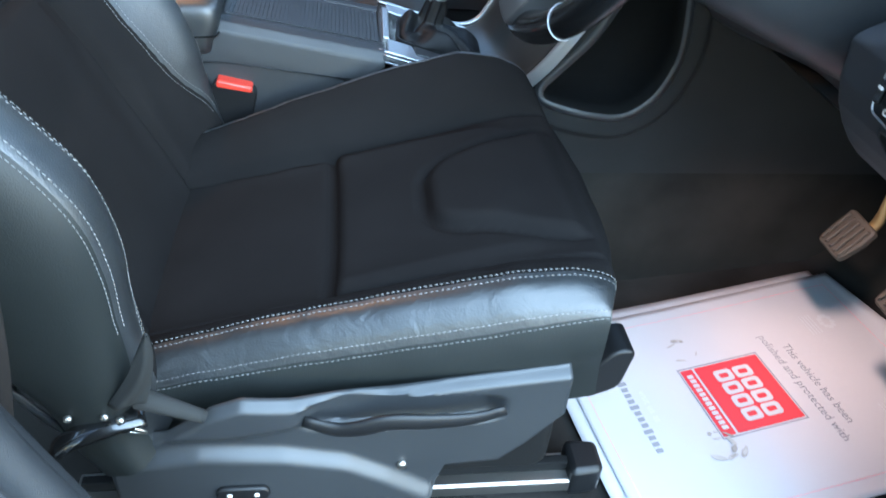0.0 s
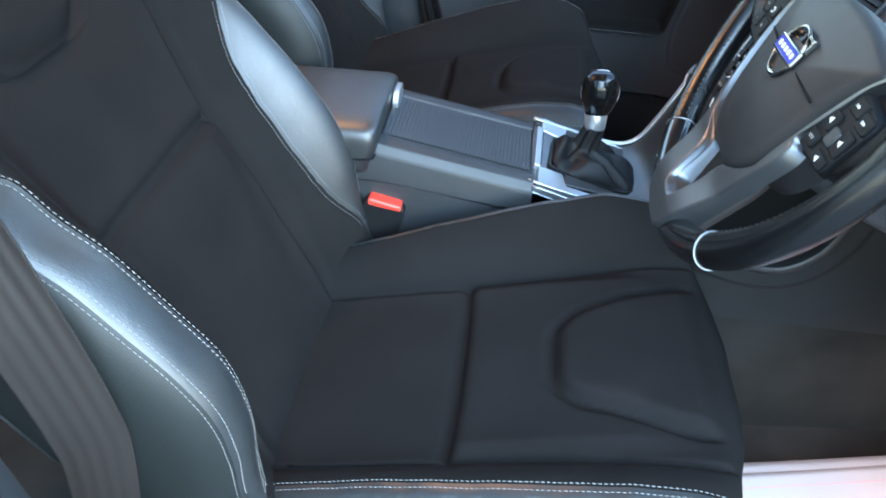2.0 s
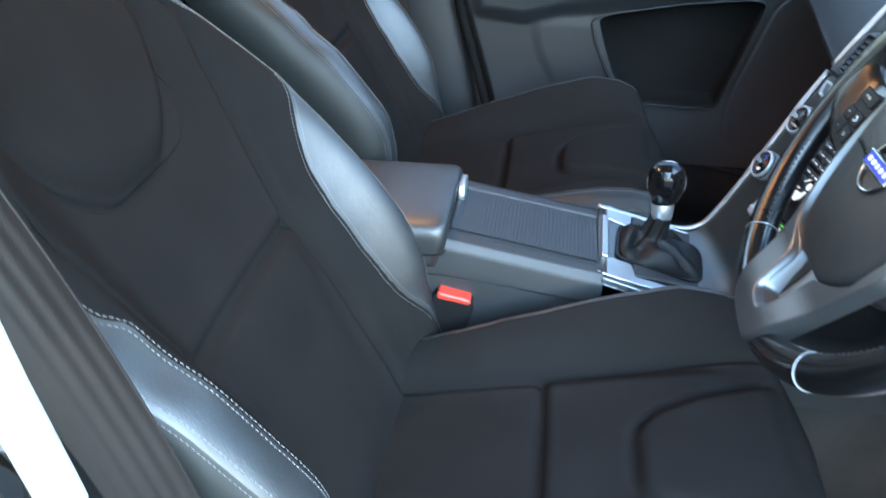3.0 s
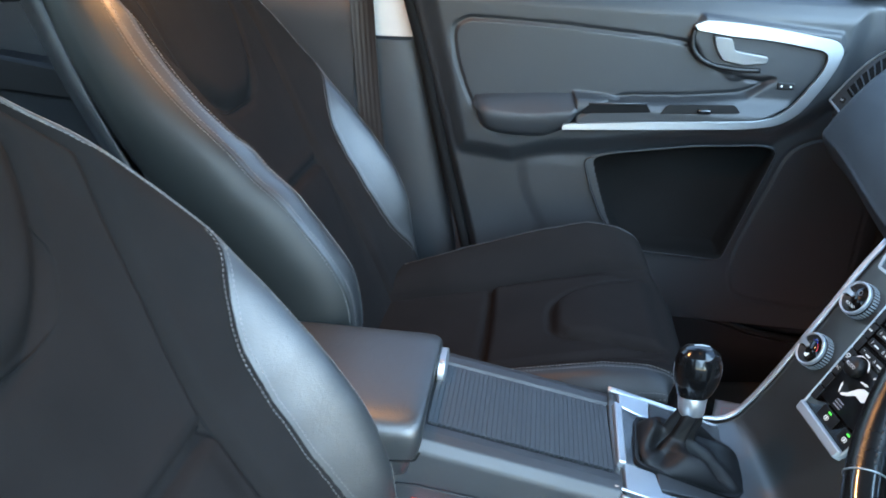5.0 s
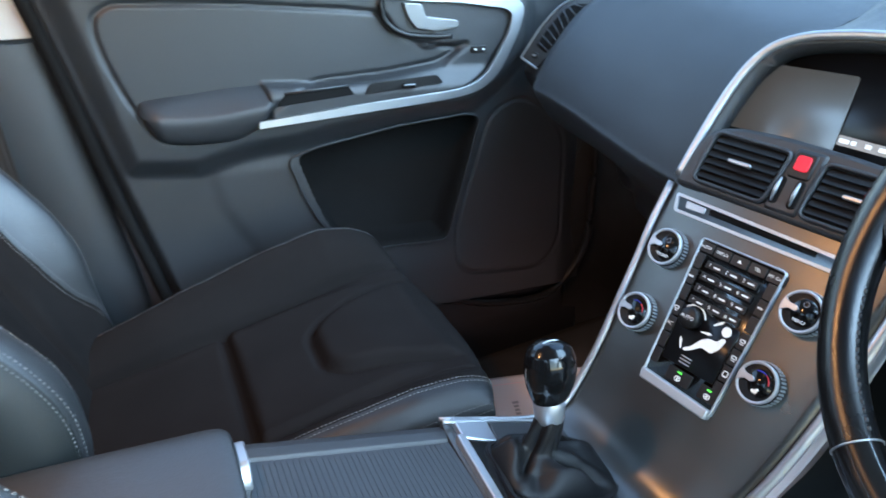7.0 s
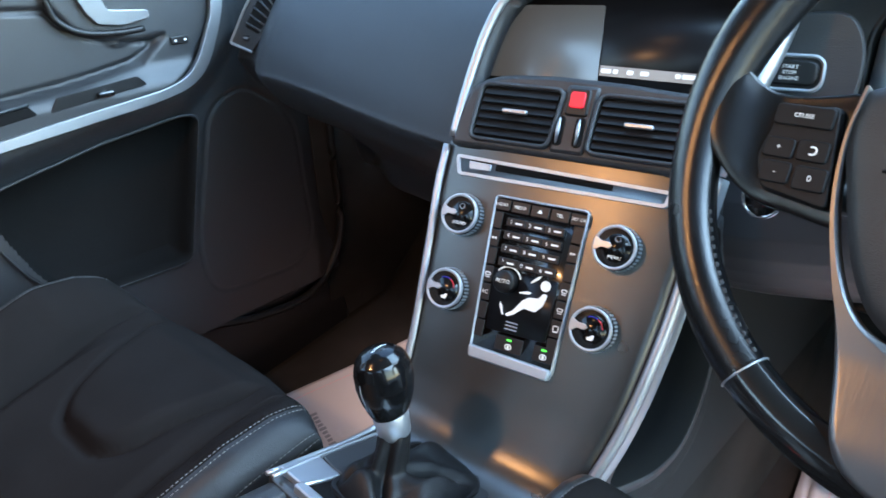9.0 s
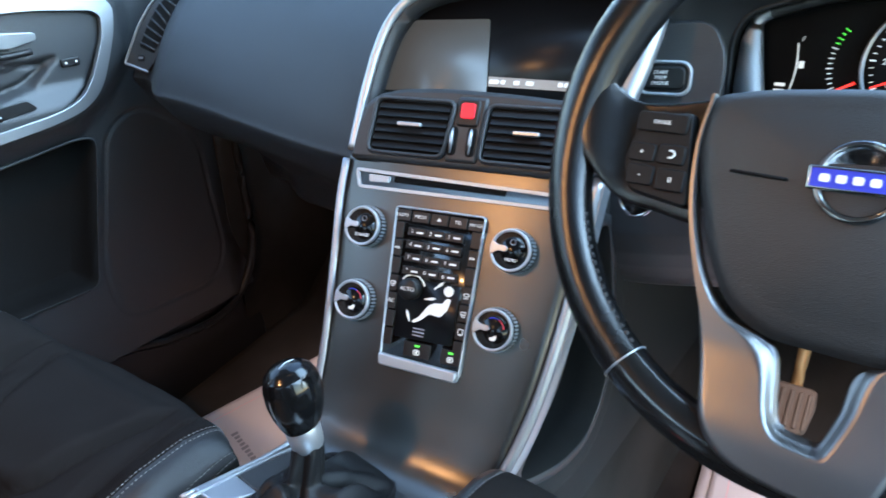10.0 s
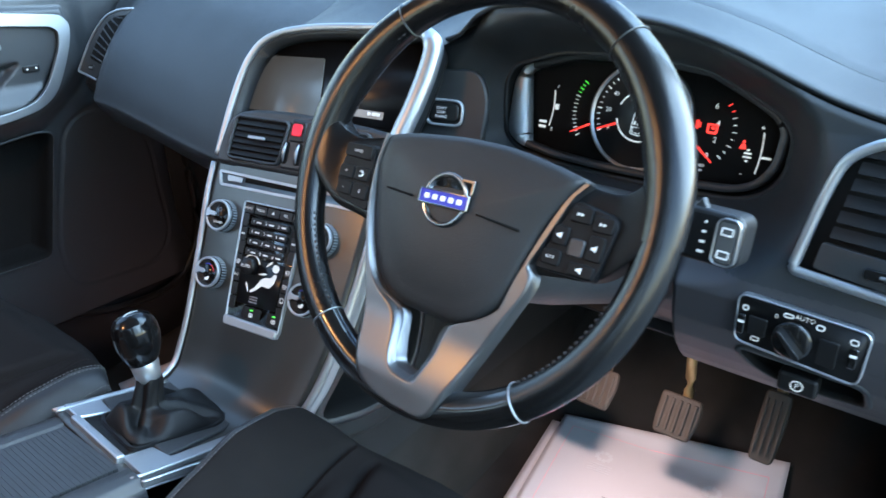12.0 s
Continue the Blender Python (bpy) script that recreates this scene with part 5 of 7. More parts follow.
def dial(x, y, label, marks):
    """A round control: knurled skirt, bright ring, black face with a notch."""
    d = thing("rotary_knob", st(x, y, 0.003), label, "knob", "knobs on the fascia")
    part("knob_skirt", lathe([(0.0208, 0.0), (0.0208, 0.010), (0.0195, 0.012)], st(x, y, 0.002), 36), BLACK, d)
    bm = bmesh.new()
    for k in range(36):
        a = 2 * math.pi * k / 36
        m = st(x, y, 0.002) @ pose(0, 0, 0, 0, 0, math.degrees(a)) @ Matrix.Translation((0.0208, 0, 0.0055))
        r = bmesh.ops.create_cube(bm, size=1, matrix=m @ Matrix.Diagonal((0.0016, 0.0018, 0.009, 1)))
    part("knurling", bm, SATIN_LIGHT, d, smooth=False)
    part("knob_ring", lathe([(0.0200, 0.0118), (0.0206, 0.0150), (0.0198, 0.0168), (0.0182, 0.0166), (0.0172, 0.0145)], st(x, y, 0.002), 40), SATIN_LIGHT, d)
    face = part("knob_face", disc(0.0176, 0.0140, 0.0152, st(x, y, 0.002), 36), KNOB, d)
    part("pointer", slab(fillet([(-0.0185, -0.0060), (-0.0185, 0.0075), (-0.012, 0.0040), (-0.005, 0.0040), (-0.002, 0.001), (-0.005, -0.0018), (-0.012, -0.0012)], 0.001), 0.0148, 0.0172, st(x, y, 0.002)), SILVER, d, bevel=0.0006)
    if marks == "heat":
        for a0, a1, mm in ((0.2, 1.1, LIT_RED), (1.1, 2.0, BADGE_BLUE)):
            pts = [st(x, y, 0.0173) @ Vector((0.0115 * math.cos(a), 0.0115 * math.sin(a), 0)) for a in np.linspace(a0, a1, 8)]
            part("dial_arc", tube(pts, 0.0006, 5), RED_INK if mm is LIT_RED else mm, face)
        part("dial_mark", slab(fillet([(-0.001, -0.010), (0.004, -0.010), (0.0055, -0.005), (0.003, -0.0045), (0.001, -0.007), (-0.002, -0.007)], 0.001), 0.0152, 0.0156, st(x, y, 0.002)), WHITE_MARK, face, smooth=False)
    else:
        writing(marks, 0.0046, st(x + 0.002, y - 0.009, 0.0175), WHITE_MARK, face)
        ring = [st(x + 0.002, y + 0.008, 0.0173) @ Vector((0.0026 * math.cos(a), 0.0026 * math.sin(a), 0)) for a in np.linspace(0, 6.28, 14)]
        part("dial_mark", tube(ring, 0.0004, 5), GREY_INK, face)
    return d


dial(-0.0770, 0.0480, "chrome ringed sound volume knob on the brushed fascia", "SOUND")
dial(-0.0760, -0.0285, "chrome ringed seat heating and temperature knob near the gear lever", "heat")
dial(0.0860, 0.0455, "chrome ringed menu tuning knob on the brushed fascia", "MENU")
dial(0.0805, -0.0310, "chrome ringed temperature knob below the menu knob", "heat")

# ---- vents, hazard switch and screen above the fascia ----
head = thing("screen_console", STACK @ Matrix.Translation((0, 0.12, 0)), "dark grey vent and screen housing with silver rim", "screen housing")
HEAD = fillet([(-0.111, 0.117), (0.150, 0.117), (0.166, 0.186), (0.121, 0.1915), (0.060, 0.1955), (-0.010, 0.1970), (-0.059, 0.1945), (-0.086, 0.188), (-0.100, 0.176), (-0.106, 0.155)], 0.008)
V_L = fillet([(-0.083, 0.1815), (0.0050, 0.1815), (-0.0020, 0.1270), (-0.0865, 0.1270)], 0.008)
V_R = fillet([(0.0415, 0.1805), (0.1290, 0.1805), (0.1240, 0.1270), (0.0385, 0.1270)], 0.008)


def vent(outline, slats, label):
    """A vent: rim, dark box, level slats and a bright thumb tab."""
    xs0 = min(p[0] for p in outline)
    xs1 = max(p[0] for p in outline)
    ys0 = min(p[1] for p in outline)
    ys1 = max(p[1] for p in outline)
    v = thing("air_vent", st((xs0 + xs1) / 2, ys0, 0), label, "air vent", "centre air vents")
    part("vent_rim", band(shrink(outline, -0.003), shrink(outline, 0.0015), 0.006, 0.0150, STACK), SOFT, v, bevel=0.002)
    part("vent_box", slab(outline, 0.0, 0.0098, STACK), MATT_BLACK, v)
    for k in range(slats):
        y = ys0 + 0.007 + (ys1 - ys0 - 0.014) * k / (slats - 1)
        lean = 0.0045 * ((y - ys0) / (ys1 - ys0) - 0.5)
        m = st((xs0 + xs1) / 2 + lean, y, 0.0128) @ pose(0, 0, 0, -28)
        part("slat", slab(rounded(xs1 - xs0 - 0.010, 0.0066, 0.0004, n=1), -0.0005, 0.0005, m), BLACK, v, smooth=False)
    part("thumb_tab", slab(rounded(0.027, 0.0042, 0.0018, (xs0 + xs1) / 2, (ys0 + ys1) / 2 + 0.002), 0.0135, 0.0180, STACK), SILVER, v, bevel=0.001)
    return v


part("housing_face", slab(HEAD, -0.030, 0.0095, STACK), SOFT, head, "dark grey arched vent housing", bevel=0.006, segs=3)
part("housing_mid", slab(fillet([(0.006, 0.190), (0.040, 0.190), (0.036, 0.122), (0.000, 0.122)], 0.004), 0.005, 0.0125, STACK, 0.002), SOFT, head, bevel=0.003)
vent(V_L, 6, "black slatted air vent on the passenger side of the hazard switch")
vent(V_R, 6, "black slatted air vent on the driver side of the hazard switch")
hz = thing("hazard_switch", st(0.0208, 0.173, 0.012), "red hazard warning switch between the air vents", "switch")
part("switch_frame", slab(rounded(0.0235, 0.0270, 0.004, 0.0208, 0.1722), 0.010, 0.0145, STACK), BLACK, hz, bevel=0.002)
part("switch_button", slab(rounded(0.0150, 0.0155, 0.003, 0.0208, 0.1740), 0.0145, 0.0160, STACK), HAZARD_RED, hz, bevel=0.001)
for x in (0.0075, 0.0275):
    wheel = thing("vent_thumbwheel", st(x, 0.144, 0.012), "small silver vent thumbwheel below the hazard switch", "thumbwheel", "vent thumbwheels")
    part("wheel_well", slab(rounded(0.0100, 0.0290, 0.0045, x, 0.144), 0.011, 0.0135, STACK), MATT_BLACK, wheel, bevel=0.001)
    rib = [STACK @ Vector((x - 0.0010 + 0.0016 * math.sin(math.pi * k / 12), 0.132 + 0.0245 * k / 12, 0.0130 + 0.0042 * math.sin(math.pi * k / 12))) for k in range(13)]
    part("wheel_edge", tube(rib, [0.0009 + 0.0011 * math.sin(math.pi * k / 12) for k in range(13)], 8), SILVER, wheel)

RIM = fillet([(-0.110, 0.116), (-0.108, 0.150), (-0.104, 0.195), (-0.0985, 0.232), (-0.090, 0.262), (-0.073, 0.286), (-0.042, 0.300), (0.010, 0.309), (0.080, 0.313), (0.140, 0.315), (0.172, 0.312), (0.186, 0.296), (0.183, 0.262), (0.174, 0.220), (0.166, 0.193), (0.150, 0.116)],
             [0.01, 0.02, 0.02, 0.02, 0.02, 0.02, 0.03, 0.03, 0.03, 0.02, 0.014, 0.012, 0.02, 0.02, 0.02, 0.01])
rim_path = [STACK @ Vector((p[0], p[1], 0.006)) for p in RIM[4:-4]]
n_rim = len(rim_path)
part("silver_rim", tube(rim_path, [0.0050 + 0.0075 * ease(0.60, 0.74, i / n_rim) for i in range(n_rim)], 12, flat=0.9, up=S_N), SILVER, head)
OPEN = shrink(RIM, 0.008)
part("screen_surround", band(RIM, OPEN, -0.030, 0.004, STACK), SOFT, head)
part("screen_back", slab(RIM, -0.034, -0.030, STACK), BLACK, head)
scr = thing("display_screen", STACK @ Matrix.Translation((0, 0.21, -0.02)), "infotainment screen, one half with a painted grey reflection, the other dark", "screen")
part("screen_glass", slab(fillet([(-0.100, 0.196), (0.164, 0.196), (0.176, 0.292), (0.140, 0.304), (0.0, 0.300), (-0.045, 0.291), (-0.074, 0.276), (-0.092, 0.246)], 0.010), -0.029, -0.020, STACK), SCREEN, scr)
# painted reflection over one half of the dark glass
part("screen_reflection_half", slab(fillet([(-0.098, 0.198), (0.0225, 0.198), (0.0140, 0.2765), (-0.0720, 0.2740), (-0.0900, 0.244)], 0.003), -0.0199, -0.0190, STACK), SCREEN_REFLECT, scr)
bar = part("status_bar", slab([(0.0225, 0.2075), (0.1190, 0.2065), (0.1190, 0.2160), (0.0220, 0.2175)], -0.0199, -0.0190, STACK), BAR_GREY, scr, smooth=False)
for x, w in ((0.0290, 0.010), (0.0385, 0.005), (0.0530, 0.006), (0.0670, 0.008), (0.0985, 0.005), (0.1085, 0.012)):
    part("bar_mark", slab(rounded(w, 0.0042, 0.001, x, 0.2122), -0.0190, -0.0184, STACK), WHITE_MARK, bar, smooth=False)

# ---- gear lever ----
gear = thing("gear_lever", pose(0.0, 0.0, 0.38), "black gear lever with leather gaiter and silver collar", "gear lever")
PL = basis((0, 0, 0.3665), Vector((0.963, 0, -0.27)).normalized(), Vector((0.019, 0.997, 0.068)).normalized(), Vector((0.27, -0.07, 0.963)).normalized())
SUR = fillet([(-0.036, -0.066), (0.060, -0.052), (0.088, -0.024), (0.094, 0.040), (0.077, 0.079), (-0.033, 0.080), (-0.036, 0.060)], [0.004, 0.02, 0.02, 0.03, 0.02, 0.004, 0.004])
part("surround", slab(SUR, -0.010, 0.0022, PL), HARD, gear, "dark slate surround of the gaiter", bevel=0.0015)
BASE = fillet([(-0.064, -0.040), (0.055, -0.043), (0.077, -0.020), (0.078, 0.036), (0.056, 0.053), (-0.058, 0.044)], 0.014)
part("gaiter_frame", band(BASE, shrink(BASE, 0.004), -0.006, 0.0050, PL), BLACK, gear, bevel=0.0015)
part("corner_plate", slab(fillet([(-0.076, -0.084), (0.055, -0.084), (0.070, -0.066), (-0.034, -0.070), (-0.040, -0.044), (-0.076, -0.044)], 0.003), -0.010, 0.0030, PL), PLATE, gear, "bright satin corner plate", bevel=0.0015)
part("corner_plate", slab(fillet([(-0.076, 0.054), (-0.038, 0.046), (-0.035, 0.084), (-0.076, 0.088)], 0.003), -0.010, 0.0030, PL), PLATE, gear, "bright satin corner plate", bevel=0.0015)
part("rear_panel", slab(fillet([(-0.073, -0.042), (-0.056, -0.042), (-0.040, 0.046), (-0.073, 0.052)], 0.003), -0.010, 0.0012, PL), PIANO, gear, bevel=0.001)
part("rear_bar", slab(fillet([(-0.084, -0.046), (-0.074, -0.046), (-0.074, 0.056), (-0.084, 0.056)], 0.002), -0.010, 0.0055, PL), SILVER, gear, bevel=0.002)


for edge in ([(-0.090, 0.078, 0.002), (-0.04, 0.0805, 0.002), (0.02, 0.083, 0.001), (0.06, 0.084, 0.0)], [(-0.090, -0.084, 0.002), (-0.03, -0.084, 0.002), (0.03, -0.080, 0.001), (0.07, -0.074, 0.0)]):
    part("plate_lip", tube([PL @ q for q in crom(edge, 20)], 0.0022, 8), SILVER, gear)


def gaiter(u, v):
    """A leather sleeve that drops from the collar and spreads in soft pleats."""
    a = 2 * math.pi * v
    base = Vector((0.008 + 0.066 * math.copysign(abs(math.cos(a)) ** 0.5, math.cos(a)), 0.004 + 0.045 * math.copysign(abs(math.sin(a)) ** 0.5, math.sin(a)), 0.0))
    top = Vector((-0.016 + 0.0135 * math.cos(a), 0.0135 + 0.0135 * math.sin(a), 0.061))
    low = ease(0.0, 0.55, u)
    r = (1 - low) * 0.86 + 0.14 * (1 - u) ** 1.5
    q = top.lerp(base, r)
    q.z = 0.060 * ease(0.30, 1.0, u) ** 0.9 + 0.013 * math.sin(math.pi * min(1, u * 1.7)) + 0.002
    w = math.sin(math.pi * u) ** 0.8
    pleat = math.sin(4 * a + 1.2 + 1.6 * u) + 0.6 * math.sin(7 * a - 3 * u)
    q.z += 0.0095 * pleat * math.sin(math.pi * min(1, u * 1.6)) ** 2
    d = Vector((math.cos(a), math.sin(a), 0))
    q += d * (0.0045 * pleat * w * (1 - 0.5 * u) + 0.006 * math.exp(-((u - 0.42) / 0.10) ** 2) * (1 + 0.8 * math.sin(a + 2.2)))
    return PL @ q


part("gaiter", sheet(gaiter, 60, 110, closed=True), BOOT, gear, "soft folded leather gaiter")
LZ = Vector((-0.07, 0.11, 0.99)).normalized()
LX = Vector((1, 0, 0.0707)).normalized()
LV = basis((0.001, 0.010, 0.429), LX, LZ.cross(LX).normalized(), LZ)
part("collar", lathe([(0.0135, -0.003), (0.0148, 0.0), (0.0165, 0.021), (0.0155, 0.023)], LV, 28), SILVER, gear, "satin silver collar")


def knob_pt(u, v):
    prof = [(0.0180, 0.020), (0.0218, 0.026), (0.0268, 0.040), (0.0292, 0.054), (0.0284, 0.068), (0.0245, 0.079), (0.0165, 0.0855), (0.007, 0.0878), (0.0008, 0.088)]
    r = 0.86 * lerp_table([(i / 8, q[0]) for i, q in enumerate(prof)], u)
    z = 0.020 + 0.92 * (lerp_table([(i / 8, q[1]) for i, q in enumerate(prof)], u) - 0.020)
    a = 2 * math.pi * v
    return LV @ Vector((r * 1.06 * math.cos(a) + 0.003 * math.sin(math.pi * u), r * 0.98 * math.sin(a), z))


part("knob", sheet(knob_pt, 24, 36, closed=True), KNOB, gear, "glossy black gear knob", sub=1)
seam_ring = [LV @ Vector((0.0266 * math.cos(a) + 0.003, 0.0005, 0.052 + 0.0312 * math.sin(a))) for a in np.linspace(-0.5, math.pi + 0.5, 30)]
part("knob_seam", tube(seam_ring, 0.0006, 6), SILVER, gear)

# ---- dashboard ----
dash = thing("dashboard", pose(0.5, 0, 0.6), "dark grey soft dashboard with passenger side airbag cover", "dashboard")


def nose(y):
    """Leading edge of the passenger side."""
    return Vector((0.236 + 0.028 * ease(0.12, 0.55, y) + 0.066 * ease(0.52, 0.66, y), 0, 0.606 + 0.026 * ease(0.12, 0.55, y)))


P_PROF = crom([(0.70, 0, 0.02), (0.30, 0, -0.25), (0.215, 0, -0.18), (0.150, 0, -0.125), (0.09, 0, -0.088), (0.035, 0, -0.052), (0.010, 0, -0.024), (-0.0015, 0, -0.005), (0.002, 0, 0.006), (0.018, 0, 0.038), (0.050, 0, 0.086),
               (0.095, 0, 0.130), (0.165, 0, 0.172), (0.28, 0, 0.200), (0.45, 0, 0.214), (0.62, 0, 0.220)], 160)


def dash_pt(u, v):
    p = along(P_PROF, u)
    y = 0.115 + (0.590 + 0.035 * ease(0.10, 0.16, p.z)) * v
    n = nose(y)
    end = ease(0.80, 1.0, v)
    return Vector((n.x + p.x, y, n.z + p.z - 0.014 * end * ease(0.5, 0.9, u))) + Vector((0.10, 0, 0)) * ease(0.965, 1.0, v) ** 2 * (1 - ease(0.12, 0.16, p.z))


part("airbag_cover", sheet(dash_pt, 150, 110), SOFT_TOP, dash, "blue-grey grained airbag cover")

LIP = [(-0.745, 0.738), (-0.690, 0.744), (-0.631, 0.752), (-0.590, 0.762), (-0.551, 0.776), (-0.498, 0.796), (-0.442, 0.811), (-0.402, 0.817), (-0.320, 0.824), (-0.237, 0.820), (-0.203, 0.807), (-0.176, 0.783), (-0.125, 0.770)]


def lip_z(y):
    """Height of the edge of the instrument hood."""
    return smooth_table(LIP, y)


LENS = fillet([(-0.163, -0.036), (-0.164, 0.026), (-0.154, 0.048), (-0.090, 0.069), (0.0, 0.0745), (0.079, 0.067), (0.128, 0.046), (0.158, 0.030), (0.169, 0.014), (0.167, -0.024), (0.152, -0.047), (0.126, -0.0575), (0.060, -0.061), (-0.040, -0.061), (-0.099, -0.058), (-0.145, -0.050)], 0.014)
CLUSTER = [(-0.372 - a, 0.694 + 0.961 * b) for a, b in shrink(LENS, -0.004)]
ys = np.linspace(-0.745, -0.125, 250)
zz = np.linspace(0.0, 1.0, 200)
GY, GZ = np.meshgrid(ys, zz, indexing="ij")
LIPS = np.array([lip_z(y) for y in ys])
GZ = 0.445 + (LIPS[:, None] - 0.445) * GZ
PROF_Z = [0.445, 0.455, 0.465, 0.48, 0.50, 0.52, 0.545, 0.58, 0.62, 0.66, 0.70, 0.74, 0.83]
PROF_X = [0.430, 0.378, 0.360, 0.344, 0.328, 0.316, 0.307, 0.304, 0.314, 0.328, 0.340, 0.352, 0.360]
GX = np.interp(GZ, PROF_Z, PROF_X) + 0.028 * nstep(-0.24, -0.17, GY) * nstep(0.60, 0.66, GZ)
cd = sdist(CLUSTER, GY, GZ)
GX = 0.430 + (GX - 0.430) * nstep(-0.004, 0.056, cd)
GX = GX + 0.060 * nstep(-0.492, -0.468, GY) * nstep(0.615, 0.570, GZ) * nstep(-0.12, -0.30, GY)
GX = GX + 0.004 * nstep(0.006, -0.002, LIPS[:, None] - GZ)
BIN = fillet([(-0.557, 0.526), (-0.573, 0.505), (-0.594, 0.493), (-0.674, 0.494), (-0.670, 0.522)], 0.008, 3)
bd = sdist(BIN, GY, GZ)
GX = GX + 0.02 * nstep(-0.715, -0.745, GY)
cdm = 0.5 * (cd[:-1, :-1] + cd[1:, 1:])
bdm = 0.5 * (bd[:-1, :-1] + bd[1:, 1:])


def face_x(y, z):
    """Depth of the driver side dashboard face."""
    i = min(max((y + 0.745) / 0.62 * 249, 0), 248.999)
    j = min(max((z - 0.445) / (lip_z(y) - 0.445) * 199, 0), 198.999)
    a, b = int(i), int(j)
    f, g = i - a, j - b
    return (GX[a, b] * (1 - f) + GX[a + 1, b] * f) * (1 - g) + (GX[a, b + 1] * (1 - f) + GX[a + 1, b + 1] * f) * g


def on_face(a, b, d):
    return Vector((face_x(a, b) - d, a, b))


# below z 0.600 the knee panel, its colour lightened to stand for bounced light
part("driver_fascia", relief(np.stack([GX, GY, GZ], -1).tolist(), np.where(0.5 * (GZ[:-1, :-1] + GZ[1:, 1:]) < 0.600, 1, 0), (cdm < 0.002) | (bdm < 0.002)), [SOFT_TOP, KNEE_LIT], dash, "grey driver side dashboard face with instrument hood")
hood_back = [[Vector((0.440, p[0], p[1])) for p in shrink(CLUSTER, 0.001)], [Vector((0.470, p[0], p[1])) for p in shrink(CLUSTER, 0.004)]]
part("instrument_hood", lipped(CLUSTER, 0.004, on_face, hood_back, 0.001), [SOFT_TOP, MATT_BLACK], dash, "dark hooded recess round the instruments")
bin_back = [[Vector((face_x(*p) + 0.012, p[0], p[1])) for p in shrink(BIN, 0.001)], [Vector((face_x(*p) + 0.034, p[0], p[1])) for p in shrink(BIN, 0.004)]]
part("dash_bin", lipped(BIN, 0.006, on_face, bin_back, 0.0012), [SOFT_TOP, MATT_BLACK], dash, "small open bin below the headlight panel")


def top_z(y):
    """Height of the dashboard top at its seam, lower towards the door."""
    return lip_z(y) + 0.012 + 0.004 * ease(-0.5, -0.35, y)


def hood_top(u, v):
    """From the hood's rounded edge back to the seam of the upper panel."""
    y = -0.745 + 0.62 * v
    z0, back = lip_z(y), 0.02 * ease(-0.715, -0.745, y)
    if u < 0.25:
        a = math.pi / 2 * u / 0.25
        return Vector((0.364 - 0.004 * math.sin(2 * a) + back + 0.007 * (1 - math.cos(a)), y, z0 + 0.007 * math.sin(a)))
    k = (u - 0.25) / 0.75
    return Vector((0.371 + back + 0.085 * k, y, z0 + 0.007 + (top_z(y) - z0 - 0.007) * ease(0, 1, k) - 0.004 * ease(0.93, 1.0, k)))


def dash_top(u, v):
    y = -0.745 + 0.62 * v
    z0 = top_z(y) + 0.001
    return Vector((0.4575 + 0.52 * u, y, z0 - 0.003 * ease(0.02, 0.0, u) + (0.862 - z0) * ease(0, 1, u)))


part("hood_top", sheet(hood_top, 28, 80), SOFT_TOP, dash, "rounded grey edge of the instrument hood")
part("dash_top", sheet(dash_top, 40, 60), SOFT_TOP, dash, "blue-grey upper panel of the dashboard")
RIM_TOP = [(-0.100, 0.240), (-0.090, 0.264), (-0.073, 0.288), (-0.042, 0.302), (0.010, 0.311), (0.080, 0.315), (0.140, 0.317), (0.172, 0.314), (0.190, 0.296)]


def dash_mid(u, v):
    """From the screen's rim back to the windscreen."""
    a = STACK @ Vector((-0.100 + 0.29 * v, lerp_table(RIM_TOP, -0.100 + 0.29 * v) + 0.002, 0.002))
    return Vector((a.x + (0.975 - a.x) * u, a.y, a.z + (0.862 - a.z) * ease(0, 0.5, u)))


part("dash_top_mid", sheet(dash_mid, 40, 30), SOFT_TOP, dash)
part("top_speaker", slab(fillet([(0.52, -0.07), (0.58, -0.09), (0.64, -0.07), (0.64, 0.10), (0.58, 0.12), (0.52, 0.10)], 0.03), 0.850, 0.868), BLACK, dash, "low black loudspeaker grille on the dashboard top", bevel=0.006)
part("knee_underside", sheet(lambda u, v: Vector((0.42 + 0.5 * u, -0.745 + 0.60 * v, 0.447 + 0.05 * u)), 4, 4), BLACK, dash, thick=0.004)


# side vent by the passenger door
SV = basis((0.322, 0.677, 0.651), Vector((0.161, -1, 0)), Vector((0.323, 0, 1)), Vector((-0.93, -0.15, 0.30)).normalized())
side_vent = thing("air_vent", SV, "black slatted side air vent with silver rim by the passenger door", "air vent")
OUT = fillet([(-0.008, 0.003), (0.041, -0.008), (0.058, 0.014), (0.092, 0.066), (0.122, 0.104), (0.122, 0.115), (0.085, 0.112), (0.055, 0.101), (0.036, 0.082), (0.016, 0.055)], [0.004, 0.004, 0.01, 0.02, 0.003, 0.003, 0.02, 0.015, 0.02, 0.02], 4)
part("vent_box", slab(OUT, -0.022, 0.003, SV), HARD, side_vent, bevel=0.002)
SLOT = fillet([(0.021, 0.027), (0.051, 0.018), (0.084, 0.066), (0.113, 0.105), (0.082, 0.102), (0.057, 0.088), (0.036, 0.058)], 0.003, 2)
part("vent_opening", slab(SLOT, -0.002, 0.0036, SV), MATT_BLACK, side_vent, smooth=False)
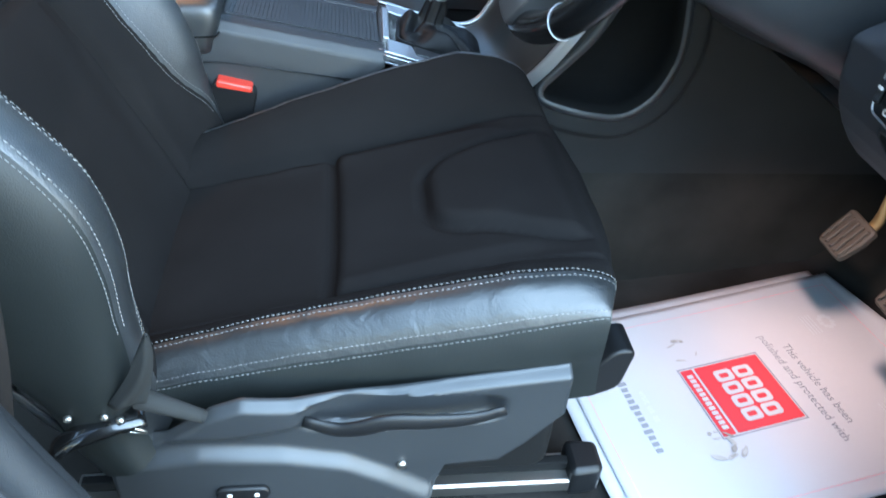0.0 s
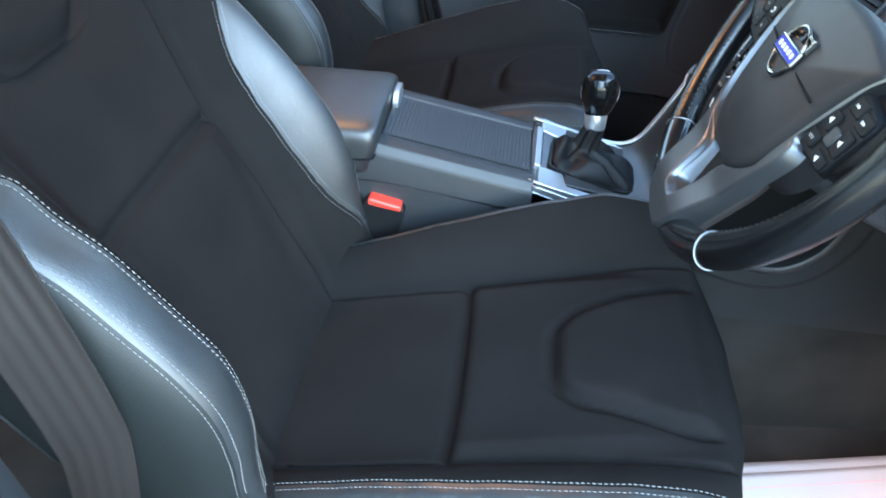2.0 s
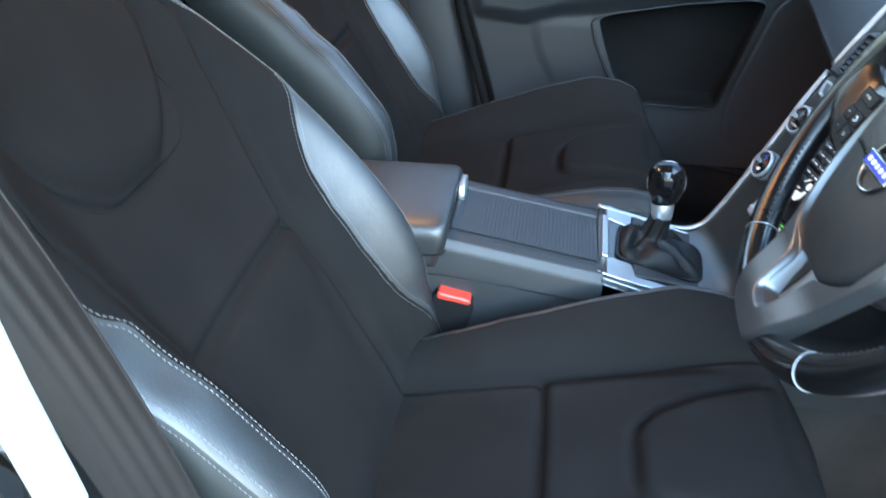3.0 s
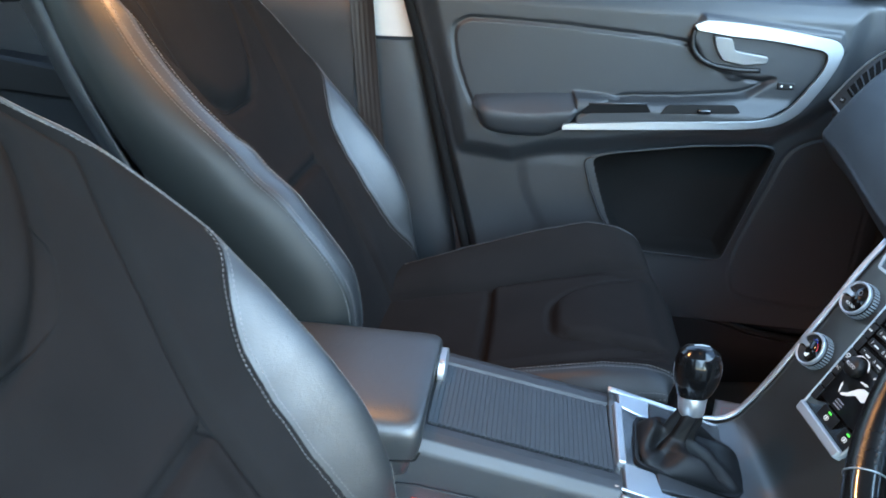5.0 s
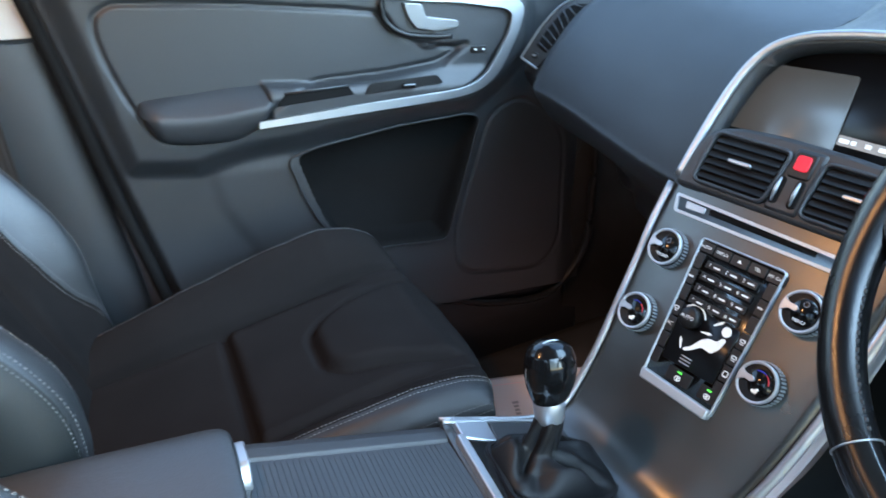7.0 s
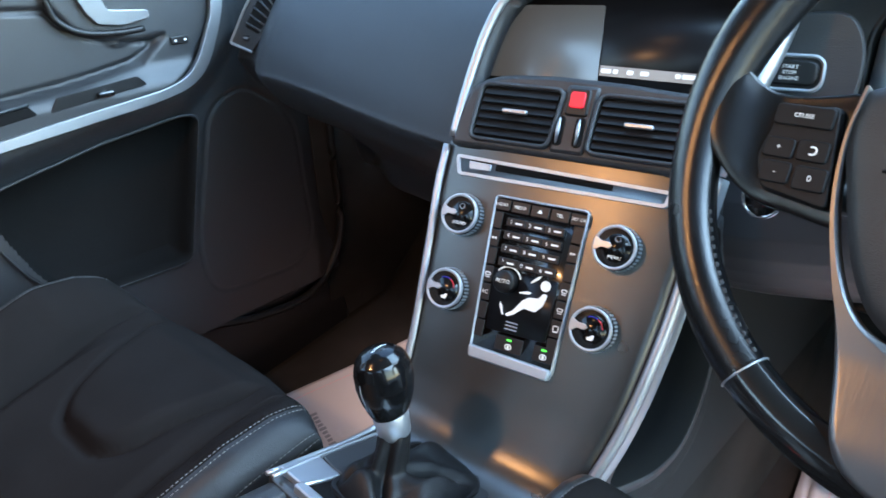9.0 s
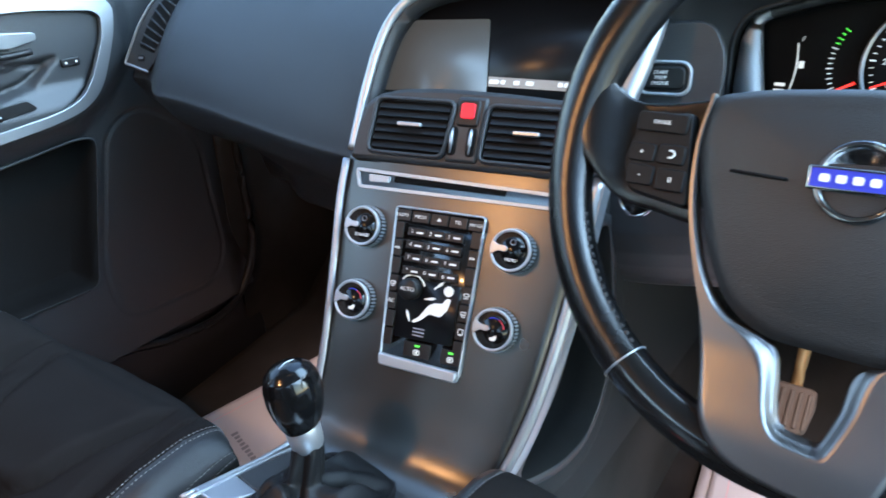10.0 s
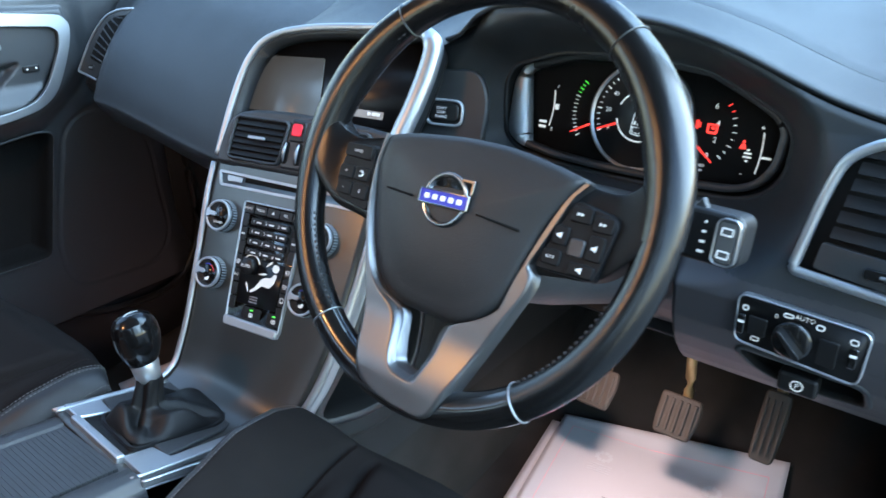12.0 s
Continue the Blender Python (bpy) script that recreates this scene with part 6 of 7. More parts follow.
part("vent_rim", tube([SV @ Vector((a, b, 0.003)) for a, b in fillet([(0.040, -0.0085), (-0.008, 0.002), (0.016, 0.057), (0.036, 0.084), (0.055, 0.102), (0.086, 0.113), (0.122, 0.116)], [0.001, 0.004, 0.03, 0.02, 0.02, 0.03, 0.001], 5)], 0.0024, 8), SILVER, side_vent)
left_, right_ = crom([(0.021, 0.027, 0), (0.036, 0.058, 0), (0.057, 0.088, 0), (0.085, 0.103, 0)], 40), crom([(0.051, 0.018, 0), (0.068, 0.042, 0), (0.084, 0.066, 0), (0.113, 0.105, 0)], 40)
for k in range(8):
    p, q = along(left_, (k + 0.5) / 8), along(right_, (k + 0.5) / 8)
    part("slat", tube([SV @ Vector((p.x, p.y, 0.0036)), SV @ Vector((q.x, q.y, 0.0036))], 0.0016, 6), HARD, side_vent)
part("thumb_wheel", slab(rounded(0.016, 0.010, 0.004, 0.026, 0.011), 0.002, 0.0042, SV), BLACK, side_vent, bevel=0.0015)
part("wheel_mark", slab(rounded(0.009, 0.003, 0.001, 0.026, 0.011), 0.0042, 0.0050, SV), SILVER, side_vent, smooth=False)
demist = thing("demister_vent", pose(0.47, 0.62, 0.80), "small black side window demister slot on the dashboard top", "air vent")
part("vent_slot", slab(fillet([(0.43, 0.64), (0.455, 0.655), (0.50, 0.60), (0.47, 0.585)], 0.006), 0.785, 0.800), MATT_BLACK, demist, bevel=0.002)

# ---- driver side controls on the dashboard ----
DR = basis((0, 0, 0), (0, -1, 0), (0, 0, 1), (-1, 0, 0))


def dr(x, y, z, tilt=0.0, turn=0.0):
    m = DR.copy()
    m.translation = Vector((x, y, z))
    return m @ pose(0, 0, 0, tilt, turn, 0)


F = dr(0.352, -0.164, 0.694, -14, 12)
start = thing("start_button", F, "black start stop engine button in a silver ring", "button")
part("button_plate", slab(fillet([(-0.036, -0.052), (0.050, -0.048), (0.056, 0.02), (0.04, 0.055), (-0.030, 0.050), (-0.040, 0.02)], 0.02), -0.012, 0.000, F), SOFT, start, bevel=0.003)
part("button_ring", band(rounded(0.051, 0.033, 0.011), rounded(0.0445, 0.0265, 0.0085), 0.0, 0.005, F), SATIN_LIGHT, start, bevel=0.0015)
cap_ = part("button_cap", slab(rounded(0.040, 0.022, 0.007), -0.002, 0.0055, F), BLACK, start, bevel=0.002)
for k, t in enumerate(("START", "STOP", "ENGINE")):
    writing(t, 0.0046, F @ Matrix.Translation((-0.003, 0.005 - 0.005 * k, 0.0058)), WHITE_MARK, cap_)

# instrument cluster
CL = dr(0.445, -0.372, 0.694, -16)
cluster = thing("instrument_cluster", CL, "instrument cluster with round speedometer and red warning lamps", "instrument cluster")
part("cluster_face", slab(LENS, -0.014, -0.004, CL), MATT_BLACK, cluster)
INNER_RIM = [(max(p[0], -0.142 - 0.20 * p[1]), p[1]) for p in shrink(LENS, 0.0080)]
bm = band(LENS, INNER_RIM, -0.004, 0.014, CL)
for f in bm.faces:
    f.material_index = 1 if (CL.inverted() @ f.calc_center_median()).x < -0.128 else 0
part("cluster_rim", bm, [HARD, SATIN_LIGHT], cluster, "grey instrument rim with a satin silver end")
DC = CL @ Matrix.Translation((0.005, 0.006, 0))
speedo = part("speed_dial", disc(0.0600, -0.004, 0.004, DC, 48), BLACK, cluster)
part("dial_ring", lathe([(0.0612, -0.002), (0.0617, 0.008), (0.0585, 0.0085), (0.0580, 0.003)], DC, 56), DARK_METAL, cluster)
ring = [DC @ Vector((0.0285 * math.cos(a), 0.0285 * math.sin(a), 0.0048)) for a in np.linspace(radians(-168), radians(158), 48)]
part("inner_ring", tube(ring, 0.0010, 6), LIT_WHITE, cluster)
for k in range(33):
    a = radians(205 - 230 * k / 32)
    big = k % 4 == 0
    m = DC @ Matrix.Translation((0, 0, 0.0042)) @ pose(0, 0, 0, 0, 0, math.degrees(a)) @ Matrix.Translation((0.052, 0, 0))
    part("dial_tick", slab(rounded(0.0055 if big else 0.0035, 0.0012 if big else 0.0008, 0.0002, n=1), 0, 0.0006, m), LIT_WHITE, speedo, smooth=False)
    if big:
        writing(str(20 * (k // 4)), 0.0072, DC @ Matrix.Translation((0.0405 * math.cos(a), 0.0405 * math.sin(a), 0.0045)), LIT_WHITE, speedo)
m = DC @ Matrix.Translation((0, 0, 0.006)) @ pose(0, 0, 0, 0, 0, 203) @ Matrix.Translation((0.042, 0, 0))
part("needle", slab([(-0.012, -0.0014), (0.012, -0.0006), (0.012, 0.0006), (-0.012, 0.0014)], 0, 0.001, m), LIT_RED, cluster, smooth=False)
# open-door diagram: a small car seen from above
car = DC @ Matrix.Translation((0, -0.001, 0.0046)) @ Matrix.Scale(0.92, 4) @ pose(0, 0, 0, 0, 0, -6)
for o, w in ((fillet([(-0.0078, -0.0225), (0.0078, -0.0225), (0.0088, 0.006), (0.0062, 0.0235), (-0.0062, 0.0235), (-0.0088, 0.006)], 0.004), 0.0011), (fillet([(-0.006, 0.010), (0.006, 0.010), (0.0048, 0.0205), (-0.0048, 0.0205)], 0.002), 0.0008),
             (fillet([(-0.0062, -0.0125), (0.0062, -0.0125), (0.0055, -0.020), (-0.0055, -0.020)], 0.002), 0.0008)):
    part("door_diagram", band(o, shrink(o, w), 0, 0.0005, car), LIT_WHITE, cluster, smooth=False)
for x, y in ((-0.0032, 0.0), (0.0032, 0.0), (-0.0045, -0.008), (0.0, -0.008), (0.0045, -0.008)):
    part("diagram_seat", slab(rounded(0.0026, 0.005, 0.001, x, y), 0, 0.0005, car), LIT_WHITE, cluster, smooth=False)
part("diagram_door", slab([(0.0088, 0.006), (0.0165, 0.0005), (0.0158, -0.0008), (0.0088, 0.0035)], 0, 0.0005, car), LIT_WHITE, cluster, smooth=False)
# eco and rev counters
for sx, cx in ((-1, -0.079), (1, 0.086)):
    for k in range(15 if sx < 0 else 9):
        a = radians(146 + 68 * k / 14) if sx < 0 else radians(-40 + 80 * k / 8)
        r = 0.056 if sx < 0 else 0.044
        ox = cx + (0.052 if sx < 0 else -0.020)
        mm = LIT_GREEN if (sx < 0 and k < 4) else (LIT_RED if (sx > 0 and k > 6) else LIT_WHITE)
        m = CL @ Matrix.Translation((ox, 0.005, -0.0036)) @ pose(0, 0, 0, 0, 0, math.degrees(a)) @ Matrix.Translation((r, 0, 0))
        part("gauge_tick", slab(rounded(0.0055 if k % 2 == 0 else 0.0036, 0.0009, 0.0002, n=1), 0, 0.0006, m), mm, cluster, smooth=False)
    m = CL @ Matrix.Translation((cx + (0.008 if sx < 0 else -0.004), -0.018 + (0 if sx < 0 else -0.004), -0.0028)) @ pose(0, 0, 0, 0, 0, 208 if sx < 0 else -38)
    part("needle", slab([(-0.014, -0.0013), (0.014, -0.0006), (0.014, 0.0006), (-0.014, 0.0013)], 0, 0.001, m), LIT_RED, cluster, smooth=False)
for k, t in enumerate(("0", "2", "4", "6")):
    writing(t, 0.0085, CL @ Matrix.Translation((0.086 + 0.006 * math.sin(math.pi * k / 3), -0.024 + 0.018 * k, -0.0030)), LIT_WHITE, cluster)
writing("x1000\nr/min", 0.005, CL @ Matrix.Translation((0.080, -0.038, -0.0030)), LIT_WHITE, cluster)
part("fuel_scale", tube([CL @ Vector((-0.116 + 0.004 * math.cos(t), 0.020 * t, -0.003)) for t in np.linspace(-1.1, 1.1, 10)], 0.0008, 6), LIT_WHITE, cluster)
writing("F", 0.006, CL @ Matrix.Translation((-0.110, 0.026, -0.003)), LIT_WHITE, cluster)
writing("E", 0.006, CL @ Matrix.Translation((-0.110, -0.026, -0.003)), LIT_WHITE, cluster)
for y in (-0.018, -0.024):
    part("fuel_bar", slab(rounded(0.010, 0.0032, 0.0008, -0.124, y), -0.004, -0.0030, CL), LIT_WHITE, cluster, smooth=False)
part("fuel_mark", slab(rounded(0.005, 0.007, 0.0012, -0.108, 0.002), -0.004, -0.0030, CL), LIT_WHITE, cluster, smooth=False)
def warning_lamp(x, y, shapes, mm):
    """A small lit pictogram of flat pieces."""
    for k, o in enumerate(shapes):
        part("warning_lamp", slab([(x + a, y + b) for a, b in o], -0.004, -0.0028, CL), mm, cluster, smooth=False)


def ring_of(r, cx=0.0, cy=0.0, n=12):
    return [(cx + r * math.cos(a), cy + r * math.sin(a)) for a in np.linspace(0, 2 * math.pi, n, endpoint=False)]


warning_lamp(0.086, 0.006, [rounded(0.0024, 0.010, 0.001, -0.0048, 0), rounded(0.0024, 0.010, 0.001, 0.0048, 0), rounded(0.0075, 0.0020, 0.0008, 0, 0.004), rounded(0.0100, 0.0026, 0.001, 0, -0.0048), ring_of(0.0019, 0.0006, 0.0004)], LIT_RED)
warning_lamp(0.070, 0.008, [rounded(0.0030, 0.010, 0.001, -0.0012, 0), rounded(0.0016, 0.0060, 0.0007, 0.0020, 0)], LIT_RED)
warning_lamp(0.122, -0.006, [[(-0.0036, -0.0042), (0.0036, -0.0042), (0.0026, 0.0004), (0.0006, 0.0018), (-0.0018, 0.0006)], ring_of(0.0016, 0.0002, 0.0036)], LIT_RED)
warning_lamp(0.066, -0.046, [rounded(0.0030, 0.008, 0.001, -0.0034, 0), rounded(0.0030, 0.008, 0.001, 0.0034, 0), rounded(0.0016, 0.0060, 0.0006, 0, 0)], LIT_AMBER)
for k, (w, y) in enumerate(((0.008, -0.014), (0.009, -0.0180), (0.003, -0.0105), (0.003, -0.0220))):
    part("shift_mark", slab(rounded(w, 0.0020, 0.0006, 0.1285, y), -0.004, -0.0030, CL), LIT_WHITE, cluster, smooth=False)
part("gear_scale", tube([CL @ Vector((0.139 + 0.003 * math.cos(t), -0.012 + 0.020 * t, -0.003)) for t in np.linspace(-1.1, 1.1, 10)], 0.0008, 6), LIT_WHITE, cluster)
part("gear_bar", slab(rounded(0.010, 0.0025, 0.0006, 0.148, -0.016), -0.004, -0.003, CL), LIT_WHITE, cluster, smooth=False)
writing("+", 0.009, CL @ Matrix.Translation((0.138, 0.014, -0.003)), LIT_WHITE, cluster)
writing("-", 0.009, CL @ Matrix.Translation((0.126, -0.036, -0.003)), LIT_WHITE, cluster)
writing("mph", 0.004, CL @ Matrix.Translation((0.010, -0.052, 0.0046)), LIT_WHITE, cluster)

# vent by the driver door
F = dr(0.318, -0.655, 0.684, -10, -6)
dvent = thing("air_vent", F, "black slatted air vent with silver rim by the driver door", "air vent")
VO = fillet([(-0.062, -0.062), (-0.051, 0.010), (-0.042, 0.044), (-0.014, 0.063), (0.070, 0.063), (0.070, -0.066)], [0.006, 0.03, 0.012, 0.012, 0.01, 0.01])
part("vent_box", slab(VO, -0.02, 0.001, F), MATT_BLACK, dvent)
part("vent_rim", tube([F @ Vector((p[0], p[1], 0.004)) for p in VO], 0.0050, 8, closed=True), SILVER, dvent)
part("vent_sill", slab(fillet([(-0.046, -0.055), (-0.043, -0.030), (0.068, -0.034), (0.068, -0.062)], 0.004), 0.001, 0.006, F), SOFT, dvent, bevel=0.001)
for k in range(6):
    m = F @ Matrix.Translation((0.014, -0.020 + 0.0145 * k, 0.004)) @ pose(0, 0, 0, -28)
    part("slat", slab(rounded(0.104 - 0.004 * k, 0.011, 0.0006, n=1), -0.0007, 0.0007, m), BLACK, dvent, smooth=False)
part("thumb_tab", slab(rounded(0.040, 0.006, 0.0022, 0.030, 0.016), 0.006, 0.013, F), SILVER, dvent, bevel=0.001)
part("thumb_wheel", slab(rounded(0.034, 0.010, 0.003, 0.012, -0.046), 0.006, 0.010, F), PIANO, dvent, bevel=0.001)
part("wheel_mark", slab(rounded(0.016, 0.003, 0.001, 0.016, -0.046), 0.010, 0.0108, F), SILVER, dvent)

# headlight switch panel
F = dr(0.300, -0.611, 0.565, -3, -2)
lights = thing("headlight_panel", F, "black headlight switch panel in a thin silver frame", "switch panel")
LO = fillet([(-0.058, 0.028), (0.058, 0.025), (0.056, -0.029), (-0.056, -0.022)], 0.010)
part("panel_frame", band(LO, shrink(LO, 0.002), -0.004, 0.0045, F), SILVER, lights, bevel=0.001)
part("panel_face", slab(shrink(LO, 0.0019), -0.004, 0.0032, F), BLACK, lights)
part("rotary_switch", lathe([(0.0185, 0.003), (0.0175, 0.008), (0.016, 0.009)], F @ Matrix.Translation((-0.004, -0.003, 0)), 32), PIANO, lights)
part("switch_bar", slab(fillet([(-0.017, 0.004), (-0.013, 0.0062), (0.017, -0.002), (0.016, -0.007), (0.011, -0.0075)], 0.003), 0.009, 0.020, F @ Matrix.Translation((-0.004, -0.003, 0)) @ pose(0, 0, 0, 0, 0, -28), 0.0012), BLACK, lights, bevel=0.002)
for x, y, w, h in ((-0.036, -0.001, 0.017, 0.019), (0.026, -0.006, 0.017, 0.026)):
    part("switch_key", slab(rounded(w, h, 0.002, x, y), 0.003, 0.0055, F), BLACK, lights, bevel=0.001)
for x in (-0.050, 0.047):
    part("thumb_wheel", slab(rounded(0.007, 0.020, 0.002, x, -0.002), 0.003, 0.0075, F), PIANO, lights, bevel=0.001)
    part("wheel_mark", slab(rounded(0.006, 0.0024, 0.0006, x, 0.001), 0.0075, 0.0082, F), WHITE_MARK, lights, smooth=False)
writing("AUTO", 0.0062, F @ Matrix.Translation((0.003, 0.0195, 0.0035)), WHITE_MARK, lights)
writing("0", 0.0068, F @ Matrix.Translation((-0.021, 0.0145, 0.0035)), WHITE_MARK, lights)
for x, y, w, h in ((-0.011, 0.0185, 0.009, 0.0045), (0.0165, 0.016, 0.0075, 0.006), (-0.049, 0.014, 0.006, 0.006), (-0.036, -0.0145, 0.008, 0.005), (0.026, 0.000, 0.005, 0.006), (0.025, -0.013, 0.011, 0.004), (0.045, 0.012, 0.0075, 0.006)):
    o = rounded(w, h, min(w, h) * 0.45, x, y)
    part("panel_mark", band(o, shrink(o, 0.0011), 0.003, 0.0037, F), WHITE_MARK, lights, smooth=False)
F = dr(0.316, -0.616, 0.506, 4, 0)
brake = thing("parking_brake_switch", F, "black electric parking brake switch in the dashboard bin", "switch")
part("switch_key", slab(rounded(0.036, 0.022, 0.004), -0.012, 0.004, F), BLACK, brake, bevel=0.003)
part("mark_ring", band([(0.006 * math.cos(a), 0.006 * math.sin(a)) for a in np.linspace(0, 6.283, 24, endpoint=False)], [(0.0049 * math.cos(a), 0.0049 * math.sin(a)) for a in np.linspace(0, 6.283, 24, endpoint=False)], 0.004, 0.0048, F), WHITE_MARK, brake, smooth=False)
writing("P", 0.008, F @ Matrix.Translation((0, 0, 0.0049)), WHITE_MARK, brake)

# tunnel side beside the driver's feet
tunnel = thing("tunnel_side_panel", pose(0.4, -0.12, 0.0), "grey tunnel side panel with a dark storage opening", "side panel")
txs, tzs = np.linspace(-0.08, 0.98, 260), np.linspace(-0.01, 0.60, 170)
TX, TZ = np.meshgrid(txs, tzs, indexing="ij")
HOLE = fillet([(0.135, 0.338), (0.20, 0.325), (0.265, 0.318), (0.305, 0.350), (0.325, 0.41), (0.315, 0.49), (0.30, 0.56), (0.268, 0.56), (0.205, 0.43)], 0.025, 4)
hd = sdist(HOLE, TX, TZ)
TY = -0.105 - 0.020 * nstep(0.10, 0.22, TX) - 0.012 * nstep(0.40, 0.0, TZ) - 0.010 * nstep(0.045, 0.035, hd)
TY = TY - 0.002 * nstep(0.232, 0.202, TZ)
hm = 0.5 * (hd[:-1, :-1] + hd[1:, 1:])
zm = 0.5 * (TZ[:-1, :-1] + TZ[1:, 1:])
slotm = np.where(zm < 0.216, 1, 0)
part("side_skin", relief(np.stack([TX, TY, np.minimum(TZ, np.interp(TX, [0.10, 0.13, 0.175, 0.20, 0.223, 0.26, 0.32], [0.322, 0.345, 0.425, 0.465, 0.512, 0.56, 0.60]))], -1).tolist(), slotm, hm < 0.003), [FELT, CARPET], tunnel)


def side_y(x, z):
    return -0.105 - 0.020 * ease(0.10, 0.22, x) - 0.012 * (1 - ease(0.0, 0.40, z)) - 0.010


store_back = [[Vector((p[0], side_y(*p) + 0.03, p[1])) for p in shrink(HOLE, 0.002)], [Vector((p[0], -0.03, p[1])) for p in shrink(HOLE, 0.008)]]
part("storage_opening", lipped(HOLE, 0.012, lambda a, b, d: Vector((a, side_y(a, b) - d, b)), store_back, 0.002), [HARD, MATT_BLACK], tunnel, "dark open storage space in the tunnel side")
ptunnel = thing("tunnel_side_panel", pose(0.4, 0.12, 0.0), "dark tunnel side panel in the passenger footwell", "side panel")
part("side_skin", sheet(lambda u, v: Vector((-0.08 + 1.06 * u, 0.108 - 0.004 * v, -0.01 + min(0.60, 0.325 + 0.3 * ease(0.16, 0.3, u)) * v)), 40, 30), HARD, ptunnel)

# ---- steering wheel ----
W_N = Vector((-0.8871, 0.0270, 0.4607)).normalized()
W_X = Vector((0, -1, 0))
W_X = (W_X - W_N * W_X.dot(W_N)).normalized()
W_U = W_N.cross(W_X).normalized()
W_C = Vector((0.1177, -0.3654, 0.7050))
WH = basis(W_C, W_X, W_U, W_N)
TW = WH.copy()
wheel_t = thing("steering_wheel", WH, "black leather steering wheel with silver spokes and airbag pad", "steering wheel")
R0 = 0.1790


def rim_pt(u, v):
    a, b = 2 * math.pi * u, 2 * math.pi * v
    # thicker at the upper grips
    t = 0.0146 + 0.0034 * (math.exp(-((a - 0.45) / 0.40) ** 2) + math.exp(-((a - 2.69) / 0.40) ** 2))
    r = R0 + t * 1.06 * math.cos(b)
    return TW @ Vector((r * math.cos(a), r * math.sin(a), t * 0.98 * math.sin(b)))


def rim_slot(u, v):
    a = 360 * u
    return 1 if 232.8 < a < 307 else 0


bm = sheet(rim_pt, 180, 28, rim_slot, closed=True)
bmesh.ops.remove_doubles(bm, verts=bm.verts, dist=1e-5)
part("rim", bm, [WHEEL_LEATHER, PIANO], wheel_t, "worn black leather rim, gloss black at the bottom")
for deg in (51, 127, 232.8, 307):
    a = radians(deg)
    t = 0.0151 + 0.0034 * (math.exp(-((a - 0.45) / 0.40) ** 2) + math.exp(-((a - 2.69) / 0.40) ** 2))
    ring = [TW @ Vector(((R0 + t * 1.06 * math.cos(b)) * math.cos(a), (R0 + t * 1.06 * math.cos(b)) * math.sin(a), t * 0.98 * math.sin(b))) for b in np.linspace(0, 2 * math.pi, 24, endpoint=False)]
    part("rim_seam", tube(ring, 0.0007, 6, closed=True), SILVER if deg > 200 else LEATHER, wheel_t)
for a0, a1 in ((129, 162), (198, 231), (-51, -18), (18, 49)):
    path = []
    for a in np.linspace(radians(a0), radians(a1), 40):
        b = radians(155)
        t = 0.0156
        p = TW @ Vector(((R0 + t * math.cos(b)) * math.cos(a), (R0 + t * math.cos(b)) * math.sin(a), t * math.sin(b)))
        n = (TW.to_3x3() @ Vector((math.cos(b) * math.cos(a), math.cos(b) * math.sin(a), math.sin(b)))).normalized()
        path.append((p, n))
    part("rim_stitching", stitches(path, 0.0035, 0.0022, 0.0010), SOFT, wheel_t)

PADO = fillet([(-0.0895, 0.0355), (-0.061, 0.042), (0.0, 0.0475), (0.044, 0.0465), (0.0765, 0.042), (0.114, 0.0335), (0.106, 0.018), (0.0897, -0.010), (0.080, -0.050), (0.069, -0.081), (0.051, -0.0997), (0.033, -0.1048), (-0.031, -0.104), (-0.056, -0.0885), (-0.0725, -0.059), (-0.0876, -0.012), (-0.0938, 0.0124)],
              [0.008, 0.02, 0.02, 0.02, 0.02, 0.006, 0.02, 0.02, 0.02, 0.02, 0.015, 0.012, 0.015, 0.02, 0.03, 0.02, 0.01], 4)


def dome(outline, z_edge, z_mid, rings=10, m=None, power=2.4):
    """A cushion-shaped cover over an outline."""
    c = Vector((sum(p[0] for p in outline) / len(outline), sum(p[1] for p in outline) / len(outline)))
    rr = []
    rr.append([(m @ Vector((p[0], p[1], z_edge - 0.020))) for p in outline])
    for k in range(rings + 1):
        s = 1 - (k / rings) ** 1.0 * 0.985
        z = z_edge + (z_mid - z_edge) * (1 - s ** power)
        if k == 1:
            z += 0.0015
        rr.append([m @ Vector((c.x + (p[0] - c.x) * s, c.y + (p[1] - c.y) * s, z)) for p in outline])
    return loft(rr)


part("airbag_pad", dome(PADO, 0.006, 0.0205, 12, TW), PAD, wheel_t, "matt grey-brown airbag cover")
for x0, x1, y0, y1 in ((-0.067, -0.034, -0.0105, -0.0117), (0.035, 0.074, -0.013, -0.0165)):
    pts = [TW @ Vector((x0 + (x1 - x0) * t, y0 + (y1 - y0) * t, 0.0208 - 0.012 * (abs(x0 + (x1 - x0) * t) / 0.1) ** 2)) for t in np.linspace(0, 1, 6)]
    part("pad_crease", tube(pts, 0.0011, 6), MATT_BLACK, wheel_t)
# hub behind the pad
part("hub", slab(shrink(PADO, 0.006), -0.045, 0.0, TW, 0.0), BLACK, wheel_t, bevel=0.004)
